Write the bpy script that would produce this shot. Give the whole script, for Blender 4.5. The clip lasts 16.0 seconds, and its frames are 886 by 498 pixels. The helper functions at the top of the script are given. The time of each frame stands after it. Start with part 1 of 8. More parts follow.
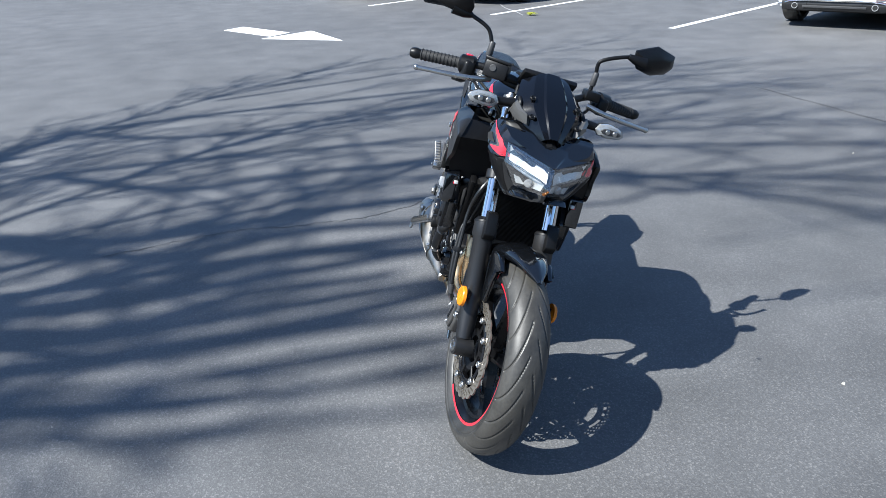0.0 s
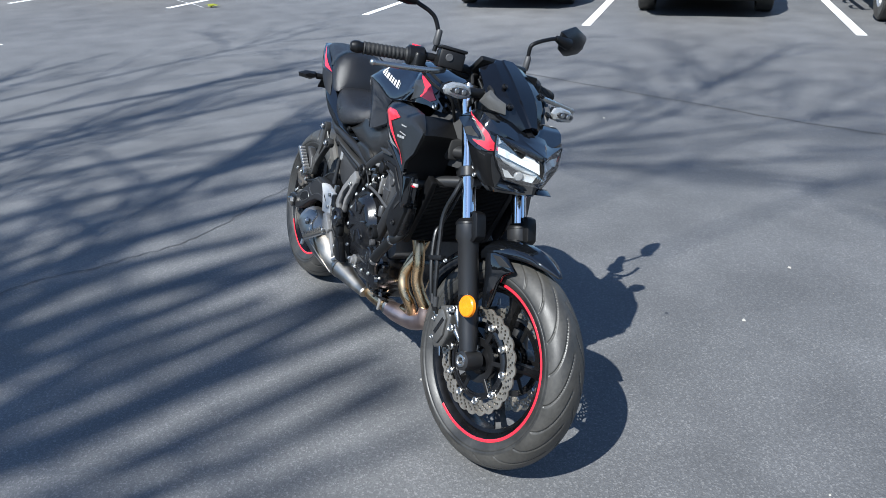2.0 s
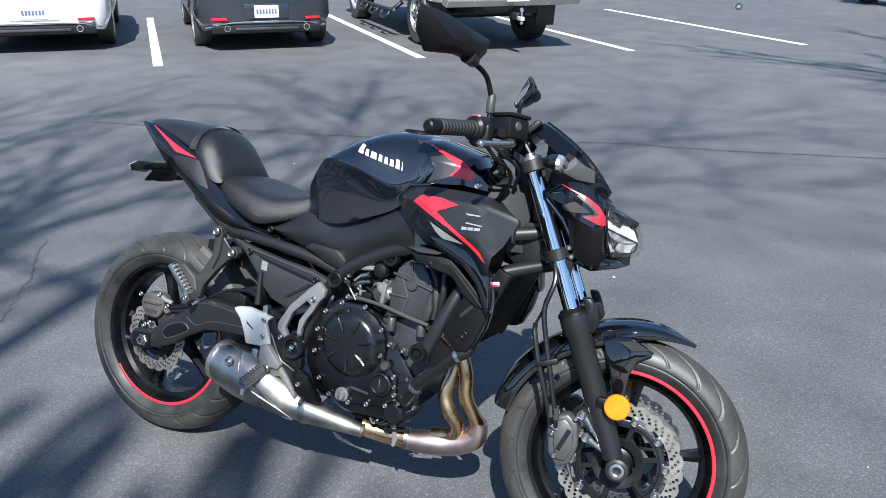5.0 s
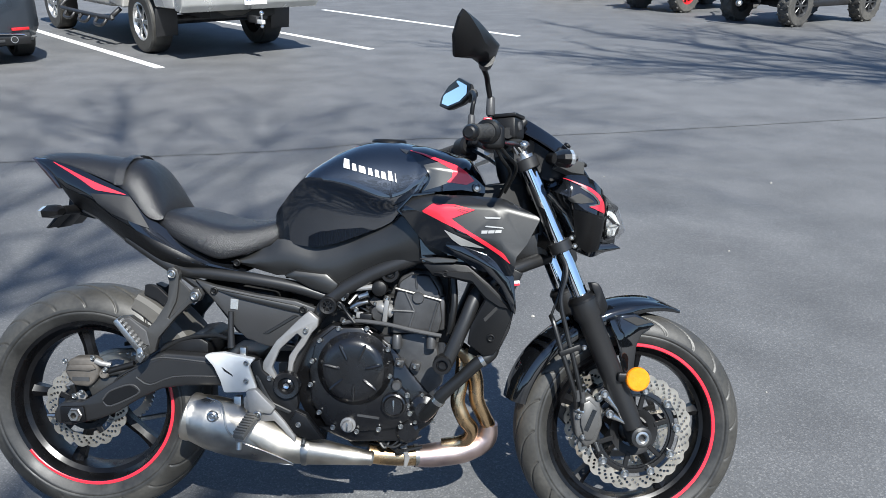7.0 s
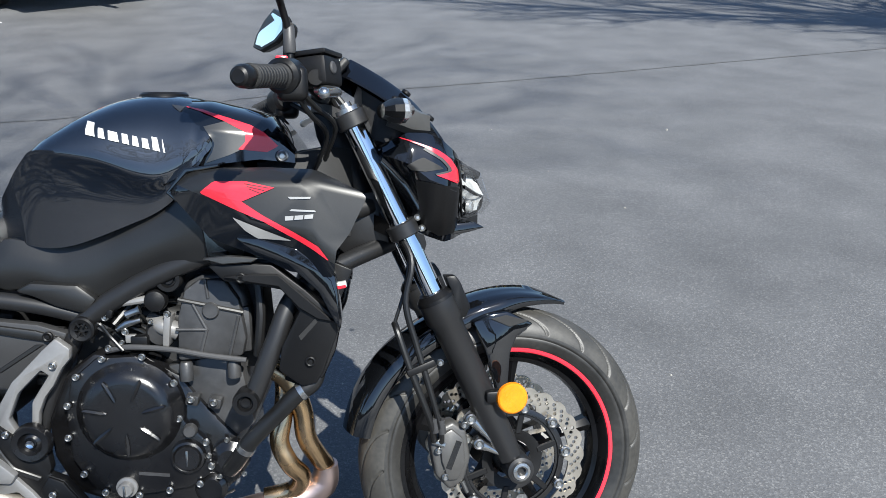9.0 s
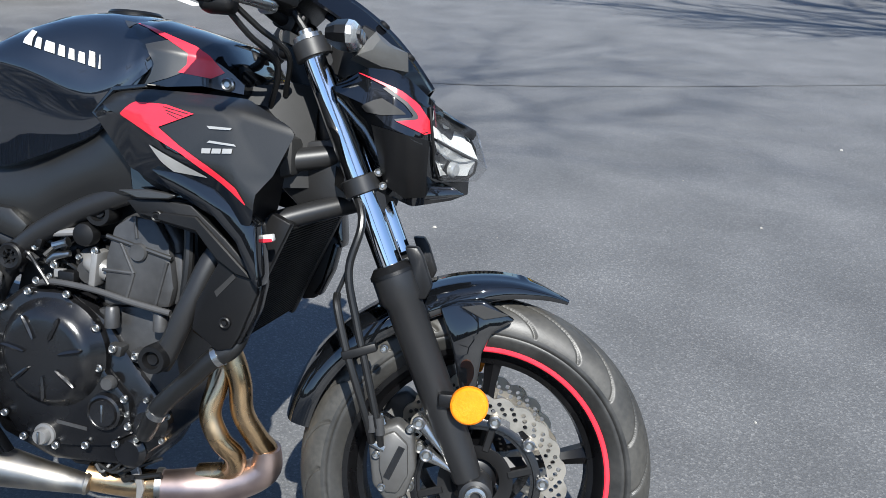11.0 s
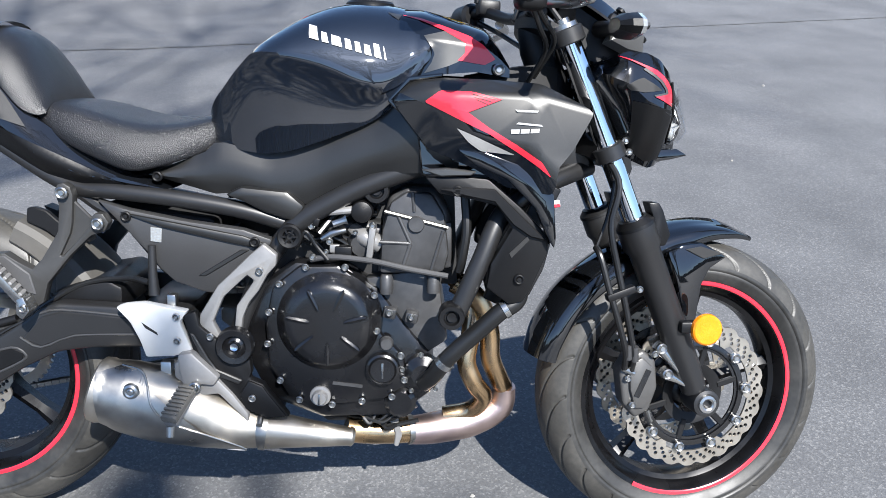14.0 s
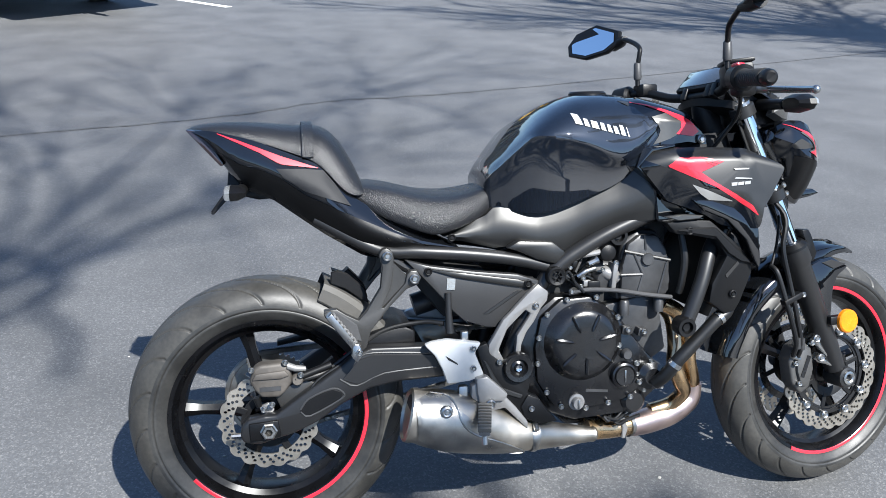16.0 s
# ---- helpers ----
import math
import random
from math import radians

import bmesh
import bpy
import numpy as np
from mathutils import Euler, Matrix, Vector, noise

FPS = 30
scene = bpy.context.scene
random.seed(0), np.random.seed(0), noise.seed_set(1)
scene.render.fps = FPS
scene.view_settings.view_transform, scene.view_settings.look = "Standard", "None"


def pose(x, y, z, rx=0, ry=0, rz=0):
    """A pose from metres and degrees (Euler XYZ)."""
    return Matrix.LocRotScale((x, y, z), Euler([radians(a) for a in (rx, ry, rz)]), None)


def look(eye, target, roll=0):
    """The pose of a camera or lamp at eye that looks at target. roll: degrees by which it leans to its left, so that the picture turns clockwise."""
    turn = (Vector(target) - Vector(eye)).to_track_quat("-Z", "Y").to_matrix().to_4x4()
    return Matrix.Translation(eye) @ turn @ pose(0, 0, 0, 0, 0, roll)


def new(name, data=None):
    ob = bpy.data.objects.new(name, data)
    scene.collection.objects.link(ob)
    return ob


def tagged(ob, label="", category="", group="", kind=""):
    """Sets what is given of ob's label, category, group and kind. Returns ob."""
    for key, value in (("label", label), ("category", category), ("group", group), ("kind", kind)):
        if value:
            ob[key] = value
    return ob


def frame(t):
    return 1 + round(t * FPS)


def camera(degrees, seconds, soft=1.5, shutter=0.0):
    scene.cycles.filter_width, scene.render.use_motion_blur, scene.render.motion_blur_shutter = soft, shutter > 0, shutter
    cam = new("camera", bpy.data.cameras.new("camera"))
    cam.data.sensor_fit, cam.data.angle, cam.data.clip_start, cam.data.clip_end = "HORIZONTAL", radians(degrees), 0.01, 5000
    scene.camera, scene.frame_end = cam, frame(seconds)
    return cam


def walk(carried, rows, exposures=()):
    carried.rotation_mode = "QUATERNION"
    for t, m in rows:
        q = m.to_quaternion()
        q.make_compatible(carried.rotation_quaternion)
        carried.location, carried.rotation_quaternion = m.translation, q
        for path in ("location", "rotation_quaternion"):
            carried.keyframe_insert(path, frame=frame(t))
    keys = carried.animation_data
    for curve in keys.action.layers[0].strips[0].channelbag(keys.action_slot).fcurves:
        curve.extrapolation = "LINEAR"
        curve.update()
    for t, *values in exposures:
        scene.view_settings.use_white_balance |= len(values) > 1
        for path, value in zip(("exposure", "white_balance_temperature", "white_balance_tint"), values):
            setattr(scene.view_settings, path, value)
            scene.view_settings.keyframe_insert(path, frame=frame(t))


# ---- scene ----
cam = camera(58.7, 16.0, soft=0.5)
PATH = [
    (0, (3.451, -0.068, 1.466), (1.602, -0.053, 0.704), -2.2),
    (0.5, (3.317, -0.278, 1.462), (1.478, -0.073, 0.705), -2.4),
    (1, (3.26, -0.498, 1.458), (1.457, -0.103, 0.688), -2.1),
    (1.5, (3.204, -0.717, 1.492), (1.468, -0.119, 0.699), -1.7),
    (2, (3.04, -0.871, 1.46), (1.398, -0.064, 0.652), -1.4),
    (2.5, (2.805, -0.992, 1.448), (1.292, 0.018, 0.615), -0.9),
    (3, (2.592, -1.174, 1.437), (1.202, 0.006, 0.614), -0.3),
    (3.5, (2.389, -1.36, 1.47), (1.12, -0.041, 0.665), -0.4),
    (4, (2.13, -1.426, 1.462), (0.998, 0.028, 0.684), -0.3),
    (4.2, (2.037, -1.444, 1.483), (0.974, 0.063, 0.708), -0.1),
    (6.3, (1.266, -1.686, 1.487), (0.87, 0.132, 0.753), 0.6),
    (6.5, (1.2, -1.681, 1.487), (0.878, 0.149, 0.749), 0.6),
    (7, (1.04, -1.701, 1.485), (0.916, 0.151, 0.739), 0.7),
    (7.5, (0.968, -1.664, 1.464), (1.021, 0.184, 0.7), 0.5),
    (8, (1.059, -1.498, 1.41), (1.208, 0.334, 0.623), 0.5),
    (8.5, (1.15, -1.372, 1.393), (1.316, 0.445, 0.573), 0.7),
    (9, (1.2, -1.211, 1.351), (1.311, 0.598, 0.506), 0.7),
    (9.2, (1.22, -1.14, 1.331), (1.29, 0.667, 0.477), 0.7),
    (11.3, (1.567, -0.987, 1.183), (1.172, 0.792, 0.359), 1.7),
    (11.5, (1.563, -1.003, 1.196), (1.151, 0.768, 0.363), 1.8),
    (12, (1.481, -1.082, 1.192), (1.101, 0.68, 0.326), 2.2),
    (12.5, (1.335, -1.101, 1.146), (1.07, 0.639, 0.196), 2.3),
    (13, (1.176, -1.152, 1.156), (1.041, 0.58, 0.166), 2.6),
    (13.5, (1.039, -1.2, 1.233), (0.991, 0.533, 0.236), 2.6),
    (14, (0.889, -1.215, 1.277), (0.925, 0.548, 0.332), 2.5),
    (14.5, (0.706, -1.205, 1.36), (0.823, 0.565, 0.436), 2.6),
    (15, (0.488, -1.338, 1.391), (0.692, 0.46, 0.54), 2.3),
    (15.5, (0.266, -1.469, 1.429), (0.547, 0.324, 0.589), 2.3),
    (16, (0.088, -1.495, 1.408), (0.439, 0.294, 0.584), 2.1),
]
walk(cam, [(t, look(eye, target, roll)) for t, eye, target, roll in PATH], [(t, e, k, w) for t, e, k, w in ((0.0, 1.30, 5850, 8), (1.5, 1.18, 5800, 8), (4.0, 1.17, 5800, 8), (7.0, 1.24, 5980, 8), (9.2, 1.22, 6030, 8), (11.5, 1.28, 6000, 9), (12.5, 1.38, 6000, 10), (14.0, 1.58, 5990, 11), (15.0, 1.54, 5960, 10), (16.0, 1.42, 5920, 9))])

from mathutils.bvhtree import BVHTree

# ---- light ----
SUN_FROM = Vector((0.44, -0.868, 1.19)).normalized()      # towards the sun
world = bpy.data.worlds.new("sky")
scene.world = world
world.use_nodes = True
wn = world.node_tree
sky = wn.nodes.new("ShaderNodeTexSky")
sky.sky_type = "NISHITA"
sky.sun_disc = False
sky.sun_elevation = math.asin(SUN_FROM.z)
sky.sun_rotation = math.atan2(SUN_FROM.x, SUN_FROM.y)
sky.air_density, sky.dust_density, sky.ozone_density = 1.0, 0.4, 3.4
bg = wn.nodes["Background"]
bg.inputs["Strength"].default_value = 0.074
wn.links.new(sky.outputs[0], bg.inputs["Color"])
sun = new("sun", bpy.data.lights.new("sun", "SUN"))
sun.data.energy, sun.data.angle, sun.data.color = 4.7, radians(0.53), (1.0, 0.94, 0.845)
sun.matrix_world = look(SUN_FROM * 30, (0, 0, 0))


# ---- materials ----
def mat(name, color, rough=0.5, metal=0.0, vary=0.15, scale=30.0, bump=0.0, bump_scale=400.0, coat=0.0, coat_rough=0.05,
        rough_vary=0.1, spec=0.5, island=0.0, second=None, stain=0.25, stain_scale=4.0, coords="Object"):
    """A principled surface: colour varied at two scales, uneven gloss and fine relief."""
    m = bpy.data.materials.new(name)
    m.use_nodes = True
    nt = m.node_tree
    b = nt.nodes["Principled BSDF"]
    tc = nt.nodes.new("ShaderNodeTexCoord")

    def tex(sc, detail=4.0):
        n = nt.nodes.new("ShaderNodeTexNoise")
        n.inputs["Scale"].default_value, n.inputs["Detail"].default_value = sc, detail
        nt.links.new(tc.outputs[coords], n.inputs["Vector"])
        return n

    n1, n2 = tex(scale), tex(stain_scale, 6.0)
    mix = nt.nodes.new("ShaderNodeMix")
    mix.data_type = "RGBA"
    c = Vector(color)
    mix.inputs["A"].default_value = (*(c * (1 - vary)), 1)
    mix.inputs["B"].default_value = (*(Vector(second) if second else c * (1 + vary)), 1)
    nt.links.new(n1.outputs["Fac"], mix.inputs["Factor"])
    hsv = nt.nodes.new("ShaderNodeHueSaturation")
    mr = nt.nodes.new("ShaderNodeMapRange")
    mr.inputs["From Min"].default_value, mr.inputs["From Max"].default_value = 0.3, 0.7
    mr.inputs["To Min"].default_value, mr.inputs["To Max"].default_value = 1 - stain, 1 + stain
    nt.links.new(n2.outputs["Fac"], mr.inputs["Value"])
    nt.links.new(mr.outputs[0], hsv.inputs["Value"])
    nt.links.new(mix.outputs["Result"], hsv.inputs["Color"])
    nt.links.new(hsv.outputs[0], b.inputs["Base Color"])
    rr = nt.nodes.new("ShaderNodeMapRange")
    rr.inputs["From Min"].default_value, rr.inputs["From Max"].default_value = 0.3, 0.7
    rr.inputs["To Min"].default_value, rr.inputs["To Max"].default_value = max(0.02, rough - rough_vary), min(1, rough + rough_vary)
    nt.links.new(n2.outputs["Fac"], rr.inputs["Value"])
    nt.links.new(rr.outputs[0], b.inputs["Roughness"])
    b.inputs["Metallic"].default_value = metal
    b.inputs["Specular IOR Level"].default_value = spec
    b.inputs["Coat Weight"].default_value = coat
    b.inputs["Coat Roughness"].default_value = coat_rough
    if bump:
        nb = tex(bump_scale, 3.0)
        bp = nt.nodes.new("ShaderNodeBump")
        bp.inputs["Strength"].default_value = bump
        bp.inputs["Distance"].default_value = 0.002
        nt.links.new(nb.outputs["Fac"], bp.inputs["Height"])
        nt.links.new(bp.outputs[0], b.inputs["Normal"])
    return m


def asphalt_material():
    """Weathered asphalt: aggregate grains, patches of wear, darker stains."""
    m = bpy.data.materials.new("asphalt")
    m.use_nodes = True
    nt = m.node_tree
    b = nt.nodes["Principled BSDF"]
    tc = nt.nodes.new("ShaderNodeTexCoord")
    vo = nt.nodes.new("ShaderNodeTexVoronoi")
    vo.inputs["Scale"].default_value = 230
    vo.inputs["Randomness"].default_value = 1.0
    fine = nt.nodes.new("ShaderNodeTexNoise")
    fine.inputs["Scale"].default_value, fine.inputs["Detail"].default_value = 90, 8
    mid = nt.nodes.new("ShaderNodeTexNoise")
    mid.inputs["Scale"].default_value, mid.inputs["Detail"].default_value = 2.2, 9
    big = nt.nodes.new("ShaderNodeTexNoise")
    big.inputs["Scale"].default_value, big.inputs["Detail"].default_value = 0.16, 4
    for n in (vo, fine, mid, big):
        nt.links.new(tc.outputs["Object"], n.inputs["Vector"])
    grain = nt.nodes.new("ShaderNodeSeparateColor")
    nt.links.new(vo.outputs["Color"], grain.inputs[0])
    ramp = nt.nodes.new("ShaderNodeValToRGB")
    ramp.color_ramp.elements[0].color, ramp.color_ramp.elements[1].color = (0.072, 0.0725, 0.0732, 1), (0.140, 0.139, 0.136, 1)
    ramp.color_ramp.elements[0].position, ramp.color_ramp.elements[1].position = 0.30, 0.98
    e = ramp.color_ramp.elements.new(0.82)
    e.color = (0.095, 0.0955, 0.096, 1)
    nt.links.new(grain.outputs[0], ramp.inputs[0])

    def ranged(n, lo, hi, a=0.3, z=0.7):
        r = nt.nodes.new("ShaderNodeMapRange")
        r.inputs["From Min"].default_value, r.inputs["From Max"].default_value = a, z
        r.inputs["To Min"].default_value, r.inputs["To Max"].default_value = lo, hi
        nt.links.new(n.outputs["Fac"], r.inputs["Value"])
        return r.outputs[0]

    def times(p, q):
        x = nt.nodes.new("ShaderNodeMath")
        x.operation = "MULTIPLY"
        nt.links.new(p, x.inputs[0])
        nt.links.new(q, x.inputs[1])
        return x.outputs[0]

    val = times(times(ranged(fine, 0.84, 1.15), ranged(mid, 0.78, 1.20)), ranged(big, 0.84, 1.16))
    hsv = nt.nodes.new("ShaderNodeHueSaturation")
    nt.links.new(ramp.outputs[0], hsv.inputs["Color"])
    nt.links.new(val, hsv.inputs["Value"])
    nt.links.new(hsv.outputs[0], b.inputs["Base Color"])
    b.inputs["Roughness"].default_value = 0.70
    b.inputs["Specular IOR Level"].default_value = 0.75
    bp = nt.nodes.new("ShaderNodeBump")
    bp.inputs["Strength"].default_value, bp.inputs["Distance"].default_value = 0.24, 0.003
    h = nt.nodes.new("ShaderNodeMath")
    h.operation = "ADD"
    nt.links.new(vo.outputs["Distance"], h.inputs[0])
    nt.links.new(fine.outputs["Fac"], h.inputs[1])
    nt.links.new(h.outputs[0], bp.inputs["Height"])
    nt.links.new(bp.outputs[0], b.inputs["Normal"])
    return m


def glass_material(name, gloss=0.12):
    """A thin clear pane: it lets light straight through and mirrors a little."""
    m = bpy.data.materials.new(name)
    m.use_nodes = True
    nt = m.node_tree
    nt.nodes.remove(nt.nodes["Principled BSDF"])
    clear, shine, mix = nt.nodes.new("ShaderNodeBsdfTransparent"), nt.nodes.new("ShaderNodeBsdfGlossy"), nt.nodes.new("ShaderNodeMixShader")
    shine.inputs["Roughness"].default_value = 0.03
    mix.inputs[0].default_value = gloss
    nt.links.new(clear.outputs[0], mix.inputs[1])
    nt.links.new(shine.outputs[0], mix.inputs[2])
    nt.links.new(mix.outputs[0], nt.nodes["Material Output"].inputs["Surface"])
    return m


ASPHALT = asphalt_material()
PAINT_WHITE = mat("road_paint", (0.74, 0.74, 0.72), 0.7, vary=0.12, scale=60, bump=0.3, bump_scale=300, stain=0.1)
GLOSS = mat("gloss_black_paint", (0.0035, 0.004, 0.005), 0.05, vary=0.4, scale=700, rough_vary=0.02, stain=0.1, spec=1.0)
FLAKE = mat("metallic_black_paint", (0.006, 0.0085, 0.014), 0.55, 0.85, vary=0.5, scale=1600, rough_vary=0.03, second=(0.012, 0.017, 0.027), stain=0.1, coat=1.0, coat_rough=0.02)
MATTE = mat("satin_charcoal_panel", (0.050, 0.0495, 0.048), 0.42, 0.85, vary=0.10, scale=500, bump=0.015, bump_scale=900, rough_vary=0.03, stain=0.05, coat=0.22, coat_rough=0.25)
PLASTIC = mat("black_textured_plastic", (0.005, 0.005, 0.0053), 0.42, vary=0.25, scale=200, bump=0.10, bump_scale=1400, stain=0.15, spec=0.28)
PLASTIC_GREY = mat("worn_grey_plastic", (0.045, 0.045, 0.046), 0.5, vary=0.15, scale=150, bump=0.1, bump_scale=1200, stain=0.15, spec=0.4)
SIDE = mat("satin_black_panel", (0.030, 0.030, 0.0305), 0.40, vary=0.12, scale=300, bump=0.05, bump_scale=1200, stain=0.08)
DUSTY = mat("dusty_grey_plastic", (0.060, 0.057, 0.051), 0.65, vary=0.15, scale=60, bump=0.1, bump_scale=900, stain=0.25, stain_scale=12)
PEG_RUBBER = mat("dusty_peg_rubber", (0.115, 0.108, 0.094), 0.8, vary=0.25, scale=120, bump=0.2, bump_scale=600, stain=0.2)
RUBBER = mat("tyre_rubber", (0.026, 0.0255, 0.024), 0.46, vary=0.25, scale=120, bump=0.12, bump_scale=700, second=(0.054, 0.051, 0.044), stain=0.3, stain_scale=9)
SIDEWALL = mat("tyre_sidewall", (0.017, 0.017, 0.0165), 0.46, vary=0.25, scale=120, bump=0.12, bump_scale=700, second=(0.036, 0.035, 0.032), stain=0.45, stain_scale=14)
GRIP = mat("grip_rubber", (0.011, 0.011, 0.011), 0.7, vary=0.2, scale=200, bump=0.3, bump_scale=500)
HOSE = mat("hose_rubber", (0.006, 0.006, 0.006), 0.42, vary=0.2, scale=90, bump=0.06, bump_scale=800)
VINYL = mat("seat_vinyl", (0.013, 0.013, 0.0138), 0.33, vary=0.2, scale=300, bump=0.8, bump_scale=560, stain=0.2)
VINYL_SMOOTH = mat("smooth_seat_vinyl", (0.011, 0.011, 0.0118), 0.34, vary=0.15, scale=200, bump=0.50, bump_scale=640, stain=0.2)
RED = mat("red_decal", (0.60, 0.020, 0.036), 0.3, vary=0.06, scale=80, coat=0.6, stain=0.05)
SILVER = mat("silver_decal", (0.34, 0.335, 0.32), 0.36, 0.4, vary=0.06, scale=300, stain=0.05)
SATIN = mat("satin_metallic_grey", (0.11, 0.108, 0.103), 0.33, 0.85, vary=0.06, scale=400, bump=0.02, bump_scale=900, stain=0.05)
WHITE = mat("white_emblem", (0.55, 0.55, 0.545), 0.35, vary=0.04, scale=90, stain=0.03)
for m_, ior in ((FLAKE, 1.9), (MATTE, 1.6)):
    m_.node_tree.nodes["Principled BSDF"].inputs["Coat IOR"].default_value = ior
CHROME = mat("chrome", (0.78, 0.79, 0.80), 0.06, 1.0, vary=0.03, scale=40, rough_vary=0.02, stain=0.03)
STEEL = mat("brushed_stainless", (0.38, 0.365, 0.335), 0.36, 1.0, vary=0.12, scale=60, bump=0.05, bump_scale=500, stain=0.2, stain_scale=14)
HEAT = mat("heat_tinted_steel", (0.62, 0.40, 0.19), 0.25, 1.0, vary=0.18, scale=14, second=(0.64, 0.47, 0.29), stain=0.2, stain_scale=18)
HEAT_PINK = mat("heat_tinted_collector", (0.48, 0.36, 0.375), 0.38, 1.0, vary=0.25, scale=12, second=(0.58, 0.46, 0.38), stain=0.22, stain_scale=10)
ALU = mat("silver_painted_casting", (0.56, 0.56, 0.545), 0.40, 0.30, vary=0.05, scale=80, bump=0.04, bump_scale=900, stain=0.06)
LEVER = mat("polished_grey_alloy", (0.40, 0.40, 0.39), 0.27, 0.95, vary=0.06, scale=80, bump=0.03, bump_scale=900, stain=0.08)
ALU_DARK = mat("grey_cast_bracket", (0.22, 0.216, 0.21), 0.40, 0.4, vary=0.1, scale=120, bump=0.06, bump_scale=900, stain=0.12)
CAST_DARK = mat("charcoal_casting", (0.052, 0.051, 0.049), 0.40, 0.5, vary=0.12, scale=140, bump=0.06, bump_scale=900, stain=0.12)
STRAW = mat("straw_tinted_steel", (0.50, 0.445, 0.36), 0.42, 1.0, vary=0.12, scale=30, second=(0.48, 0.455, 0.41), bump=0.04, bump_scale=500, stain=0.2, stain_scale=16)
GRAINED = mat("grained_black_plastic", (0.010, 0.0105, 0.012), 0.55, vary=0.35, scale=600, bump=0.25, bump_scale=650, stain=0.15, spec=0.3)
ENGINE = mat("black_engine_paint", (0.005, 0.005, 0.0055), 0.24, 0.0, vary=0.2, scale=90, bump=0.08, bump_scale=700, stain=0.25, stain_scale=12, spec=0.7)
ENGINE_GREY = mat("dark_grey_casting", (0.050, 0.0503, 0.0515), 0.38, 0.35, vary=0.25, scale=90, bump=0.12, bump_scale=600, stain=0.35, stain_scale=12)
BOLT = mat("zinc_bolt", (0.42, 0.42, 0.41), 0.32, 1.0, vary=0.1, scale=60)
DISC = mat("brake_disc_steel", (0.385, 0.35, 0.295), 0.36, 0.85, vary=0.08, scale=50, bump=0.05, bump_scale=900, stain=0.12, stain_scale=20)
CALIPER = mat("caliper_grey", (0.098, 0.096, 0.092), 0.46, 0.4, vary=0.15, scale=90, bump=0.12, bump_scale=600, stain=0.25)
CALIPER_OLD = mat("brake_dusted_caliper", (0.085, 0.076, 0.066), 0.6, 0.3, vary=0.25, scale=60, bump=0.15, bump_scale=500, stain=0.35, stain_scale=20)
FORK = mat("satin_black_fork", (0.012, 0.012, 0.0124), 0.40, 0.0, spec=0.5, vary=0.1, scale=150, bump=0.02, stain=0.1)
WHEEL = mat("gloss_black_wheel", (0.003, 0.003, 0.0034), 0.28, vary=0.3, scale=60, stain=0.4, stain_scale=14, spec=0.3)
AMBER = mat("amber_reflector", (0.70, 0.205, 0.003), 0.22, vary=0.2, scale=160, bump=0.35, bump_scale=300, stain=0.12, stain_scale=40)
# near-black for black parts, and for the shade painted into gaps, bores and slots
DARK = mat("black_and_gap_shade", (0.008, 0.008, 0.008), 0.7, vary=0.3, scale=50, bump=0.1)
RADIATOR = mat("radiator_core", (0.005, 0.005, 0.005), 0.6, 0.0, vary=0.3, scale=200, bump=0.1, spec=0.2)
MIRROR = mat("mirror_glass", (0.80, 0.86, 0.92), 0.015, 1.0, vary=0.01, scale=20, rough_vary=0.005, stain=0.01)
LENS = glass_material("clear_lens")
LENS_CLEAR = mat("clear_signal_lens", (0.34, 0.35, 0.35), 0.14, 0.45, vary=0.3, scale=240, coat=1.0, bump=0.3, bump_scale=260, stain=0.1)
LAMP_REFLECTOR = mat("lamp_reflector", (0.66, 0.67, 0.645), 0.20, 0.25, vary=0.14, scale=60, bump=0.08, bump_scale=120, stain=0.16, stain_scale=40)
LAMP_LOW = mat("lower_lamp_reflector", (0.50, 0.51, 0.50), 0.20, 0.35, vary=0.15, scale=60, bump=0.1, bump_scale=120, stain=0.2, stain_scale=40)
BRACKET = mat("satin_grey_bracket", (0.085, 0.085, 0.083), 0.34, 0.4, vary=0.06, scale=300, bump=0.02, stain=0.06)
FLY = mat("dark_satin_screen", (0.003, 0.0035, 0.005), 0.12, vary=0.2, scale=300, bump=0.02, bump_scale=900, rough_vary=0.03, stain=0.1)
SCREEN = mat("display_glass", (0.05, 0.055, 0.06), 0.08, vary=0.1, scale=60, coat=1.0, spec=0.8)
TAIL_LENS = mat("smoked_tail_lens", (0.022, 0.014, 0.016), 0.15, 0.2, vary=0.3, scale=90, coat=1.0, stain=0.2)
BARK = mat("bark", (0.10, 0.085, 0.07), 0.9, vary=0.3, scale=20, bump=0.6, bump_scale=40)
SEAM = mat("tar_seam", (0.070, 0.070, 0.071), 0.75, vary=0.2, scale=40, bump=0.2, bump_scale=200)


# ---- mesh helpers ----
def finish(bm, name, material, angle=32):
    me = bpy.data.meshes.new(name)
    bmesh.ops.recalc_face_normals(bm, faces=bm.faces[:])
    bm.to_mesh(me)
    bm.free()
    me.materials.append(material)
    me.polygons.foreach_set("use_smooth", [True] * len(me.polygons))
    me.set_sharp_from_angle(angle=radians(angle))
    return me


def part(name, bm, material, parent=None, label="", m=None, angle=32):
    """Link a bmesh (or a ready mesh) as one object under a thing or part; m is its pose inside the thing."""
    me = bm if isinstance(bm, bpy.types.Mesh) else finish(bm, name, material, angle)
    ob = new(name, me)
    if parent is not None:
        ob.parent = parent
    ob.matrix_local = m if m is not None else Matrix()
    if label:
        ob["label"] = label
    return ob


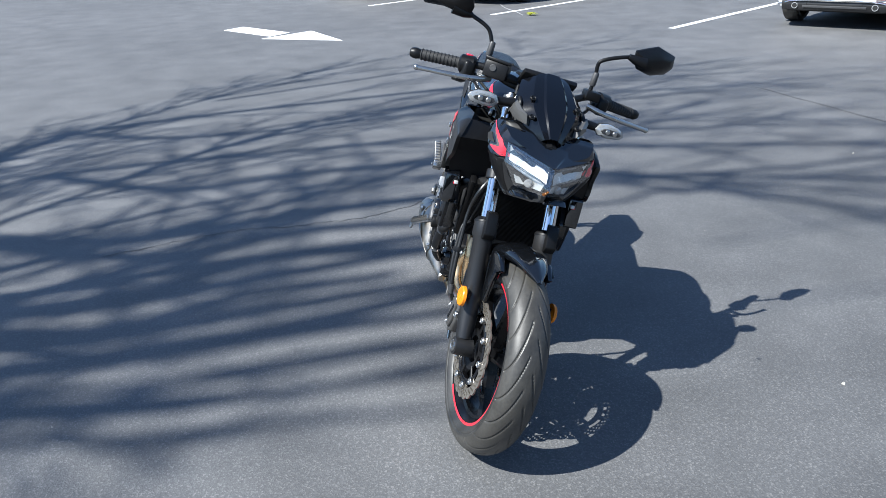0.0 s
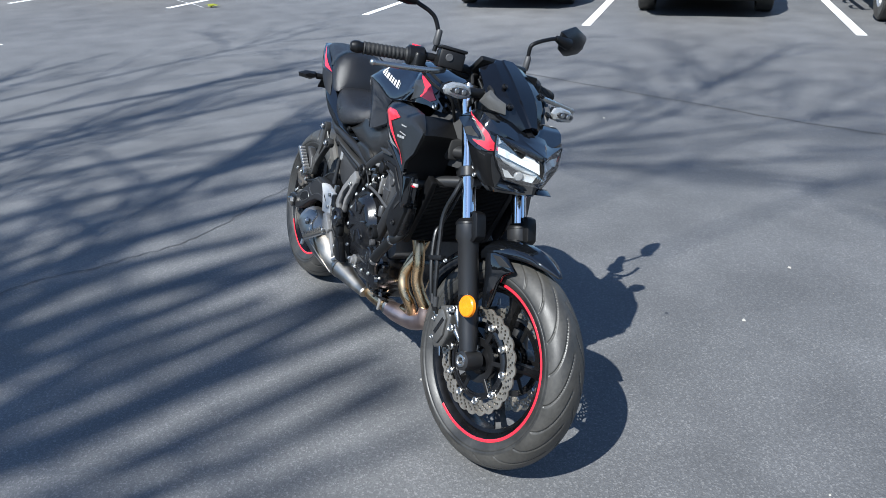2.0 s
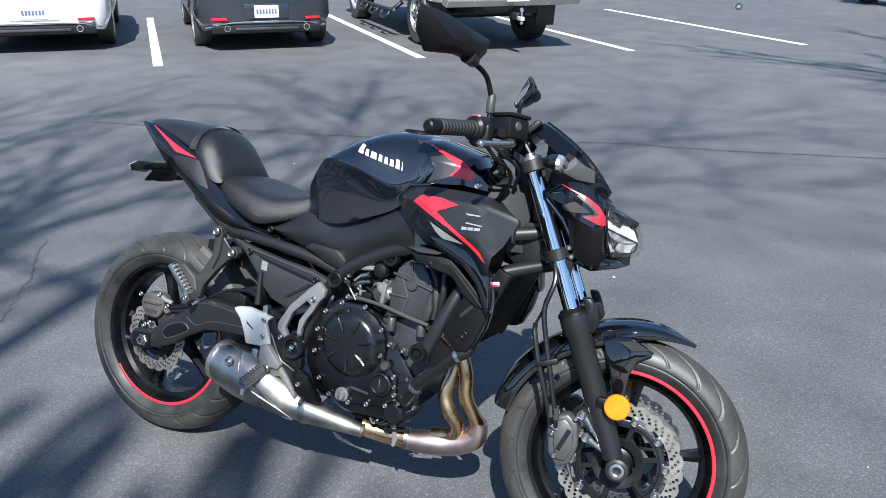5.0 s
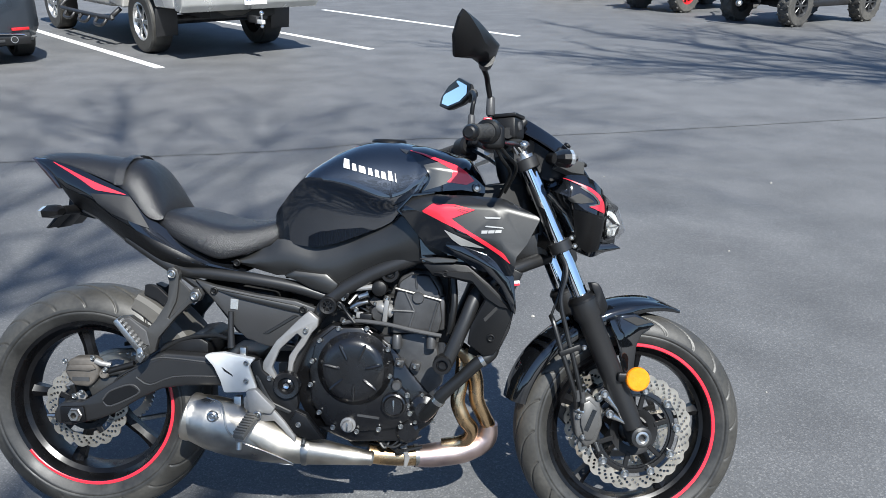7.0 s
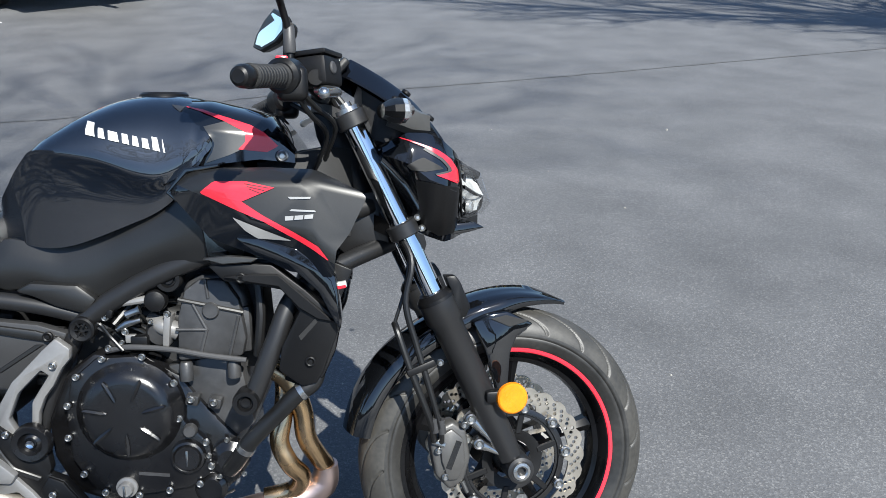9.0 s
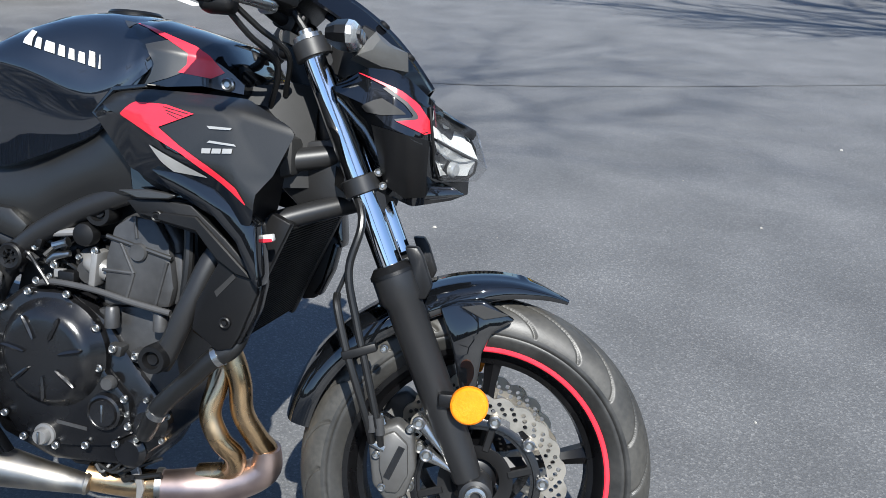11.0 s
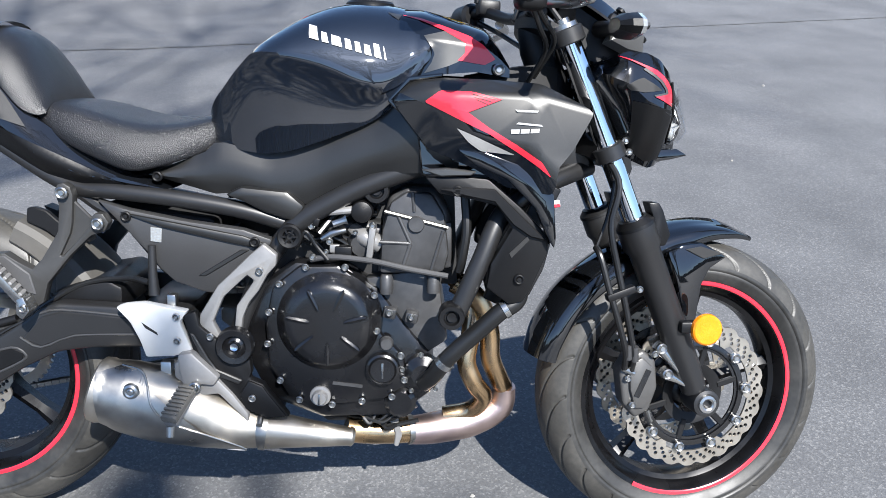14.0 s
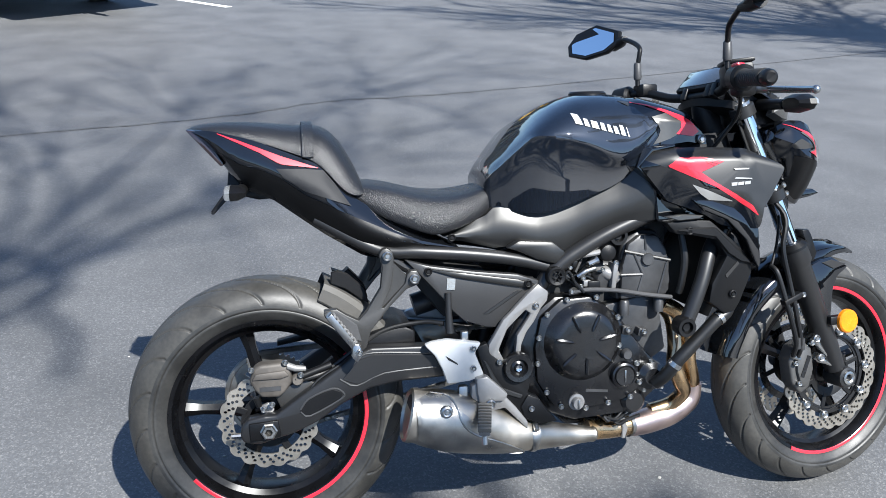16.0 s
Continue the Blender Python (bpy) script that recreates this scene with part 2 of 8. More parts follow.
def thing(name, label, category, m=None, group="", kind=""):
    ob = new(name)
    ob.empty_display_size = 0.2
    ob.matrix_world = m if m is not None else Matrix()
    return tagged(ob, label, category, group, kind)


def loft(rings, closed=True, cap=True, bm=None):
    bm = bm or bmesh.new()
    vs = [[bm.verts.new(p) for p in ring] for ring in rings]
    n = len(vs[0])
    for a, b in zip(vs, vs[1:]):
        for i in range(n if closed else n - 1):
            j = (i + 1) % n
            bm.faces.new((a[i], a[j], b[j], b[i]))
    if cap and closed:
        bm.faces.new(vs[0][::-1])
        bm.faces.new(vs[-1])
    return bm


def spline(points, n=8):
    """Points on a smooth curve through the given ones."""
    p = [Vector(q) for q in points]
    if len(p) < 3:
        return p
    p = [2 * p[0] - p[1], *p, 2 * p[-1] - p[-2]]
    out = []
    for i in range(1, len(p) - 2):
        for k in range(n):
            t = k / n
            a, b, c, d = p[i - 1 : i + 3]
            out.append(0.5 * (2 * b + (c - a) * t + (2 * a - 5 * b + 4 * c - d) * t * t + (3 * b - a - 3 * c + d) * t**3))
    return out + [p[-2]]


def tube(points, r, n=10, smooth=6, bm=None, flat=None):
    """A round bar along a curve; r is one radius or one per given point."""
    pts = spline(points, smooth) if smooth else [Vector(q) for q in points]
    rs = np.interp(np.linspace(0, 1, len(pts)), np.linspace(0, 1, len(points)), r if hasattr(r, "__len__") else [r] * len(points)).tolist()
    rings, up = [], None
    for i, p in enumerate(pts):
        d = (pts[min(i + 1, len(pts) - 1)] - pts[max(i - 1, 0)]).normalized()
        if up is None:
            up = d.orthogonal().normalized()
        up = (up - up.dot(d) * d).normalized()
        side = d.cross(up)
        rings.append([p + rs[i] * (math.cos(a) * up + math.sin(a) * side) for a in [math.tau * k / n for k in range(n)]])
    return loft(rings, bm=bm)


def lathe(profile, n=48, bm=None, m=None, close=False):
    """Turn (radius, offset) round the y axis."""
    rings = []
    for k in range(n):
        a = math.tau * k / n
        rings.append([Vector((r * math.cos(a), y, r * math.sin(a))) for r, y in profile])
    if m is not None:
        rings = [[m @ p for p in ring] for ring in rings]
    bm = bm or bmesh.new()
    vs = [[bm.verts.new(p) for p in ring] for ring in rings]
    c = len(profile)
    for i in range(n):
        a, b = vs[i], vs[(i + 1) % n]
        for k in range(c if close else c - 1):
            j = (k + 1) % c
            bm.faces.new((a[k], a[j], b[j], b[k]))
    if not close:
        for k in (0, c - 1):
            if profile[k][0] > 1e-4:
                bm.faces.new([v[k] for v in vs])
    bmesh.ops.remove_doubles(bm, verts=bm.verts[:], dist=1e-6)
    return bm


def plate(outline, y0, y1, bevel=0.0, seg=2, bm=None, taper=0.0):
    """An (x, z) outline made thick from y0 to y1, with rounded edges."""
    own = bmesh.new()
    c = Vector((sum(p[0] for p in outline), sum(p[1] for p in outline))) / len(outline)
    a = [own.verts.new((c.x + (x - c.x) * (1 - taper), y0, c.y + (z - c.y) * (1 - taper))) for x, z in outline]
    b = [own.verts.new((x, y1, z)) for x, z in outline]
    own.faces.new(a)
    own.faces.new(b[::-1])
    for i in range(len(a)):
        j = (i + 1) % len(a)
        own.faces.new((a[i], b[i], b[j], a[j]))
    bmesh.ops.recalc_face_normals(own, faces=own.faces[:])
    if bevel:
        bmesh.ops.bevel(own, geom=own.edges[:], offset=bevel, segments=seg, profile=0.5, affect="EDGES", clamp_overlap=True)
    return join(bm, own)


def join(bm, other):
    if bm is None:
        return other
    me = bpy.data.meshes.new("tmp")
    other.to_mesh(me)
    other.free()
    bm.from_mesh(me)
    bpy.data.meshes.remove(me)
    return bm


def box(sx, sy, sz, bevel=0.0, m=None, bm=None, seg=2):
    own = bmesh.new()
    bmesh.ops.create_cube(own, size=1.0)
    bmesh.ops.scale(own, vec=(sx, sy, sz), verts=own.verts[:])
    if bevel:
        bmesh.ops.bevel(own, geom=own.edges[:], offset=bevel, segments=seg, profile=0.5, affect="EDGES", clamp_overlap=True)
    if m is not None:
        own.transform(m)
    return join(bm, own)


def shell(top, bot, half, nx=24, nz=8, side=0, thick=0.006):
    """A panel between two (x, z) lines. half(x, v) is its distance from the middle plane, v from 0 at the lower line to 1.
    side 0: both flanks closed into one body; -1 or 1: one flank of the given thickness."""
    x0, x1 = max(top[0][0], bot[0][0]), min(top[-1][0], bot[-1][0])
    xs = np.linspace(x0, x1, nx)
    tx, tz, bx, bz = *zip(*top), *zip(*bot)
    rings = []
    for x in xs:
        zt, zb = np.interp(x, tx, tz), np.interp(x, bx, bz)
        vs = np.linspace(0, 1, nz)
        z = zb + (zt - zb) * vs
        h = [half(x, v) for v in vs]
        if side == 0:
            ring = [Vector((x, -a, b)) for a, b in zip(h, z)] + [Vector((x, a, b)) for a, b in zip(h[::-1], z[::-1])]
        else:
            ring = [Vector((x, side * a, b)) for a, b in zip(h, z)] + [Vector((x, side * (a - thick), b)) for a, b in zip(h[::-1], z[::-1])]
        rings.append(ring)
    return loft(rings)


def line(table):
    xs, vals = zip(*table)
    return lambda x: float(np.interp(x, xs, vals))


def soft_line(table, reach=0.030):
    """As line(), with its corners rounded off over the given reach."""
    f, x0, x1 = line(table), table[0][0], table[-1][0]

    def smooth(x):
        r = max(0.0, min(reach, x - x0, x1 - x))
        return sum(f(x + r * d) for d in (-1, -0.66, -0.33, 0, 0.33, 0.66, 1)) / 7

    return smooth


def grid_of(outline, cuts=3):
    bm = bmesh.new()
    bm.faces.new([bm.verts.new((x, 0, z)) for x, z in outline])
    bmesh.ops.triangulate(bm, faces=bm.faces[:])
    for _ in range(cuts):
        long = [e for e in bm.edges if e.calc_length() > 0.012]
        if not long:
            break
        bmesh.ops.subdivide_edges(bm, edges=long, cuts=1, use_grid_fill=True)
        bmesh.ops.triangulate(bm, faces=bm.faces[:])
    return bm


def decal(outline, trees, side=-1, lift=0.0012, cuts=3):
    """An (x, z) outline laid onto the flank of the bodies in trees; a film with its own small thickness."""
    bm = grid_of(outline, cuts)
    lay(bm, trees, side, lift)
    return bm


def lay(bm, trees, side, lift):
    for v in bm.verts:
        best = None
        for tr in trees:
            hit = tr.ray_cast(Vector((v.co.x, side * 2, v.co.z)), Vector((0, -side, 0)))
            if hit[0] is not None and (best is None or side * hit[0].y > side * best):
                best = hit[0].y
        if best is None:
            for tr in trees:
                near = tr.find_nearest(Vector((v.co.x, side * 0.4, v.co.z)))
                best = near[0].y if best is None or side * near[0].y > side * best else best
        v.co.y = best + side * lift


def band(a, b, trees, side=-1, lift=0.0016, nu=28, nv=4):
    """A decal between two (x, z) lines that run the same way."""
    bm = bmesh.new()

    def at(pts, u):
        c = [0.0]
        for p, q in zip(pts, pts[1:]):
            c.append(c[-1] + math.hypot(q[0] - p[0], q[1] - p[1]))
        return np.interp(u * c[-1], c, [p[0] for p in pts]), np.interp(u * c[-1], c, [p[1] for p in pts])

    rows = []
    for i in range(nu + 1):
        (ax, az), (bx, bz) = at(a, i / nu), at(b, i / nu)
        rows.append([bm.verts.new((ax + (bx - ax) * j / nv, 0, az + (bz - az) * j / nv)) for j in range(nv + 1)])
    for p, q in zip(rows, rows[1:]):
        for j in range(nv):
            bm.faces.new((p[j], p[j + 1], q[j + 1], q[j]))
    bmesh.ops.remove_doubles(bm, verts=bm.verts[:], dist=1e-5)
    lay(bm, trees, side, lift)
    bmesh.ops.recalc_face_normals(bm, faces=bm.faces[:])
    if bm.faces and sum(f.normal.y for f in bm.faces) * side < 0:
        bmesh.ops.reverse_faces(bm, faces=bm.faces[:])
    return bm


def tree_of(bm):
    return BVHTree.FromBMesh(bm)


def bolt_mesh(r=0.006, h=0.005, material=None):
    bm = lathe([(0.0, -h), (r * 0.42, -h), (r * 0.42, -h * 0.55), (r * 0.8, -h), (r, -h * 0.75), (r, 0.0)], n=14)
    return finish(bm, "bolt", material or BOLT)


# ---- ground ----
def flat(points, z, name, material, label="", kind="structure", thick=0.004):
    bm = bmesh.new()
    a = [bm.verts.new((x, y, z)) for x, y in points]
    b = [bm.verts.new((x, y, z - thick)) for x, y in points]
    bm.faces.new(a)
    for i in range(len(a)):
        j = (i + 1) % len(a)
        bm.faces.new((a[i], a[j], b[j], b[i]))
    ob = new(name, finish(bm, name, material))
    return tagged(ob, label, "", "", kind)


bm = bmesh.new()
bmesh.ops.create_grid(bm, x_segments=40, y_segments=40, size=900)
tagged(new("ground", finish(bm, "ground", ASPHALT)), "weathered grey asphalt of a parking lot", "ground", kind="structure")

STALL = [(-13.10, -1.22), (-10.55, 1.05), (-7.87, 3.35), (-5.20, 5.24), (-2.85, 7.24), (-0.70, 9.15), (1.33, 10.95), (3.46, 12.88)]
ROW = Vector((0.718, 0.696, 0))          # along the row of stalls
INTO = Vector((-0.718, 0.696, 0))        # from the lane into a stall
for x, y in STALL[:-1]:
    p, w = Vector((x, y, 0)), 0.055
    length = 5.4
    q = p + INTO * length
    c = [(p - ROW * w)[:2], (p + ROW * w)[:2], (q + ROW * w)[:2], (q - ROW * w)[:2]]
    flat(c, 0.004, "stall_line", PAINT_WHITE, "worn white painted parking stall line")
flat([(-9.24, -1.88), (-7.96, -1.28), (-8.49, -2.52)], 0.004, "lane_arrow_head", PAINT_WHITE, "white painted lane arrow head on asphalt")
flat([(-9.12, -2.20), (-8.73, -2.43), (-9.77, -3.37), (-10.17, -3.14)], 0.004, "lane_arrow_shaft", PAINT_WHITE, "white painted lane arrow shaft on asphalt")


def seam(points, w, name="asphalt_seam"):
    rng = random.Random(len(points))
    pts = spline([(x, y, 0) for x, y in points], 14)
    bm = bmesh.new()
    rows = []
    for i, p in enumerate(pts):
        d = (pts[min(i + 1, len(pts) - 1)] - pts[max(i - 1, 0)]).normalized()
        s = Vector((-d.y, d.x, 0))
        p = p + s * rng.uniform(-0.012, 0.012)
        ww = w * rng.uniform(0.5, 1.3)
        rows.append((bm.verts.new(p + s * ww + Vector((0, 0, 0.003))), bm.verts.new(p - s * ww + Vector((0, 0, 0.003)))))
    for a, b in zip(rows, rows[1:]):
        bm.faces.new((a[0], b[0], b[1], a[1]))
    tagged(new(name, finish(bm, name, SEAM)), "thin dark crack in the asphalt", kind="structure")


# added ring of dark woods, out of view, closing the horizon for reflections
WOODS = mat("backdrop_woods", (0.035, 0.032, 0.026), 0.95, vary=0.4, scale=0.6, bump=0.0, second=(0.055, 0.056, 0.040), stain=0.4, stain_scale=0.12)
rng = random.Random(8)
bm = bmesh.new()
low, high = [], []
for k in range(900):
    a, r = math.tau * k / 900, 62 + rng.uniform(-2, 2)
    top = 6.6 + 1.3 * math.sin(7 * a + 1) + 0.8 * math.sin(19 * a) + 0.5 * math.sin(53 * a + 2) + rng.uniform(-0.7, 0.7)
    low.append(bm.verts.new((r * math.cos(a), r * math.sin(a), -0.2)))
    high.append(bm.verts.new((r * math.cos(a), r * math.sin(a), top)))
for k in range(900):
    bm.faces.new((low[k], low[(k + 1) % 900], high[(k + 1) % 900], high[k]))
tagged(new("backdrop", finish(bm, "backdrop", WOODS)), "added out-of-view belt of leafless woods closing the horizon", "woods", kind="structure")

seam([(-1.75, 0.95), (-1.28, 0.43), (-1.0, 0.04), (-0.65, -0.36), (-0.52, -0.80), (-0.45, -1.20), (-0.18, -1.73)], 0.004)
# pale grit and leaf scraps that lie about
rng = random.Random(17)
bm = bmesh.new()
spots = [(-2.53, 0.72), (0.98, 1.78), (1.22, 1.27), (-1.44, 2.65), (2.83, 3.34), (2.24, 2.1)] + [(rng.uniform(-6, 5), rng.uniform(-2.5, 8)) for _ in range(60)]
for k, (x, y) in enumerate(spots):
    r = rng.uniform(0.006, 0.013) if k < 6 else rng.uniform(0.0025, 0.007)
    ring = [(x + r * rng.uniform(0.5, 1.2) * math.cos(a), y + r * rng.uniform(0.4, 1.0) * math.sin(a)) for a in (0, 1.2, 2.4, 3.6, 4.9)]
    lo_v, hi_v = [bm.verts.new((px, py, 0.0005)) for px, py in ring], [bm.verts.new((x + (px - x) * 0.6, y + (py - y) * 0.6, r * 0.55)) for px, py in ring]
    bm.faces.new(hi_v)
    for i in range(5):
        bm.faces.new((lo_v[i], lo_v[(i + 1) % 5], hi_v[(i + 1) % 5], hi_v[i]))
GRIT = mat("pale_grit", (0.30, 0.29, 0.26), 0.85, vary=0.3, scale=200)
tagged(new("grit", finish(bm, "grit", GRIT)), "pale grit and leaf scraps scattered over the asphalt", "grit", kind="stuff")
seam([(-3.6, 2.9), (-0.62, 3.74), (0.31, 4.2), (1.3, 4.42), (3.45, 5.13), (7.0, 6.4)], 0.012)

# ---- bare trees that shade the lot ----
def over(x, y, h):
    """The place at height h whose shadow falls on (x, y)."""
    h = h * 1.4
    return Vector((x + h * SUN_FROM.x / SUN_FROM.z, y + h * SUN_FROM.y / SUN_FROM.z, h))


def bare_tree(name, base, fork, limbs, seed, label, thick=0.07, depth=3, clear=None):
    """A leafless tree: a trunk, main limbs along the given places, and twigs that branch off at random; none over the clear box."""
    rng = random.Random(seed)
    t = thing(name, label, "tree", Matrix.Translation(base), group="bare trees")
    trunk, crown = bmesh.new(), bmesh.new()
    base = Vector(base)
    tube([(0, 0, -0.1), (0.05, 0.03, fork * 0.5), (0, 0, fork)], [0.19, 0.15, 0.13], 10, bm=trunk)

    def shades(p):
        if clear is None:
            return False
        x, y = p.x - p.z * SUN_FROM.x / SUN_FROM.z, p.y - p.z * SUN_FROM.y / SUN_FROM.z
        return any(x0 < x < x1 and y0 < y < y1 for x0, x1, y0, y1 in clear)

    def limb(pts, r, level, r1=0.36):
        tube([q - base for q in pts], [r * f for f in np.linspace(1.0, r1, len(pts))], 7 if level < 2 else 4, 3 if level < 2 else 2, bm=crown)
        if level >= depth:
            return
        length = sum((b - a).length for a, b in zip(pts, pts[1:]))
        size = min(length, 3.2)
        for k in range(int((4.2, 5, 5, 4)[min(level, 3)] * max(1.0, length / 2.6 if level == 0 else 1.0))):
            at = rng.uniform(0.15, 1.0) * (len(pts) - 1)
            i = min(len(pts) - 2, int(at))
            o, d = pts[i].lerp(pts[i + 1], at - i), (pts[i + 1] - pts[i]).normalized()
            nd = Matrix.Rotation(rng.uniform(0, math.tau), 3, d) @ (Matrix.Rotation(rng.uniform(0.3, 0.8), 3, d.orthogonal()) @ d)
            nd = (nd + Vector((0, 0, 0.15))).normalized()
            q, out = o, [o]
            for _ in range(3):
                nd = (nd + Vector((rng.uniform(-1, 1), rng.uniform(-1, 1), rng.uniform(-0.6, 0.7))) * 0.20).normalized()
                q = q + nd * size * rng.uniform(0.13, 0.22)
                out.append(q)
            if not any(shades(v) for v in out[1:]):
                limb(out, r * rng.uniform(0.36, 0.56), level + 1)

    for joined, pts, *more in limbs:
        pts = [over(*q) for q in pts]
        if joined:
            pts = [base + Vector((0, 0, fork * rng.uniform(0.85, 1.0)))] + pts
        limb(pts, thick * (more[0] if more else 1.0 if joined else 0.55) * rng.uniform(0.85, 1.1), 0, more[1] if len(more) > 1 else 0.36)
    part("trunk", trunk, BARK, t)
    part("crown", crown, BARK, t)
    return t


# limbs as (springs from the trunk's fork, places by where their shadow lies and their height)
NEAR = [(True, [(0.9, -3.0, 3.4), (0.2, -1.9, 4.4), (-0.2, -1.2, 5.0), (-0.5, -0.65, 5.4)]),
        (True, [(0.6, -3.0, 3.6), (-0.06, -2.18, 4.4), (-0.72, -1.23, 5.2), (-1.3, -0.4, 5.8), (-1.8, 0.1, 6.2), (-2.4, 1.2, 7.0)]),
        (True, [(0.2, -3.2, 3.8), (-0.8, -2.5, 4.6), (-2.3, -1.6, 5.6), (-3.9, -0.2, 6.8)]),
        (True, [(-0.4, -3.6, 4.0), (-2.3, -3.2, 5.2), (-3.8, -2.4, 6.0), (-6.0, -1.0, 7.4)]),
        (True, [(-0.1, -2.8, 4.6), (-1.15, -1.0, 6.2), (-1.3, 0.6, 7.2), (-1.0, 2.1, 8.0), (-1.4, 3.3, 8.6), (-1.9, 4.2, 9.0)], 0.62),
        (False, [(-1.28, 0.5, 7.1), (-0.6, 1.9, 7.8), (0.3, 2.7, 8.3), (0.55, 4.1, 9.0), (0.8, 5.2, 9.4)], 0.4),
        (False, [(-1.7, 0.1, 6.3), (-2.3, 1.5, 7.4), (-2.1, 3.3, 8.6)]), (False, [(-1.6, -0.1, 6.2), (-3.0, 1.0, 7.2), (-3.6, 2.2, 8.2)]),
        (False, [(-3.0, -0.9, 6.3), (-4.2, 1.2, 7.8), (-4.4, 3.3, 9.0)]), (False, [(-4.0, -2.1, 6.3), (-5.6, 0.4, 7.8), (-6.4, 1.8, 8.8)])]
STROKES = [((1.05, -1.7), (0.98, -0.9), (0.88, -0.2), 1.2), ((1.22, -1.25), (1.12, -0.65), (1.04, -0.08), 1.1),
           ((0.92, -1.76), (0.62, -0.75), (0.34, 0.08), 1.7), ((0.85, -1.25), (0.72, -0.66), (0.55, 0.02), 1.3), ((0.62, -1.5), (0.37, -0.93), (0.18, -0.36), 1.5), ((1.14, -0.9), (1.05, -0.40), (0.96, -0.05), 1.0),
           ((1.24, -1.56), (0.90, -0.80), (0.80, -0.08), 1.0), ((1.35, -1.3), (1.30, -0.7), (1.28, -0.15), 0.9), ((0.40, -1.6), (0.14, -0.93), (-0.05, -0.24), 1.4), ((0.1, -1.5), (-0.17, -0.82), (-0.26, -0.10), 1.4),
           ((-0.4, -1.7), (-0.73, -0.62), (-1.02, 0.4), 1.7), ((-1.25, -1.7), (-1.45, -0.9), (-1.8, 0.7), 1.6), ((0.30, -1.5), (-0.02, -0.88), (-0.16, -0.18), 1.4), ((0.72, -1.7), (0.50, -0.85), (0.28, -0.12), 1.4), ((-0.15, -1.5), (-0.40, -0.75), (-0.52, -0.2), 1.3), ((-1.9, -1.9), (-2.1, -0.7), (-2.5, 0.9), 1.3), ((-2.6, -2.0), (-3.0, -0.6), (-3.5, 1.1), 1.3), ((-3.4, -2.0), (-3.9, -0.5), (-4.6, 1.3), 1.3)]
BOUGHS = [(1.15, -2.75, 4.0), (0.45, -2.5, 4.1), (-0.55, -2.8, 4.3), (-1.7, -2.7, 4.7), (-2.9, -3.0, 5.0)]
for bx, by, bh in BOUGHS:
    NEAR.append((True, [((1.9 + bx) / 2 + 0.06, (by - 5.9) / 2 + 0.08, 4.6), (bx, by, bh * 1.5)], 0.8, 0.75))
for (x0, y0), (x1, y1), (x2, y2), f in STROKES:
    k = 0.1 * abs(x1)
    e = 0.22 + 0.1 * math.sin(9 * x0)
    w = 0.05 * math.sin(17 * x1 + 5 * y0)
    b = min(BOUGHS, key=lambda q: abs(q[0] - x0))
    f *= 1.0 if -0.9 < x1 < 0.75 else 0.72
    NEAR.append((False, [(b[0], b[1], b[2] * 1.5), (x0, y0, 7.0 + k), (x1 + w, y1, 7.5 + k), (x2 - w * 0.5, y2, 7.9 + k), (x2 + (x2 - x1) * e, y2 + (y2 - y1) * e, 8.1 + k)], f, 0.55))
for (x0, y0), (x1, y1), (x2, y2) in (((-2.4, -1.7), (-1.1, -1.30), (0.2, -1.25)), ((-1.7, -1.05), (-0.6, -0.80), (0.4, -0.98)), ((-2.5, -0.7), (-1.4, -0.48), (-0.5, -0.40)), ((-0.6, -1.75), (0.3, -1.45), (1.1, -1.50))):
    NEAR.append((False, [(x0, y0, 7.6), (x1, y1, 8.0), (x2, y2, 8.3)], 0.5, 0.5))
NEAR += [(False, [(-1.12, 1.75, 7.8), (-0.82, 1.42, 7.6), (-0.86, 1.20, 7.5), (-0.70, 1.00, 7.4), (-0.66, 0.70, 7.3)], 0.6, 0.7)]
NEAR += [(False, [(-1.3, 0.6, 7.2), (-0.95, 1.6, 8.6), (-0.52, 2.87, 10.2), (-0.60, 3.83, 10.9), (-0.75, 4.6, 11.3)], 0.35), (False, [(-0.52, 2.87, 10.2), (-0.27, 2.11, 10.0), (-0.03, 1.25, 9.8)], 0.30, 0.6),
         (False, [(-0.40, 2.5, 10.1), (0.05, 2.75, 10.4), (0.36, 3.2, 10.8), (0.42, 4.0, 11.2)], 0.30), (False, [(0.36, 3.2, 10.8), (0.44, 2.4, 10.5), (0.53, 1.7, 10.2), (0.63, 1.2, 10.0)], 0.30, 0.6)]
NEAR += [(False, [(0.3, 2.7, 9.6), (1.1, 2.9, 10.2), (2.2, 2.7, 11.0)], 0.30), (False, [(0.5, 3.3, 9.8), (1.6, 3.6, 10.6), (2.9, 3.4, 11.4)], 0.30), (False, [(-0.2, 3.2, 9.6), (0.6, 4.4, 10.4), (1.4, 5.2, 11.0)], 0.41),
         (False, [(-1.12, 1.4, 7.6), (-1.30, 2.6, 8.4), (-1.86, 3.98, 9.2)], 0.71), (False, [(-1.0, 2.0, 8.0), (-0.75, 3.4, 8.8), (-0.6, 5.0, 9.6)], 0.53), (False, [(-0.55, 2.0, 8.0), (0.2, 3.6, 8.8), (0.7, 5.2, 9.6)], 0.41), (False, [(-0.3, 2.3, 8.2), (0.7, 3.2, 8.8), (1.7, 4.4, 9.6)], 0.35)]
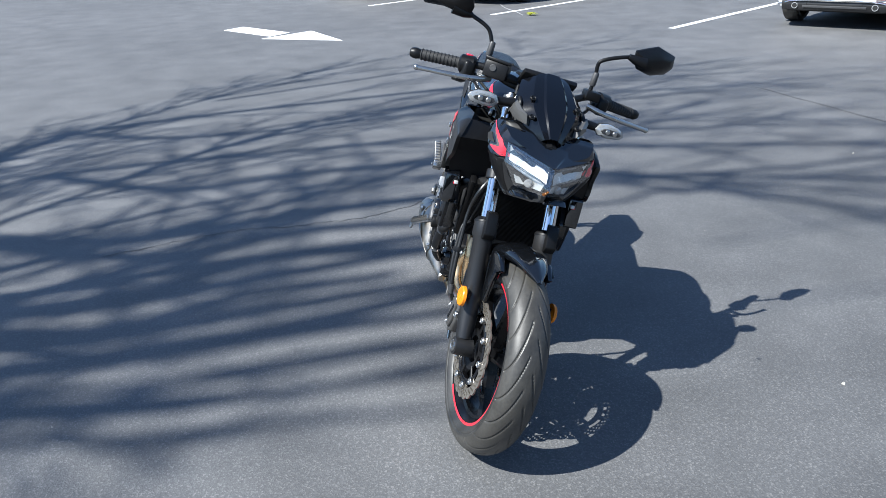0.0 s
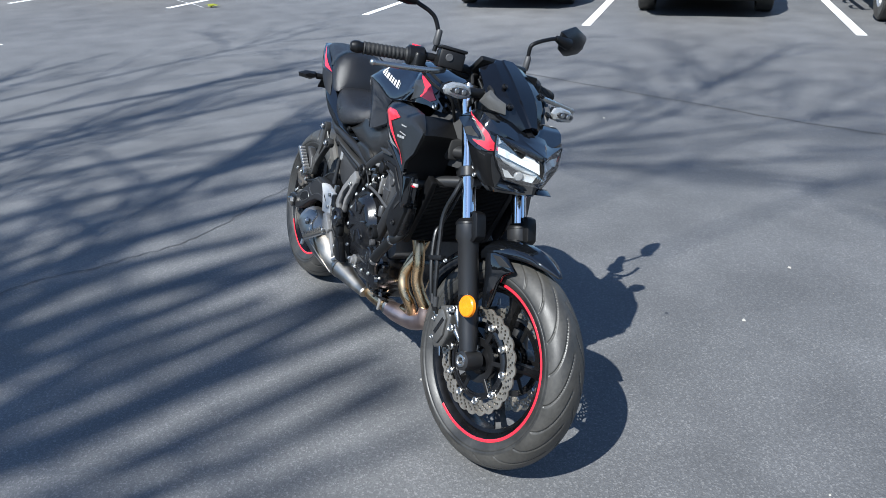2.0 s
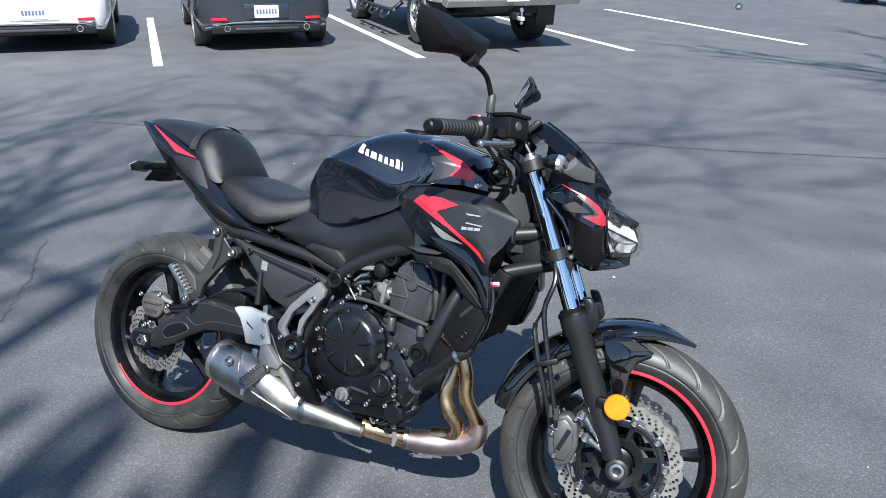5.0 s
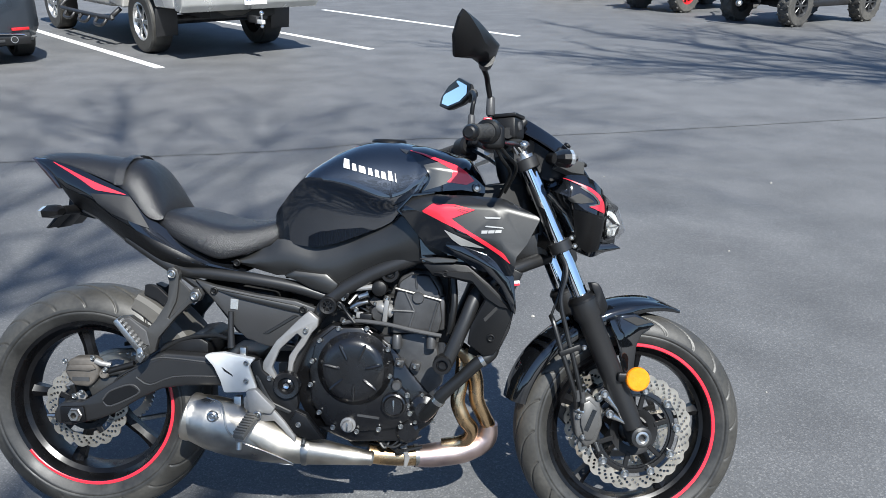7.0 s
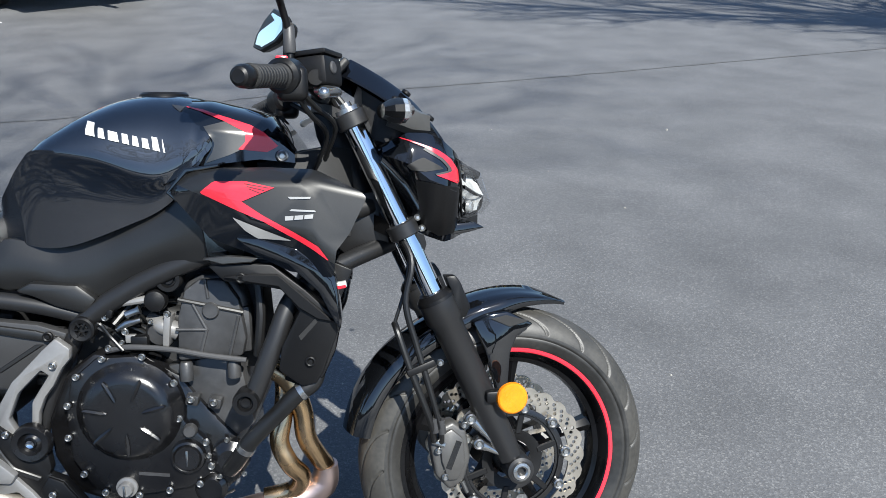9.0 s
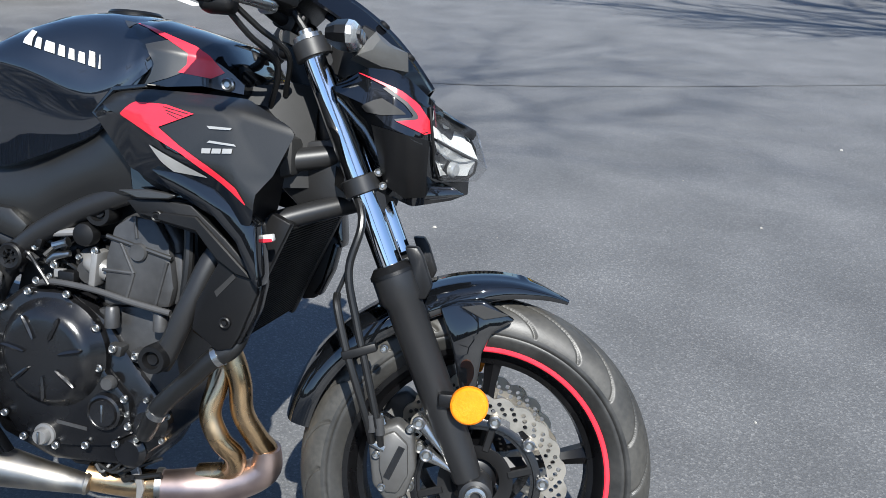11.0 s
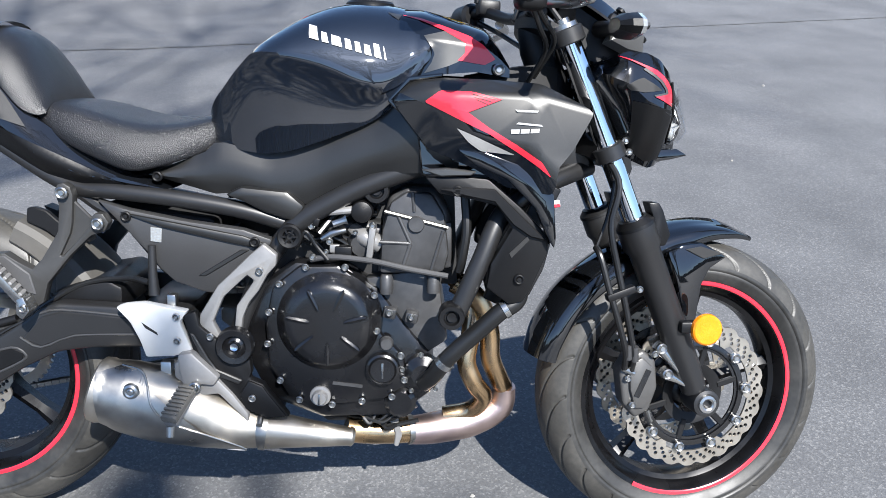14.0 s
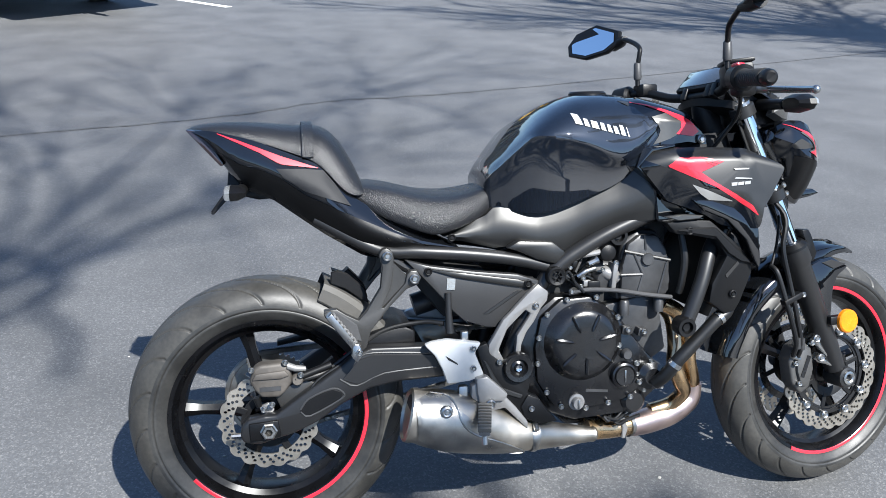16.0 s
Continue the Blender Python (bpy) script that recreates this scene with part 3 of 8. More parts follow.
bare_tree("bare_tree", (3.6, -9.4, 0), 3.2, NEAR, 5, "leafless street tree with a wide branching crown", 0.055, 3, [(-0.05, 2.3, -0.30, 2.05), (-0.85, 0.0, -0.6, 1.25)])
FAR = [(True, [(7.2, 7.0, 5.0), (x, y, h)]) for x, y, h in ((1.6, 9.0, 8.5), (2.6, 11.5, 9.5), (4.2, 12.6, 9.8), (3.2, 8.4, 7.6), (5.2, 10.8, 9.2), (6.6, 12.4, 9.6), (7.2, 9.4, 7.8), (5.0, 8.2, 6.8), (8.6, 10.6, 8.4), (9.6, 8.8, 7.2), (3.8, 10.2, 8.8))]
bare_tree("bare_tree", (8.8, 2.9, 0), 3.0, FAR, 11, "tall leafless tree with fine twigs", 0.085, 3, [(-9, 3.2, -9, 5.5)])

# ---- motorcycle ----
BIKE = Matrix.Translation((-0.0004, -0.0106, 0)) @ Matrix.Rotation(radians(0.52), 4, "Z") @ Matrix.Rotation(radians(-15.29), 4, "X")
bike = thing("motorcycle", "black naked sport motorcycle with red accents leaning on its stand", "motorcycle", BIKE)
RAKE = radians(24)
AXIS, PIVOT = Vector((-math.sin(RAKE), 0, math.cos(RAKE))), Vector((1.51, 0, 0))
STEER = Matrix.Translation(PIVOT) @ Matrix.Rotation(radians(9.2), 4, AXIS) @ Matrix.Translation(-PIVOT)
FW, RW = Vector((1.41, 0, 0.299)), Vector((0, 0, 0.312))
BOLT_S, BOLT_M, BOLT_L = bolt_mesh(0.0048, 0.005), bolt_mesh(0.0066, 0.006), bolt_mesh(0.0105, 0.008)
BOLT_K = bolt_mesh(0.009, 0.006, PLASTIC)


def bolt(x, y, z, mesh=None, parent=None, steered=False, turn=0.0):
    m = pose(x, y, z, 0, turn, 180 if y > 0 else 0)
    return part("bolt", mesh or BOLT_S, None, parent or bike, m=(STEER @ m) if steered else m)


# wheels
def tyre_mesh(R, bead, wb, bulge, rs, n=1200):
    """A tyre with its curved grooves cut in: bead, short wall and a round tread."""
    steps = 36
    prof = [(bead, wb), (bead + 0.004, wb + 0.005), (rs - 0.010, bulge - 0.004), (rs - 0.006, bulge - 0.0015), (rs - 0.003, bulge - 0.0035)]
    wall = len(prof)
    for k in range(steps + 1):
        t = k / steps * math.pi / 2
        prof.append((rs + (R - rs) * math.sin(t), bulge * math.cos(t) ** 0.92 if k < steps else 0.0))
    across = [2.0] * wall + [1 - k / steps for k in range(steps + 1)]
    across = across + [-a for a in across[::-1][1:]]
    prof = prof + [(r, -y) for r, y in prof[::-1][1:]]
    P = np.array(prof)
    rr = np.repeat(P[None, :, 0], n, 0)
    yy = np.repeat(P[None, :, 1], n, 0)
    a = np.repeat((np.arange(n) * math.tau / n)[:, None], len(P), 1)
    S = np.array(across)
    s, lead = np.repeat(np.abs(S)[None], n, 0), np.repeat(np.where(S > 0, 0.5, 0.0)[None], n, 0)
    depth = np.zeros(rr.shape)
    for count, width, lo, hi, sweep, shift in ((20, 0.050, 0.05, 0.90, 1.9, 0.0),):
        ph = (a / math.tau * count + shift + lead - sweep * (1 - np.minimum(s, 1.0)) ** 2.1 + 0.5) % 1.0 - 0.5
        ends = np.clip((s - lo) / 0.04, 0, 1) * np.clip((hi - s) / 0.04, 0, 1)
        slope = sweep * 2.1 * (1 - np.minimum(s, 1.0)) ** 1.1 / steps
        depth = np.maximum(depth, np.clip(1.6 - np.abs(ph) / np.maximum(width, slope) * 1.6, 0, 1) * ends)
    ny = yy / bulge * 0.7
    rr, yy = rr - 0.0034 * depth, yy - ny * 0.003 * depth
    co = np.stack([rr * np.cos(a), yy, rr * np.sin(a)], -1).reshape(-1, 3)
    m = len(P)
    i, j = np.meshgrid(np.arange(n), np.arange(m - 1), indexing="ij")
    k = (i + 1) % n
    faces = np.stack([i * m + j, i * m + j + 1, k * m + j + 1, k * m + j], -1).reshape(-1, 4)
    me = bpy.data.meshes.new("tyre")
    me.from_pydata(co.tolist(), [], faces.tolist())
    me.materials.append(RUBBER)
    me.materials.append(SIDEWALL)
    me.polygons.foreach_set("material_index", np.tile(np.where((np.arange(m - 1) < wall + 3) | (np.arange(m - 1) > m - 5 - wall), 1, 0), n).tolist())
    me.polygons.foreach_set("use_smooth", [True] * len(me.polygons))
    me.set_sharp_from_angle(angle=radians(75))
    return me


def disc_bm(ro, ri, waves, amp, holes, thick, y, arms=0):
    """A wave-edged brake disc, drilled right through."""
    bm = bmesh.new()

    def loop(pts):
        vs = [bm.verts.new((px, 0, pz)) for px, pz in pts]
        return [bm.edges.new((vs[i], vs[(i + 1) % len(vs)])) for i in range(len(vs))]

    edges = []
    n = waves * 8
    edges += loop([((ro - amp * (0.5 - 0.5 * math.cos(waves * t)) ** 2) * math.cos(t), (ro - amp * (0.5 - 0.5 * math.cos(waves * t)) ** 2) * math.sin(t)) for t in [math.tau * k / n for k in range(n)]])
    inner = []
    for k in range(120):
        t = math.tau * k / 120
        r = ri - (0.010 if arms and math.cos(arms * t) > 0.93 else 0.0)
        inner.append((r * math.cos(t), r * math.sin(t)))
    edges += loop(inner)
    for k in range(holes):
        for row, (fr, off) in enumerate(((0.25, 0.0), (0.52, 0.33), (0.76, 0.66))):
            t = math.tau * (k + off) / holes
            c = ri + (ro - amp - ri) * fr
            cx, cz = c * math.cos(t), c * math.sin(t)
            edges += loop([(cx + 0.0040 * math.cos(u), cz + 0.0040 * math.sin(u)) for u in [math.tau * q / 7 for q in range(7)]])
    bmesh.ops.triangle_fill(bm, edges=edges, use_beauty=True)
    g = bmesh.ops.extrude_face_region(bm, geom=bm.faces[:])
    bmesh.ops.translate(bm, vec=(0, thick, 0), verts=[v for v in g["geom"] if isinstance(v, bmesh.types.BMVert)])
    bmesh.ops.translate(bm, vec=(0, y - thick / 2, 0), verts=bm.verts[:])
    return bm


def wheel(name, at, steered, R, half, tyre_args, phase, spoke_w, hub):
    m = Matrix.Translation(at)
    rim = lathe([(0.198, -half * 0.55), (0.213, -half * 0.95), (0.222, -half), (0.226, -half + 0.004), (0.216, -half + 0.012), (0.190, -half * 0.5), (0.186, 0.0),
                 (0.190, half * 0.5), (0.216, half - 0.012), (0.226, half - 0.004), (0.222, half), (0.213, half * 0.95), (0.198, half * 0.55), (0.193, 0.0)], 96, close=True)
    hub_bm = lathe([(hub[0] * 0.55, -hub[1]), (hub[0], -hub[1] + 0.008), (hub[0] * 0.9, 0), (hub[0], hub[1] - 0.008), (hub[0] * 0.55, hub[1])], 32)
    spokes = []
    for k in range(5):
        a = phase + math.tau * k / 5
        rings = []
        for r, w, d in ((hub[0] * 0.7, 0.020, 0.026), (0.09, 0.012, 0.020), (0.15, 0.0105, 0.017), (0.185, 0.014, 0.020), (0.200, 0.022, 0.026)):
            c, s = math.cos(a), math.sin(a)
            o = Vector((r * c, 0, r * s))
            sd = Vector((-s, 0, c)) * w * spoke_w
            yv = Vector((0, d, 0))
            rings.append([o - sd - yv * 0.6, o - yv, o + sd - yv * 0.6, o + sd + yv * 0.6, o + yv, o - sd + yv * 0.6])
        spokes.append(loft(rings))
    w = part(name, rim, WHEEL, bike, "gloss black five-spoke cast wheel", (STEER @ m) if steered else m)
    part("hub", hub_bm, WHEEL, w)
    for bm in spokes:
        part("spoke", bm, WHEEL, w)
    part("tyre", tyre_mesh(R, *tyre_args), None, w, "worn black sport tyre with curved grooves")
    for sd in (-1, 1):
        stripe = bmesh.new()
        a0, a1 = (radians(-118), radians(92)) if steered else (radians(-142), radians(38))
        n = 80
        rings = []
        for k in range(n + 1):
            a = a0 + (a1 - a0) * k / n
            rings.append([Vector((r * math.cos(a), sd * y, r * math.sin(a))) for r, y in ((0.2145, half + 0.0002), (0.2165, half + 0.0016), (0.2225, half + 0.0016), (0.2245, half - 0.0005))])
        loft(rings, closed=False, bm=stripe)
        part("rim_stripe", stripe, RED, w, "red rim tape")
    return w


fw = wheel("front_wheel", FW, True, 0.299, 0.046, (0.222, 0.046, 0.0600, 0.249), radians(85), 1.0, (0.036, 0.055))
rw = wheel("rear_wheel", RW, False, 0.312, 0.062, (0.222, 0.062, 0.0800, 0.252), radians(104), 1.15, (0.05, 0.07))
for sd in (-1, 1):
    dm = part("brake_disc", disc_bm(0.150, 0.118, 24, 0.006, 40, 0.0045, sd * 0.068, 6), DISC, fw, "drilled wave-edged steel brake disc")
    car = lathe([(0.040, sd * 0.062), (0.052, sd * 0.066), (0.062, sd * 0.067), (0.062, sd * 0.062), (0.052, sd * 0.060)], 40, close=True)
    crr = part("disc_carrier", car, PLASTIC, fw, "black slotted disc carrier")
    part("carrier_ring", lathe([(0.090, sd * 0.063), (0.107, sd * 0.063), (0.108, sd * 0.0685), (0.103, sd * 0.0705), (0.0965, sd * 0.0705), (0.095, sd * 0.067), (0.090, sd * 0.067)], 60, close=True), ENGINE, crr)
    for k in range(6):
        a = math.tau * k / 6 + 0.3
        part("carrier_arm", box(0.052, 0.006, 0.013, 0.002, Matrix.Rotation(-a, 4, "Y") @ Matrix.Translation((0.080, sd * 0.065, 0)), None, 1), PLASTIC, crr)
    for k in range(10):
        a = math.tau * k / 10 + 0.1
        part("bobbin_tab", box(0.024, 0.0052, 0.018, 0.002, Matrix.Rotation(-a, 4, "Y") @ Matrix.Translation((0.110, sd * 0.068, 0)), None, 1), DISC, crr, "steel disc mounting tab")
        bolt(0.109 * math.cos(a), sd * 0.072, 0.109 * math.sin(a), BOLT_L, fw)
part("brake_disc", disc_bm(0.110, 0.078, 18, 0.006, 30, 0.0045, -0.088, 5), DISC, rw, "drilled wave-edged steel rear brake disc")
car = lathe([(0.045, -0.075), (0.062, -0.083), (0.062, -0.088), (0.045, -0.088)], 40, close=True)
crr = part("disc_carrier", car, PLASTIC, rw, "black rear disc carrier")
for k in range(5):
    a = math.tau * k / 5 + 0.2
    part("carrier_arm", box(0.036, 0.006, 0.016, 0.002, Matrix.Rotation(-a, 4, "Y") @ Matrix.Translation((0.070, -0.086, 0)), None, 1), PLASTIC, crr)
# sprocket and chain on the far flank
sp = bmesh.new()
n = 46 * 4
pts = [((0.105 if k % 4 in (0, 1) else 0.099) * math.cos(math.tau * k / n), (0.105 if k % 4 in (0, 1) else 0.099) * math.sin(math.tau * k / n)) for k in range(n)]
e1 = [sp.verts.new((a, 0.092, b)) for a, b in pts]
e2 = [sp.verts.new((0.08 * math.cos(math.tau * k / 60), 0.092, 0.08 * math.sin(math.tau * k / 60))) for k in range(60)]
ed = [sp.edges.new((q[i], q[(i + 1) % len(q)])) for q in (e1, e2) for i in range(len(q))]
bmesh.ops.triangle_fill(sp, edges=ed, use_beauty=True)
g = bmesh.ops.extrude_face_region(sp, geom=sp.faces[:])
bmesh.ops.translate(sp, vec=(0, 0.006, 0), verts=[v for v in g["geom"] if isinstance(v, bmesh.types.BMVert)])
for k in range(5):
    a = math.tau * k / 5
    box(0.06, 0.006, 0.014, 0.0, Matrix.Rotation(-a, 4, "Y") @ Matrix.Translation((0.062, 0.093, 0)), sp)
part("sprocket", sp, STEEL, rw, "steel rear sprocket")
chain = bmesh.new()
path = [Vector((0.105 * math.cos(a), 0.096, 0.312 + 0.105 * math.sin(a))) for a in np.linspace(radians(85), radians(275), 26)]
path += [Vector((x, 0.096, 0.312 - 0.105 + (x / 0.56) * 0.12)) for x in np.linspace(0.03, 0.56, 34)]
path += [Vector((x, 0.096, 0.417 - 0.0 + (x / 0.56) * 0.03)) for x in np.linspace(0.56, 0.02, 34)]
for i, (a, b) in enumerate(zip(path, path[1:] + path[:1])):
    d = b - a
    ang = math.atan2(d.z, d.x)
    for s in (-0.006, 0.006):
        box(0.017, 0.0025, 0.011, 0.002, Matrix.Translation((a + b) / 2 + Vector((0, s, 0))) @ Matrix.Rotation(-ang, 4, "Y"), chain, 1)
tagged(part("drive_chain", chain, STEEL, bike, "greasy steel drive chain"), kind="stuff")


def steered(name, bm, material, parent=None, label="", angle=32):
    return part(name, bm, material, parent or bike, label, STEER.copy() if parent is None else None, angle)


# fork
def along(p, q, t):
    return Vector(p).lerp(Vector(q), t)


for sd in (-1, 1):
    top, axle = Vector((1.098, sd * 0.098, 0.985)), Vector((1.405, sd * 0.098, 0.299))
    d = (axle - top).normalized()
    leg = tube([along(top, axle, 0.50), along(top, axle, 0.56), along(top, axle, 0.575), along(top, axle, 0.90), along(top, axle, 0.97)], [0.035, 0.036, 0.0295, 0.0275, 0.024], 24, 0)
    fork = steered("fork_leg", leg, FORK, None, "satin black lower fork leg")
    part("stanchion", tube([top, along(top, axle, 0.52)], 0.0205, 24, 0), CHROME, fork, "polished chrome fork tube")
    cap = lathe([(0.0, 0.012), (0.012, 0.012), (0.013, 0.004), (0.023, 0.003), (0.024, -0.012), (0.020, -0.013)], 24)
    part("fork_cap", cap, LEVER, fork, "silver fork cap", Matrix.Translation(top) @ (-d).to_track_quat("Y", "Z").to_matrix().to_4x4())
    part("dust_seal", tube([along(top, axle, 0.488), along(top, axle, 0.502), along(top, axle, 0.51)], [0.027, 0.0365, 0.0370], 24, 0), PLASTIC, fork, "black dust seal")
    # guard finger in front of the tube
    g = plate([(1.252, 0.598), (1.308, 0.602), (1.317, 0.622), (1.299, 0.668), (1.290, 0.681), (1.270, 0.681), (1.280, 0.655), (1.286, 0.632), (1.272, 0.617), (1.250, 0.612)], sd * 0.098 - 0.017, sd * 0.098 + 0.017, 0.003)
    part("fork_guard", g, PLASTIC, fork, "black plastic fork guard")
    # axle boss
    boss = lathe([(0.0, 0), (0.011, 0), (0.012, -0.004), (0.020, -0.006), (0.026, -0.004), (0.028, 0.012), (0.028, 0.050), (0.0, 0.050)], 28)
    part("axle_clamp", boss, FORK, fork, "black axle clamp", Matrix.Translation((1.41, sd * 0.122, 0.299)) @ Matrix.Rotation(math.pi if sd > 0 else 0, 4, "Z"))
    part("axle_end", lathe([(0.008, 0.006), (0.009, -0.005), (0.012, -0.007), (0.017, -0.006), (0.019, 0.004)], 24), LEVER, fork, "bare steel axle end", Matrix.Translation((1.41, sd * 0.125, 0.299)) @ Matrix.Rotation(math.pi if sd > 0 else 0, 4, "Z"))
    # clamps on the tubes
    for t0, nm in ((0.025, "upper_clamp"), (0.315, "lower_clamp")):
        c = along(top, axle, t0)
        cl = tube([c - d * 0.014, c - d * 0.012, c + d * 0.012, c + d * 0.014], [0.026, 0.029, 0.029, 0.026], 24, 0)
        part(nm, cl, FORK, fork, "black fork clamp")
    for dz in (-0.010, 0.010):
        c = along(top, axle, 0.315)
        bolt(c.x + 0.030 - dz * 0.4, c.y - 0.006, c.z + dz + 0.012, BOLT_M, fork)
    # fork foot with caliper lugs
    for (xa, za), (xb, zb) in (((1.313, 0.408), (1.362, 0.352)), ((1.328, 0.358), (1.378, 0.328))):
        lug = tube([(xa - 0.004, sd * 0.104, za + 0.004), (xa + 0.006, sd * 0.106, za - 0.006), ((xa + xb) / 2, sd * 0.108, (za + zb) / 2), (xb, sd * 0.112, zb)], [0.0105, 0.0110, 0.0070, 0.0022], 12, 0)
        part("caliper_lug", lug, LEVER, fork, "bare metal caliper lug")
        bolt(xa, sd * 0.117, za, BOLT_L, fork)
    # caliper
    cal = plate([(1.236, 0.362), (1.252, 0.392), (1.280, 0.404), (1.306, 0.384), (1.314, 0.330), (1.300, 0.284), (1.272, 0.270), (1.246, 0.300)], sd * 0.114, sd * 0.072, 0.007, 3)
    cp = part("brake_caliper", cal, CALIPER, fork, "grey two-piston brake caliper")
    part("caliper_body", plate([(1.252, 0.380), (1.276, 0.392), (1.298, 0.372), (1.302, 0.322), (1.288, 0.292), (1.268, 0.292), (1.256, 0.330)], sd * 0.122, sd * 0.108, 0.004, 2), CALIPER, cp, "raised caliper body")
    part("caliper_mark", box(0.011, 0.002, 0.056, 0.0, pose(1.279, sd * 0.1225, 0.342, 0, 22, 0)), ENGINE, cp, "plain dark maker mark bar")
    part("pad_pin", tube([(1.296, sd * 0.112, 0.286), (1.306, sd * 0.112, 0.262)], [0.006, 0.004], 10, 0), BOLT, cp, "zinc pad pin")
    part("bleed_screw", tube([(1.258, sd * 0.106, 0.398), (1.252, sd * 0.108, 0.416)], [0.005, 0.003], 8, 0), BOLT, cp, "zinc bleed screw")
    for x, z in ((1.262, 0.300), (1.300, 0.398), (1.250, 0.352)):
        bolt(x, sd * 0.118, z, BOLT_M, cp)
    # reflector
    rf = lathe([(0.0, -0.007), (0.026, -0.007), (0.029, -0.004), (0.030, 0.004), (0.0, 0.004)], 36)
    rp = part("reflector", rf, AMBER, fork, "round amber side reflector", Matrix.Translation((1.388, sd * 0.142, 0.449)) @ Matrix.Rotation(math.pi if sd > 0 else 0, 4, "Z"))
    part("reflector_stay", box(0.05, 0.022, 0.022, 0.004, pose(1.365, sd * 0.128, 0.452, 0, 0, 0)), PLASTIC, fork, "black reflector stay")
for nm, z0, x0, w in (("top_yoke", 0.968, 1.106, 0.018), ("bottom_yoke", 0.756, 1.203, 0.030)):
    yk = bmesh.new()
    rings = []
    for y in np.linspace(-0.105, 0.105, 9):
        k = 1 - (abs(y) / 0.105) ** 2
        rings.append([Vector((x0 + a - 0.032 * k, y, z0 + b - a * 0.44 + 0.014 * k)) for a, b in ((-0.034, -w / 2), (0.030, -w / 2), (0.034, 0), (0.030, w / 2), (-0.034, w / 2))])
    loft(rings, bm=yk)
    steered(nm, yk, PLASTIC, None, "satin black fork yoke")
steered("steering_stem", tube([(1.06, 0, 1.0), (1.08, 0, 0.955), (1.17, 0, 0.74)], [0.022, 0.034, 0.034], 20, 0), PLASTIC, None, "black steering head")

# front fender
rings = []
for k in range(40):
    u = k / 39
    a = radians(66 + 101 * u)
    r = 0.330 + 0.004 * math.sin(u * 9)
    wd = np.interp(u, [0, 0.10, 0.25, 0.45, 0.9, 1], [0.006, 0.036, 0.061, 0.068, 0.066, 0.058])
    droop = np.interp(u, [0, 0.12, 0.3, 0.5, 1], [0.002, 0.018, 0.040, 0.045, 0.040])
    lift = np.interp(u, [0, 0.15, 0.4, 1], [-0.006, 0.004, 0.004, 0])
    flank = [(-droop, 1.0), (-droop * 0.62, 1.0), (-droop * 0.34, 0.94), (-droop * 0.17, 0.80), (-droop * 0.05, 0.58), (0.002, 0.32)]
    sec = [(o, -y) for o, y in flank] + [(0.005 + lift, 0)] + flank[::-1]
    out = [Vector((1.41 + (r + o) * math.cos(a), y * wd, 0.299 + (r + o) * math.sin(a))) for o, y in sec]
    inn = [Vector((1.41 + (r + o - 0.004) * math.cos(a), y * wd * 0.95, 0.299 + (r + o - 0.004) * math.sin(a))) for o, y in sec[::-1]]
    rings.append(out + inn)
fender = steered("front_fender", loft(rings), GLOSS, None, "glossy black front fender", 48)
for sd in (-1, 1):
    st = plate([(1.330, 0.585), (1.362, 0.598), (1.400, 0.602), (1.452, 0.575), (1.418, 0.552), (1.404, 0.520), (1.398, 0.448), (1.376, 0.442), (1.352, 0.53)], sd * 0.082, sd * 0.064, 0.005, 2)
    part("fender_stay", st, GLOSS, fender, "glossy black fender side stay")
    vent = plate([(1.364, 0.590), (1.395, 0.596), (1.442, 0.582), (1.402, 0.572)], sd * 0.0845, sd * 0.080, 0.001, 1)
    part("fender_vent", vent, DARK, fender, "dark fender vent")

# brake hoses
for sd in (-1,):
    steered("brake_hose", tube([(1.16, -0.07, 0.80), (1.203, -0.128, 0.722), (1.190, -0.140, 0.642), (1.207, -0.142, 0.565), (1.226, -0.142, 0.497), (1.250, -0.136, 0.405), (1.256, -0.118, 0.366)], 0.0062, 10), HOSE, None, "black rubber brake hose")
    steered("brake_hose", tube([(1.172, -0.120, 0.600), (1.176, -0.138, 0.583), (1.195, -0.144, 0.520), (1.213, -0.144, 0.470), (1.234, -0.138, 0.410), (1.242, -0.120, 0.372)], 0.0062, 10), HOSE, None, "black rubber brake hose")
    steered("sensor_cable", tube([(1.196, -0.080, 0.760), (1.203, -0.108, 0.725), (1.192, -0.118, 0.660), (1.174, -0.122, 0.606), (1.172, -0.120, 0.598)], 0.0034, 8), HOSE, None, "thin black sensor cable")
    for x, z in ((1.238, 0.402), (1.251, 0.398)):
        steered("hose_ferrule", tube([(x, -0.137, z + 0.020), (x + 0.004, -0.133, z - 0.008)], 0.0078, 12, 0), ENGINE_GREY, None, "dark crimped hose ferrule")
    hc = steered("hose_clip", box(0.055, 0.02, 0.014, 0.003, pose(1.215, -0.142, 0.520, 0, -20, 0)), PLASTIC, None, "black hose clip")
    bolt(1.252, -0.138, 0.526, BOLT_M, hc)
    steered("banjo_bolt", tube([(1.240, -0.118, 0.372), (1.262, -0.118, 0.362)], 0.0065, 10, 0), BOLT, None, "zinc banjo bolt")

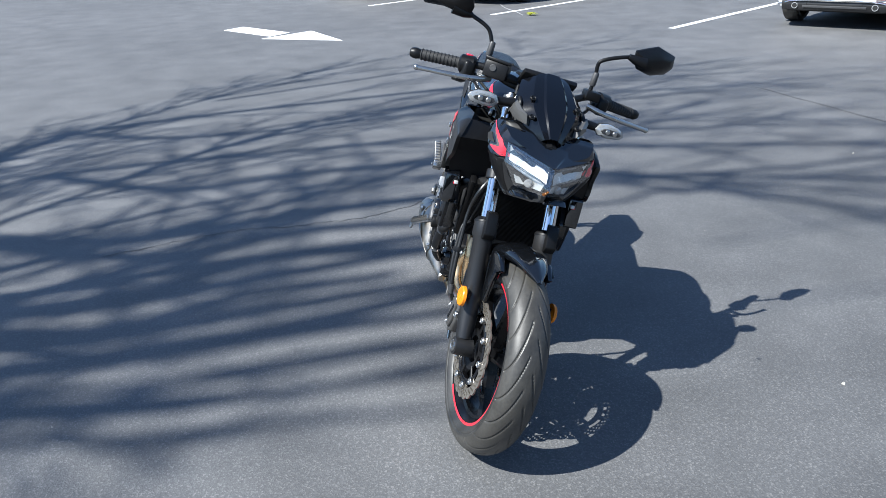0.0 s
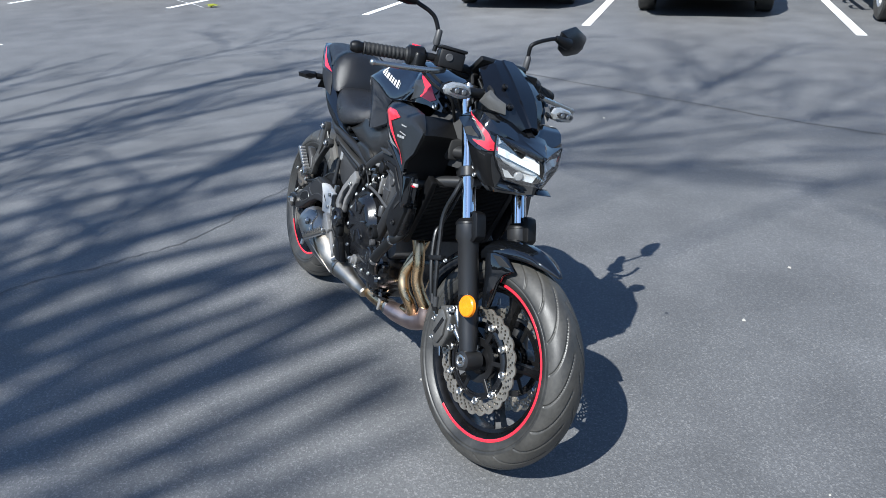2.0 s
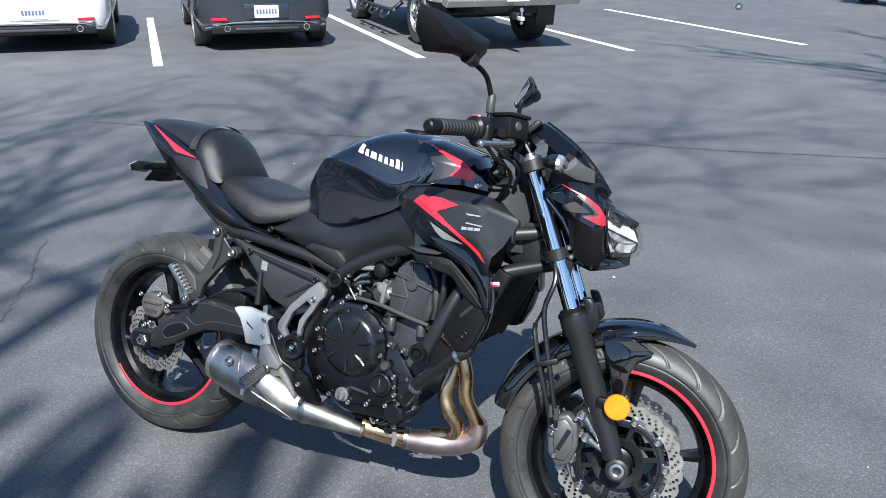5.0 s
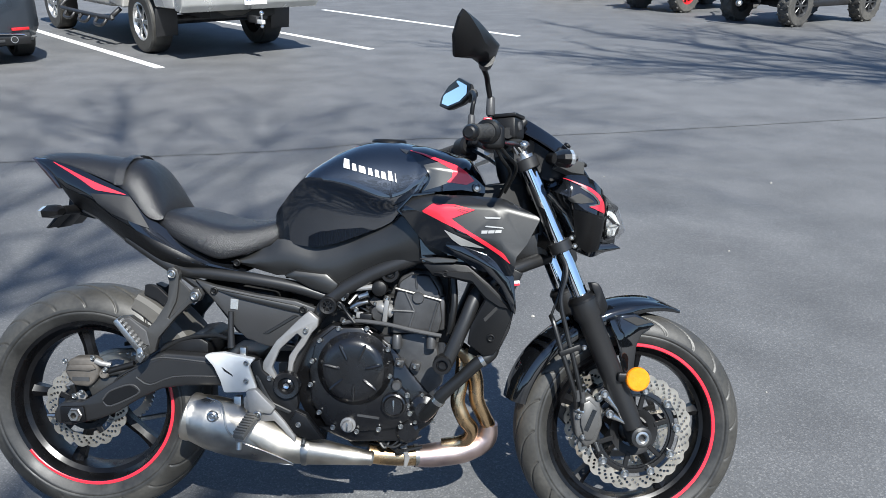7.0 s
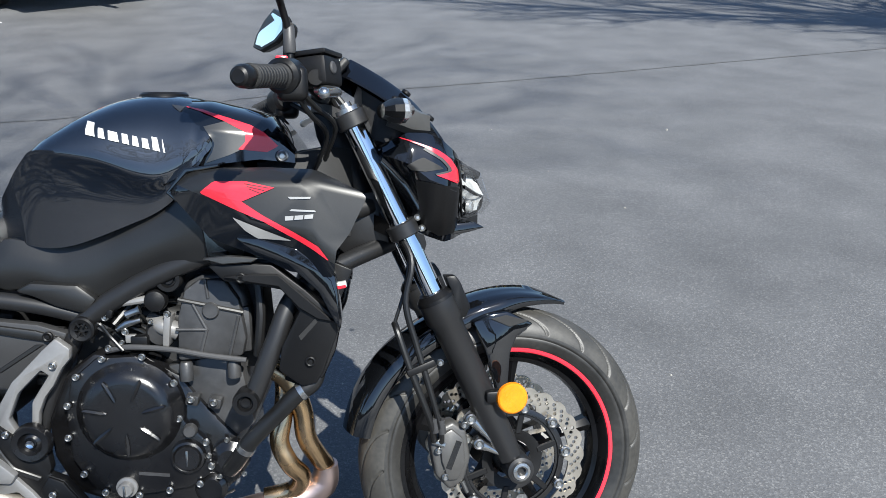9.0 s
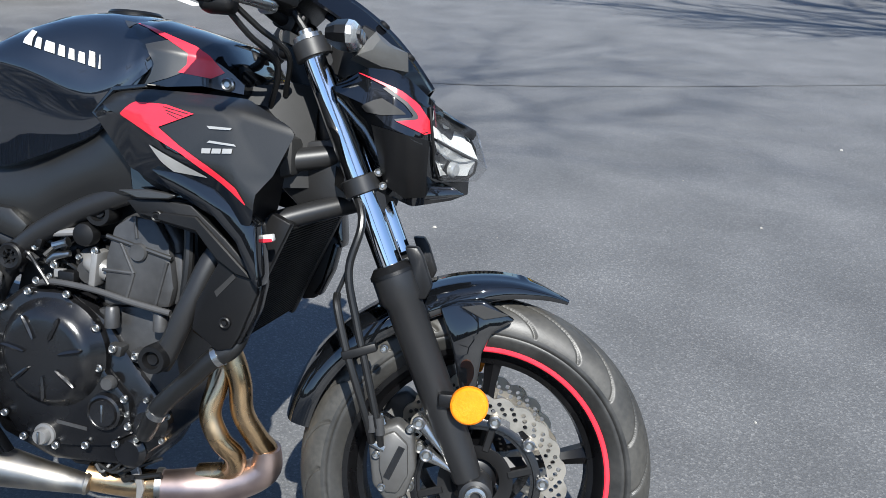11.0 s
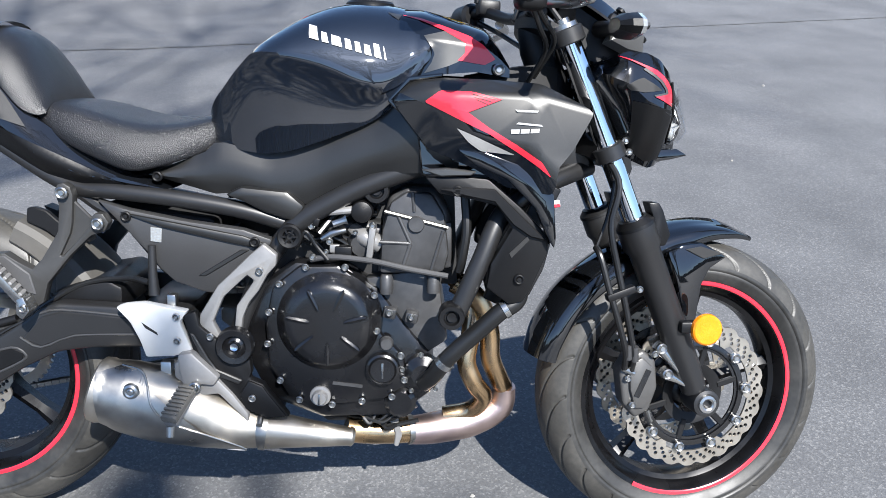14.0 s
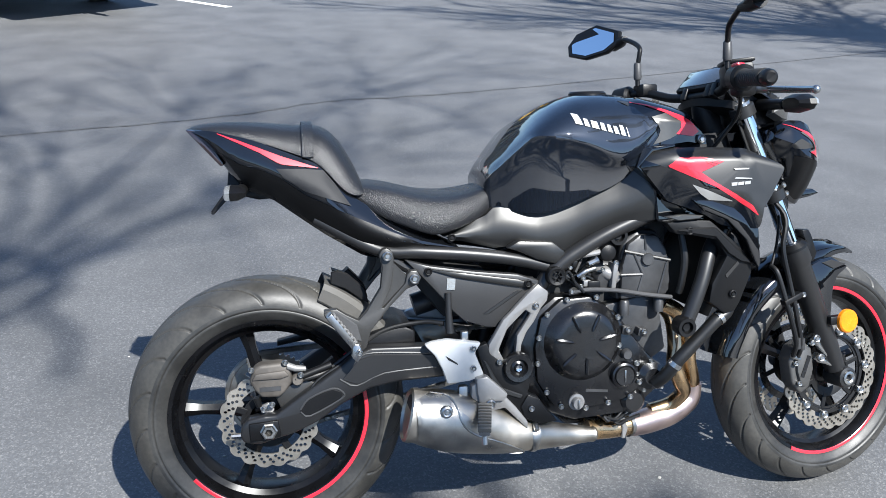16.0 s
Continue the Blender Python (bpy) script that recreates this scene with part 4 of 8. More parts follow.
# handlebar
BARS = [(0.935, -0.368, 1.013), (0.983, -0.250, 1.027), (1.014, -0.175, 1.038), (1.048, -0.095, 1.016), (1.062, 0, 1.012)]
bar = steered("handlebar", tube(BARS + [(x, -y, z) for x, y, z in BARS[::-1][1:]], 0.0112, 14), PLASTIC, None, "black tubular handlebar")
for sd in (-1, 1):
    a, b = Vector((0.937, sd * 0.364, 1.0135)), Vector((0.982, sd * 0.252, 1.0265))
    d = (b - a).normalized()
    at, rr = [a, a + d * 0.003, a + d * 0.006], [0.016, 0.0185, 0.0165]
    for k in range(9):
        for o, q in ((0.0, 0.0165), (0.0015, 0.0178), (0.0055, 0.0178), (0.007, 0.0165)):
            at.append(a + d * (0.012 + k * 0.0115 + o))
            rr.append(q)
    part("grip", tube(at + [b - d * 0.004, b], rr + [0.0165, 0.0195], 20, 0), GRIP, bar, "ribbed black rubber grip")
    part("bar_end", tube([a - d * 0.022, a - d * 0.034, a - d * 0.035, a - d * 0.032, a - d * 0.024, a - d * 0.014, a - d * 0.008, a], [0.0065, 0.0070, 0.0095, 0.0135, 0.0165, 0.0172, 0.0155, 0.0140], 28, 0), PLASTIC, bar, "black bar end weight with a hollow end")
    s0 = b + d * 0.004
    sw = tube([b, b + d * 0.006, b + d * 0.045, b + d * 0.052], [0.022, 0.0285, 0.0285, 0.022], 24, 0)
    box(0.050, 0.040, 0.056, 0.012, Matrix.Translation(b + d * 0.028 + Vector((0.008, 0, -0.012))), sw, 3)
    pod = part("switch_pod", sw, PLASTIC, bar, "black switch housing")
    if sd < 0:
        part("stop_switch", box(0.020, 0.022, 0.010, 0.003, Matrix.Translation(b + d * 0.026 + Vector((-0.006, 0, 0.026)))), RED, pod, "red stop switch")
        tilt = Matrix.Translation((1.046, -0.150, 1.044)) @ Matrix.Rotation(radians(-27), 4, "Z") @ Matrix.Rotation(radians(-4), 4, "Y")
        res = part("fluid_reservoir", box(0.062, 0.074, 0.050, 0.008, tilt), PLASTIC, bar, "black brake fluid reservoir")
        part("reservoir_cap", box(0.066, 0.078, 0.009, 0.003, tilt @ Matrix.Translation((0, 0, 0.029))), PLASTIC, res, "black reservoir cap")
        part("sight_glass", lathe([(0, -0.003), (0.009, -0.003), (0.011, -0.001), (0.011, 0.002)], 20), PLASTIC_GREY, res, "round sight glass", tilt @ Matrix.Translation((0.0315, -0.008, 0.004)) @ Matrix.Rotation(radians(90), 4, "Z"))
        part("master_cylinder", tube([(1.040, -0.19, 1.032), (1.056, -0.10, 1.032), (1.062, -0.075, 1.028)], [0.013, 0.013, 0.010], 12, 0), PLASTIC, bar, "black brake master cylinder")
        part("brake_switch", box(0.03, 0.022, 0.024, 0.004, pose(1.050, -0.155, 1.030)), LEVER, bar, "pale lever pivot")
    else:
        part("clutch_perch", box(0.045, 0.05, 0.03, 0.006, pose(1.022, 0.175, 1.045)), PLASTIC, bar, "black clutch lever perch")
    lv = [(1.046, sd * 0.165, 1.014), (1.070, sd * 0.215, 1.006), (1.064, sd * 0.290, 0.998), (1.050, sd * 0.350, 0.992), (1.040, sd * 0.388, 0.988)]
    lev = tube(lv, [0.010, 0.0085, 0.0075, 0.0070, 0.0070], 12, 5)
    bmesh.ops.create_icosphere(lev, subdivisions=2, radius=0.0090, matrix=Matrix.Translation(lv[-1]))
    part("lever", lev, LEVER, bar, "polished aluminium lever")
    # mirror
    end = [(0.990, -0.192, 1.140), (0.983, -0.215, 1.156), (0.972, -0.245, 1.166), (0.966, -0.262, 1.172)] if sd < 0 else [(1.002, 0.170, 1.136), (1.006, 0.174, 1.152), (1.010, 0.200, 1.168), (1.011, 0.235, 1.182), (1.010, 0.262, 1.190)]
    stem = tube([(1.000, sd * 0.176, 1.055), (1.000, sd * 0.176, 1.100)] + end, 0.0062, 12, 5)
    mr = part("mirror_stem", stem, PLASTIC, bar, "black mirror stem")
    part("stem_boot", tube([(1.000, sd * 0.176, 1.072), (1.000, sd * 0.176, 1.078), (1.000, sd * 0.176, 1.112), (1.000, sd * 0.176, 1.116)], [0.009, 0.0105, 0.0095, 0.007], 14, 0), PLASTIC_GREY, mr, "grey stem boot")
    if sd < 0:
        face = [(0.968, -0.259, 1.168), (0.931, -0.327, 1.174), (0.888, -0.387, 1.164), (0.881, -0.433, 1.196), (0.889, -0.456, 1.229), (0.897, -0.457, 1.243), (0.936, -0.381, 1.240), (0.995, -0.270, 1.221), (0.988, -0.258, 1.195)]
    else:
        face = [(1.008, 0.272, 1.185), (0.985, 0.300, 1.161), (0.950, 0.362, 1.150), (0.932, 0.424, 1.167), (0.940, 0.442, 1.196), (0.960, 0.426, 1.229), (0.984, 0.350, 1.244), (1.009, 0.270, 1.214)]
    face = [Vector(q) for q in face]
    n = Vector((-0.75, 0.45, 0.48) if sd < 0 else (-0.88, -0.32, 0.36)).normalized()
    c = sum(face, Vector()) / len(face)
    rings = [[c + (q - c) * sc - n * dx for q in face] for dx, sc in ((-0.003, 0.95), (0.0, 0.99), (0.006, 1.0), (0.018, 0.86), (0.032, 0.52), (0.038, 0.18))]
    part("mirror_housing", loft(rings), PLASTIC, mr, "angular black mirror housing", angle=25)
    gl = bmesh.new()
    gl.faces.new([gl.verts.new(c + (q - c) * 0.80 + n * 0.0036) for q in face])
    part("mirror_glass", gl, MIRROR, mr, "blue-tinted mirror glass")
    e = Vector(end[-1])
    part("mirror_joint", tube([e.lerp(c, -0.08), e.lerp(c, 0.12) - n * 0.012, e.lerp(c, 0.45) - n * 0.022], [0.009, 0.015, 0.019], 12, 0), PLASTIC, mr, "black mirror joint")
    # turn signal
    ts = tube([(1.160, sd * 0.085, 1.002), (1.160, sd * 0.125, 0.999), (1.160, sd * 0.165, 0.996)], [0.015, 0.013, 0.012], 12, 0)
    sig = part("turn_signal", ts, PLASTIC, bike, "black front indicator stalk with clear lens", STEER @ Matrix.Translation((0.008, 0, -0.018)))
    out = [(0.155, 0.994), (0.166, 1.012), (0.190, 1.017), (0.225, 1.014), (0.248, 1.002), (0.252, 0.990), (0.242, 0.979), (0.200, 0.973), (0.168, 0.977)]
    rings = []
    for x, sc in ((1.140, 0.55), (1.155, 0.92), (1.170, 1.0)):
        rings.append([Vector((x, sd * (0.205 + (y - 0.205) * sc), 0.995 + (z - 0.995) * sc)) for y, z in out])
    part("signal_housing", loft(rings), PLASTIC, sig, "black indicator housing")
    rings = []
    for x, sc in ((1.1705, 0.98), (1.178, 0.94), (1.184, 0.70), (1.186, 0.3)):
        rings.append([Vector((x, sd * (0.205 + (y - 0.205) * sc), 0.995 + (z - 0.995) * sc)) for y, z in out])
    lens = part("signal_lens", loft(rings), LENS_CLEAR, sig, "clear faceted indicator lens")
    rings = []
    for x, sc in ((1.178, 0.76), (1.1885, 0.66)):
        rings.append([Vector((x, sd * (0.205 + (y - 0.205) * sc), 0.995 + (z - 0.995) * sc * 0.62)) for y, z in out])
    part("bulb_cover", loft(rings), PLASTIC_GREY, sig, "dark inner lamp cover")
    for y in (0.192, 0.216):
        part("bulb", lathe([(0, -0.003), (0.006, -0.002), (0.008, 0.0)], 14), BOLT, sig, "small bright bulb eye", Matrix.Translation((1.1885, sd * y, 0.995)) @ Matrix.Rotation(radians(90), 4, "Z"))

# cables at the bars
for pts, r in (([(1.050, -0.080, 1.040), (1.075, -0.050, 1.010), (1.100, -0.030, 0.960), (1.110, -0.020, 0.900)], 0.005), ([(1.000, -0.215, 1.020), (1.040, -0.170, 0.985), (1.075, -0.120, 0.955), (1.060, -0.060, 0.900)], 0.0045),
               ([(0.995, -0.225, 1.015), (1.030, -0.180, 0.972), (1.060, -0.120, 0.940), (1.040, -0.070, 0.880)], 0.0045), ([(1.010, 0.200, 1.020), (1.060, 0.150, 0.985), (1.085, 0.080, 0.945), (1.060, 0.050, 0.880)], 0.005),
               ([(1.056, -0.078, 1.040), (1.090, -0.085, 1.000), (1.120, -0.100, 0.950), (1.125, -0.090, 0.880)], 0.0055)):
    steered("control_cable", tube(pts, r, 8, 6), HOSE, None, "black control cable")
for p in ((1.058, -0.070, 1.030), (1.062, 0.045, 1.030), (1.062, -0.045, 1.030)):
    steered("bar_clamp", box(0.036, 0.022, 0.036, 0.006, pose(p[0], p[1], p[2] - 0.014, 0, 24, 0)), PLASTIC, None, "black handlebar clamp")

# instrument display
ins = steered("instrument", box(0.018, 0.176, 0.070, 0.007, pose(1.080, 0, 1.051, 0, 43, 0)), PLASTIC, None, "black instrument housing")
part("display", box(0.004, 0.150, 0.052, 0.0015, pose(1.0732, 0, 1.0573, 0, 43, 0)), SCREEN, ins, "dark glass display")

# headlight cowl
ct = [(1.150, 0.940), (1.196, 0.961), (1.230, 0.960), (1.256, 0.950), (1.292, 0.922), (1.335, 0.885), (1.356, 0.868)]
cb = [(1.150, 0.900), (1.190, 0.845), (1.230, 0.775), (1.270, 0.760), (1.330, 0.772), (1.356, 0.784)]
ch = line([(1.15, 0.140), (1.20, 0.151), (1.24, 0.152), (1.262, 0.146), (1.285, 0.130), (1.297, 0.104), (1.306, 0.074), (1.33, 0.032), (1.356, 0.008)])
cv = line([(0, 0.55), (0.25, 0.80), (0.55, 1.0), (0.85, 0.95), (1, 0.86)])
cowl_bm = shell(ct, cb, lambda x, v: ch(x) * cv(v), 40, 10)
cowl_tree = tree_of(cowl_bm)
HEAD = Matrix.Translation((0.004, 0, -0.018)) @ Matrix.Diagonal((1, 1.08, 1, 1))      # seats the lamp unit on the fork
cowl = part("headlight_cowl", cowl_bm, GLOSS, bike, "glossy black headlight cowl", STEER @ HEAD)


def bowl(name, corners, nu, nv, sd, material, label, seed, deep):
    """A lamp bowl between four corners: a patchwork of tilted mirrors, hollow towards its middle."""
    rng = random.Random(seed)
    p = [Vector((x, sd * y, z)) for x, y, z in corners]
    back = Vector((-0.8, -sd * 0.55, 0.1)).normalized()
    bm = bmesh.new()
    net = []
    for a in range(nu + 1):
        for b in range(nv + 1):
            u, v = a / nu, b / nv
            if 0 < a < nu:
                u += rng.uniform(-0.25, 0.25) / nu
            q = p[0].lerp(p[1], u).lerp(p[3].lerp(p[2], u), v)
            net.append(bm.verts.new(q + back * (deep * math.sin(math.pi * min(max(u, 0.0), 1.0)) * math.sin(math.pi * (0.15 + 0.7 * v)) + rng.uniform(0.0, 0.009))))
    for a in range(nu):
        for b in range(nv):
            k = a * (nv + 1) + b
            bm.faces.new((net[k], net[k + nv + 1], net[k + nv + 2], net[k + 1]))
    bmesh.ops.triangulate(bm, faces=list(bm.faces)[::2])
    part(name, bm, material, cowl, label, angle=5)


for sd in (-1, 1):
    bowl("headlight_reflector", [(1.295, 0.112, 0.908), (1.352, 0.010, 0.879), (1.368, 0.009, 0.842), (1.304, 0.108, 0.867)], 6, 2, sd, LAMP_REFLECTOR, "bright faceted headlight reflector", 1, 0.012)
    bowl("lower_reflector", [(1.303, 0.107, 0.864), (1.364, 0.012, 0.838), (1.355, 0.014, 0.814), (1.311, 0.070, 0.811)], 4, 2, sd, LAMP_LOW, "grey faceted lower reflector", 2, 0.010)
    rim = [(1.293, 0.116, 0.912), (1.352, 0.008, 0.882), (1.370, 0.004, 0.836), (1.357, 0.008, 0.810), (1.311, 0.071, 0.806), (1.301, 0.111, 0.862)]
    part("lamp_rim", tube([(x - 0.004, sd * y, z) for x, y, z in rim + rim[:1]], 0.0022, 6, 2), PLASTIC, cowl, "black rim round the lamp")
    part("lamp_divider", tube([(1.303, sd * 0.109, 0.8655), (1.334, sd * 0.060, 0.852), (1.366, sd * 0.010, 0.840)], 0.0012, 6, 3), PLASTIC_GREY, cowl, "dark bar between the reflectors")
    part("lamp_projector", lathe([(0.0, -0.004), (0.009, -0.003), (0.012, 0.0), (0.013, 0.006)], 20), LENS_CLEAR, cowl, "small round lamp lens", Matrix.Translation((1.332, sd * 0.044, 0.822)) @ Vector((0.8, sd * 0.55, -0.1)).to_track_quat("-Y", "Z").to_matrix().to_4x4())
    ln = bmesh.new()
    q = [ln.verts.new((x, sd * y, z)) for x, y, z in ((1.294, 0.120, 0.915), (1.363, 0.0, 0.886), (1.383, 0.0, 0.828), (1.367, 0.0, 0.806), (1.313, 0.072, 0.802), (1.303, 0.116, 0.862))]
    for fc in ((0, 1, 2, 5), (5, 2, 3, 4)):
        ln.faces.new([q[k] for k in fc])
    g = bmesh.ops.extrude_face_region(ln, geom=ln.faces[:])
    bmesh.ops.translate(ln, vec=(0.002, sd * 0.001, 0), verts=[v for v in g["geom"] if isinstance(v, bmesh.types.BMVert)])
    lo_ = part("headlight_lens", ln, LENS, cowl, "clear headlight lens", angle=20)
    lo_.visible_shadow = False
    part("cowl_stripe", band([(1.180, 0.9535), (1.217, 0.941), (1.248, 0.930), (1.273, 0.914), (1.292, 0.890), (1.297, 0.875), (1.285, 0.870)], [(1.180, 0.9525), (1.225, 0.934), (1.258, 0.914), (1.273, 0.898), (1.274, 0.891), (1.243, 0.885)], [cowl_tree], sd, 0.0018, 36, 5), RED, cowl, "red hooked cowl graphic")
    part("cowl_inlet", band([(1.191, 0.904), (1.208, 0.913), (1.220, 0.917), (1.249, 0.902), (1.256, 0.897)], [(1.191, 0.902), (1.198, 0.895), (1.222, 0.892), (1.255, 0.896)], [cowl_tree], sd, 0.0016, 18, 5), DARK, cowl, "matte black cowl inlet")
    part("stripe_border", band([(1.225, 0.934), (1.258, 0.914), (1.273, 0.898), (1.274, 0.891), (1.243, 0.885)], [(1.220, 0.931), (1.253, 0.911), (1.266, 0.897), (1.266, 0.893), (1.240, 0.888)], [cowl_tree], sd, 0.0014, 24, 2), PLASTIC_GREY, cowl, "dark grey border of the red graphic")
    part("cowl_lower", band([(1.206, 0.878), (1.250, 0.868), (1.292, 0.862)], [(1.225, 0.792), (1.258, 0.772), (1.290, 0.776)], [cowl_tree], sd, 0.0014, 20, 8), PLASTIC, cowl, "matte black lower cowl side")
    bl = plate([(1.225, 0.790), (1.258, 0.766), (1.320, 0.776), (1.352, 0.784), (1.330, 0.796), (1.290, 0.794)], sd * 0.075, sd * 0.020, 0.004, 2)
    part("chin_blade", bl, GLOSS, cowl, "glossy black chin blade")
rings = []
hw = line([(1.175, 0.130), (1.225, 0.134), (1.264, 0.132), (1.285, 0.124), (1.30, 0.102), (1.33, 0.052), (1.362, 0.006)])
he = line([(1.175, 0.944), (1.225, 0.940), (1.264, 0.928), (1.280, 0.917), (1.30, 0.908), (1.33, 0.896), (1.362, 0.886)])
for x in (1.175, 1.20, 1.225, 1.245, 1.264, 1.28, 1.30, 1.315, 1.33, 1.35, 1.362):
    w, e = hw(x), he(x)
    crown = np.interp(x, [1.175, 1.25, 1.362], [0.026, 0.020, 0.003])
    sec = [(-1, -0.004), (-0.96, 0.002), (-0.5, 0.55 * crown), (-0.42, 0.85 * crown), (0, crown), (0.42, 0.85 * crown), (0.5, 0.55 * crown), (0.96, 0.002), (1, -0.004)]
    rings.append([Vector((x, y * w, e + z)) for y, z in sec] + [Vector((x - 0.004, y * w * 0.96, e + z - 0.008)) for y, z in sec[::-1]])
part("hood", loft(rings), GLOSS, cowl, "glossy black pointed hood above the lamps", angle=20)

# fly screen
rings = []
for k in range(18):
    u = k / 17
    c = Vector((1.106, 0, 1.097)).lerp(Vector((1.284, 0, 0.946)), u) + Vector((0.012, 0, 0.010)) * math.sin(math.pi * u)
    w = np.interp(u, [0, 0.05, 0.15, 0.45, 0.62, 0.85, 1], [0.060, 0.078, 0.086, 0.104, 0.098, 0.064, 0.038])
    tip = np.interp(u, [0.9, 1], [0, 0.012])
    sec = [(-1, -0.034), (-0.70, -0.008), (-0.62, -0.002), (-0.34, 0.003), (-0.28, 0.007), (0.28, 0.007), (0.34, 0.003), (0.62, -0.002), (0.70, -0.008), (1, -0.034)]
    nrm = Vector((0.62, 0, 0.78))
    o = [c + Vector((0, y * w, 0)) + nrm * h + Vector((-0.76, 0, 0.65)) * (tip if abs(y) < 0.2 else 0.0) for y, h in sec]
    i = [p - nrm * 0.004 for p in o[::-1]]
    rings.append(o + i)
fly = part("fly_screen", loft(rings), FLY, bike, "matte black fly screen", STEER @ HEAD, 20)
for sd in (-1, 1):
    for x, z in ((1.202, 1.030), (1.245, 0.985)):
        part("bolt", BOLT_K, None, fly, m=Matrix.Translation((x + 0.003, sd * 0.066, z + 0.004)) @ Vector((0.60, 0, 0.78)).to_track_quat("-Y", "Z").to_matrix().to_4x4())
    q = [(1.174, 0.110, 0.981), (1.187, 0.108, 1.004), (1.199, 0.103, 1.019), (1.222, 0.092, 1.003), (1.247, 0.080, 0.994), (1.249, 0.074, 0.966), (1.210, 0.100, 0.968)]
    mid_q = Vector((1.206, 0.106, 0.992))
    rim_q = [Vector((x, y, z)) for x, y, z in q]
    flip = Matrix.Diagonal((1, sd, 1, 1))
    sb = loft([[flip @ (mid_q + (v - mid_q) * 0.42 + Vector((0.004, 0.004, 0.003))) for v in rim_q], [flip @ v for v in rim_q], [flip @ (v + Vector((-0.012, -0.012, -0.006))) for v in rim_q]])
    fl = loft([[Vector((x, sd * y, z)) for y, z in ((0.0, a), (w, a - 0.012), (w, b), (0.0, b))] for x, w, a, b in ((1.125, 0.060, 1.055, 0.96), (1.165, 0.072, 1.028, 0.944), (1.215, 0.070, 0.988, 0.938), (1.262, 0.050, 0.950, 0.930), (1.290, 0.026, 0.932, 0.918))])
    part("screen_base", fl, PLASTIC, fly, "black base below the screen")
    part("screen_bracket", sb, BRACKET, fly, "satin grey screen bracket")
    sc = plate([(1.16, 1.00), (1.178, 1.030), (1.20, 1.02), (1.21, 1.0), (1.18, 0.985)], sd * 0.098, sd * 0.088, 0.003, 1)
    part("screen_cover", sc, PLASTIC, fly, "black signal mount cover")

# ---- tank, seats, panels ----
TANK = [(0.497, 0.842, 0.772, 0.084), (0.512, 0.868, 0.768, 0.108), (0.55, 0.905, 0.762, 0.142), (0.585, 0.945, 0.758, 0.164), (0.62, 0.974, 0.757, 0.176), (0.68, 1.008, 0.776, 0.180),
        (0.74, 1.023, 0.800, 0.177), (0.80, 1.022, 0.823, 0.169), (0.84, 1.017, 0.862, 0.158), (0.87, 1.008, 0.915, 0.154), (0.884, 0.998, 0.938, 0.146), (0.890, 0.990, 0.946, 0.136)]
tt, tb, tw = (soft_line([(r[0], r[i]) for r in TANK], 0.034) for i in (1, 2, 3))
kz = soft_line([(0.49, 0.845), (0.545, 0.892), (0.571, 0.924), (0.62, 0.926), (0.669, 0.920), (0.722, 0.906), (0.775, 0.880), (0.82, 0.885), (0.885, 0.945)])
kd = soft_line([(0.49, 0.002), (0.55, 0.020), (0.62, 0.030), (0.72, 0.028), (0.79, 0.020), (0.84, 0.006), (0.885, 0.0)])
rings = []
for x in np.linspace(0.497, 0.890, 72):
    zt, zb, w = tt(x), tb(x), tw(x)
    zc, dd = min(kz(x), zt - 0.02), kd(x)
    zc = max(zc, zb + 0.01)
    h = zt - zc
    side = [(0.0, zt), (0.25 * w, zt - 0.02 * h), (0.50 * w, zt - 0.10 * h), (0.72 * w, zt - 0.26 * h), (0.88 * w, zt - 0.50 * h), (0.97 * w, zt - 0.78 * h), (w, zc + 0.004), (w - 0.002, zc - 0.004),
            (w - 0.30 * dd, zc - 0.016), (w - 0.72 * dd, zc + (zb - zc) * 0.36), (w - 0.95 * dd, zc + (zb - zc) * 0.62), (w - 1.05 * dd, zc + (zb - zc) * 0.85), (w - 1.10 * dd, zb), (0.5 * w, zb - 0.01)]
    rings.append([Vector((x, -y, z)) for y, z in side] + [Vector((x, y, z)) for y, z in side[::-1][:-1]])
tank_bm = loft(rings)
tank_tree = tree_of(tank_bm)
tank = part("fuel_tank", tank_bm, FLAKE, bike, "glossy metallic black fuel tank with knee recesses", angle=44)
pos = 0.0
for wdt, hgt in ((0.0165, 0.0225), (0.0115, 0.0165), (0.0175, 0.0160), (0.0115, 0.0165), (0.0105, 0.0165), (0.0115, 0.0165), (0.0115, 0.0225), (0.0035, 0.0215)):
    for sd in (-1, 1):
        x0, z0 = 0.682 + pos * 0.970, 0.954 - pos * 0.243
        cs, sn, c = 0.970, -0.243, 0.0012
        lean = lambda a, b: (x0 + a * cs - b * 0.20, z0 + a * sn + b)
        part("emblem_bar", band([lean(c, hgt), lean(wdt - c, hgt)], [lean(0, 0), lean(wdt, 0)], [tank_tree], sd, 0.0022, 6, 6), WHITE, tank, "plain white emblem bar")
    pos += wdt + 0.0054
part("filler_cap", lathe([(0, 0.0), (0.040, 0.0), (0.044, -0.004), (0.044, -0.012)], 40), PLASTIC, tank, "round black filler cap", Matrix.Translation((0.77, 0, 1.026)) @ Matrix.Rotation(radians(90), 4, "X"))

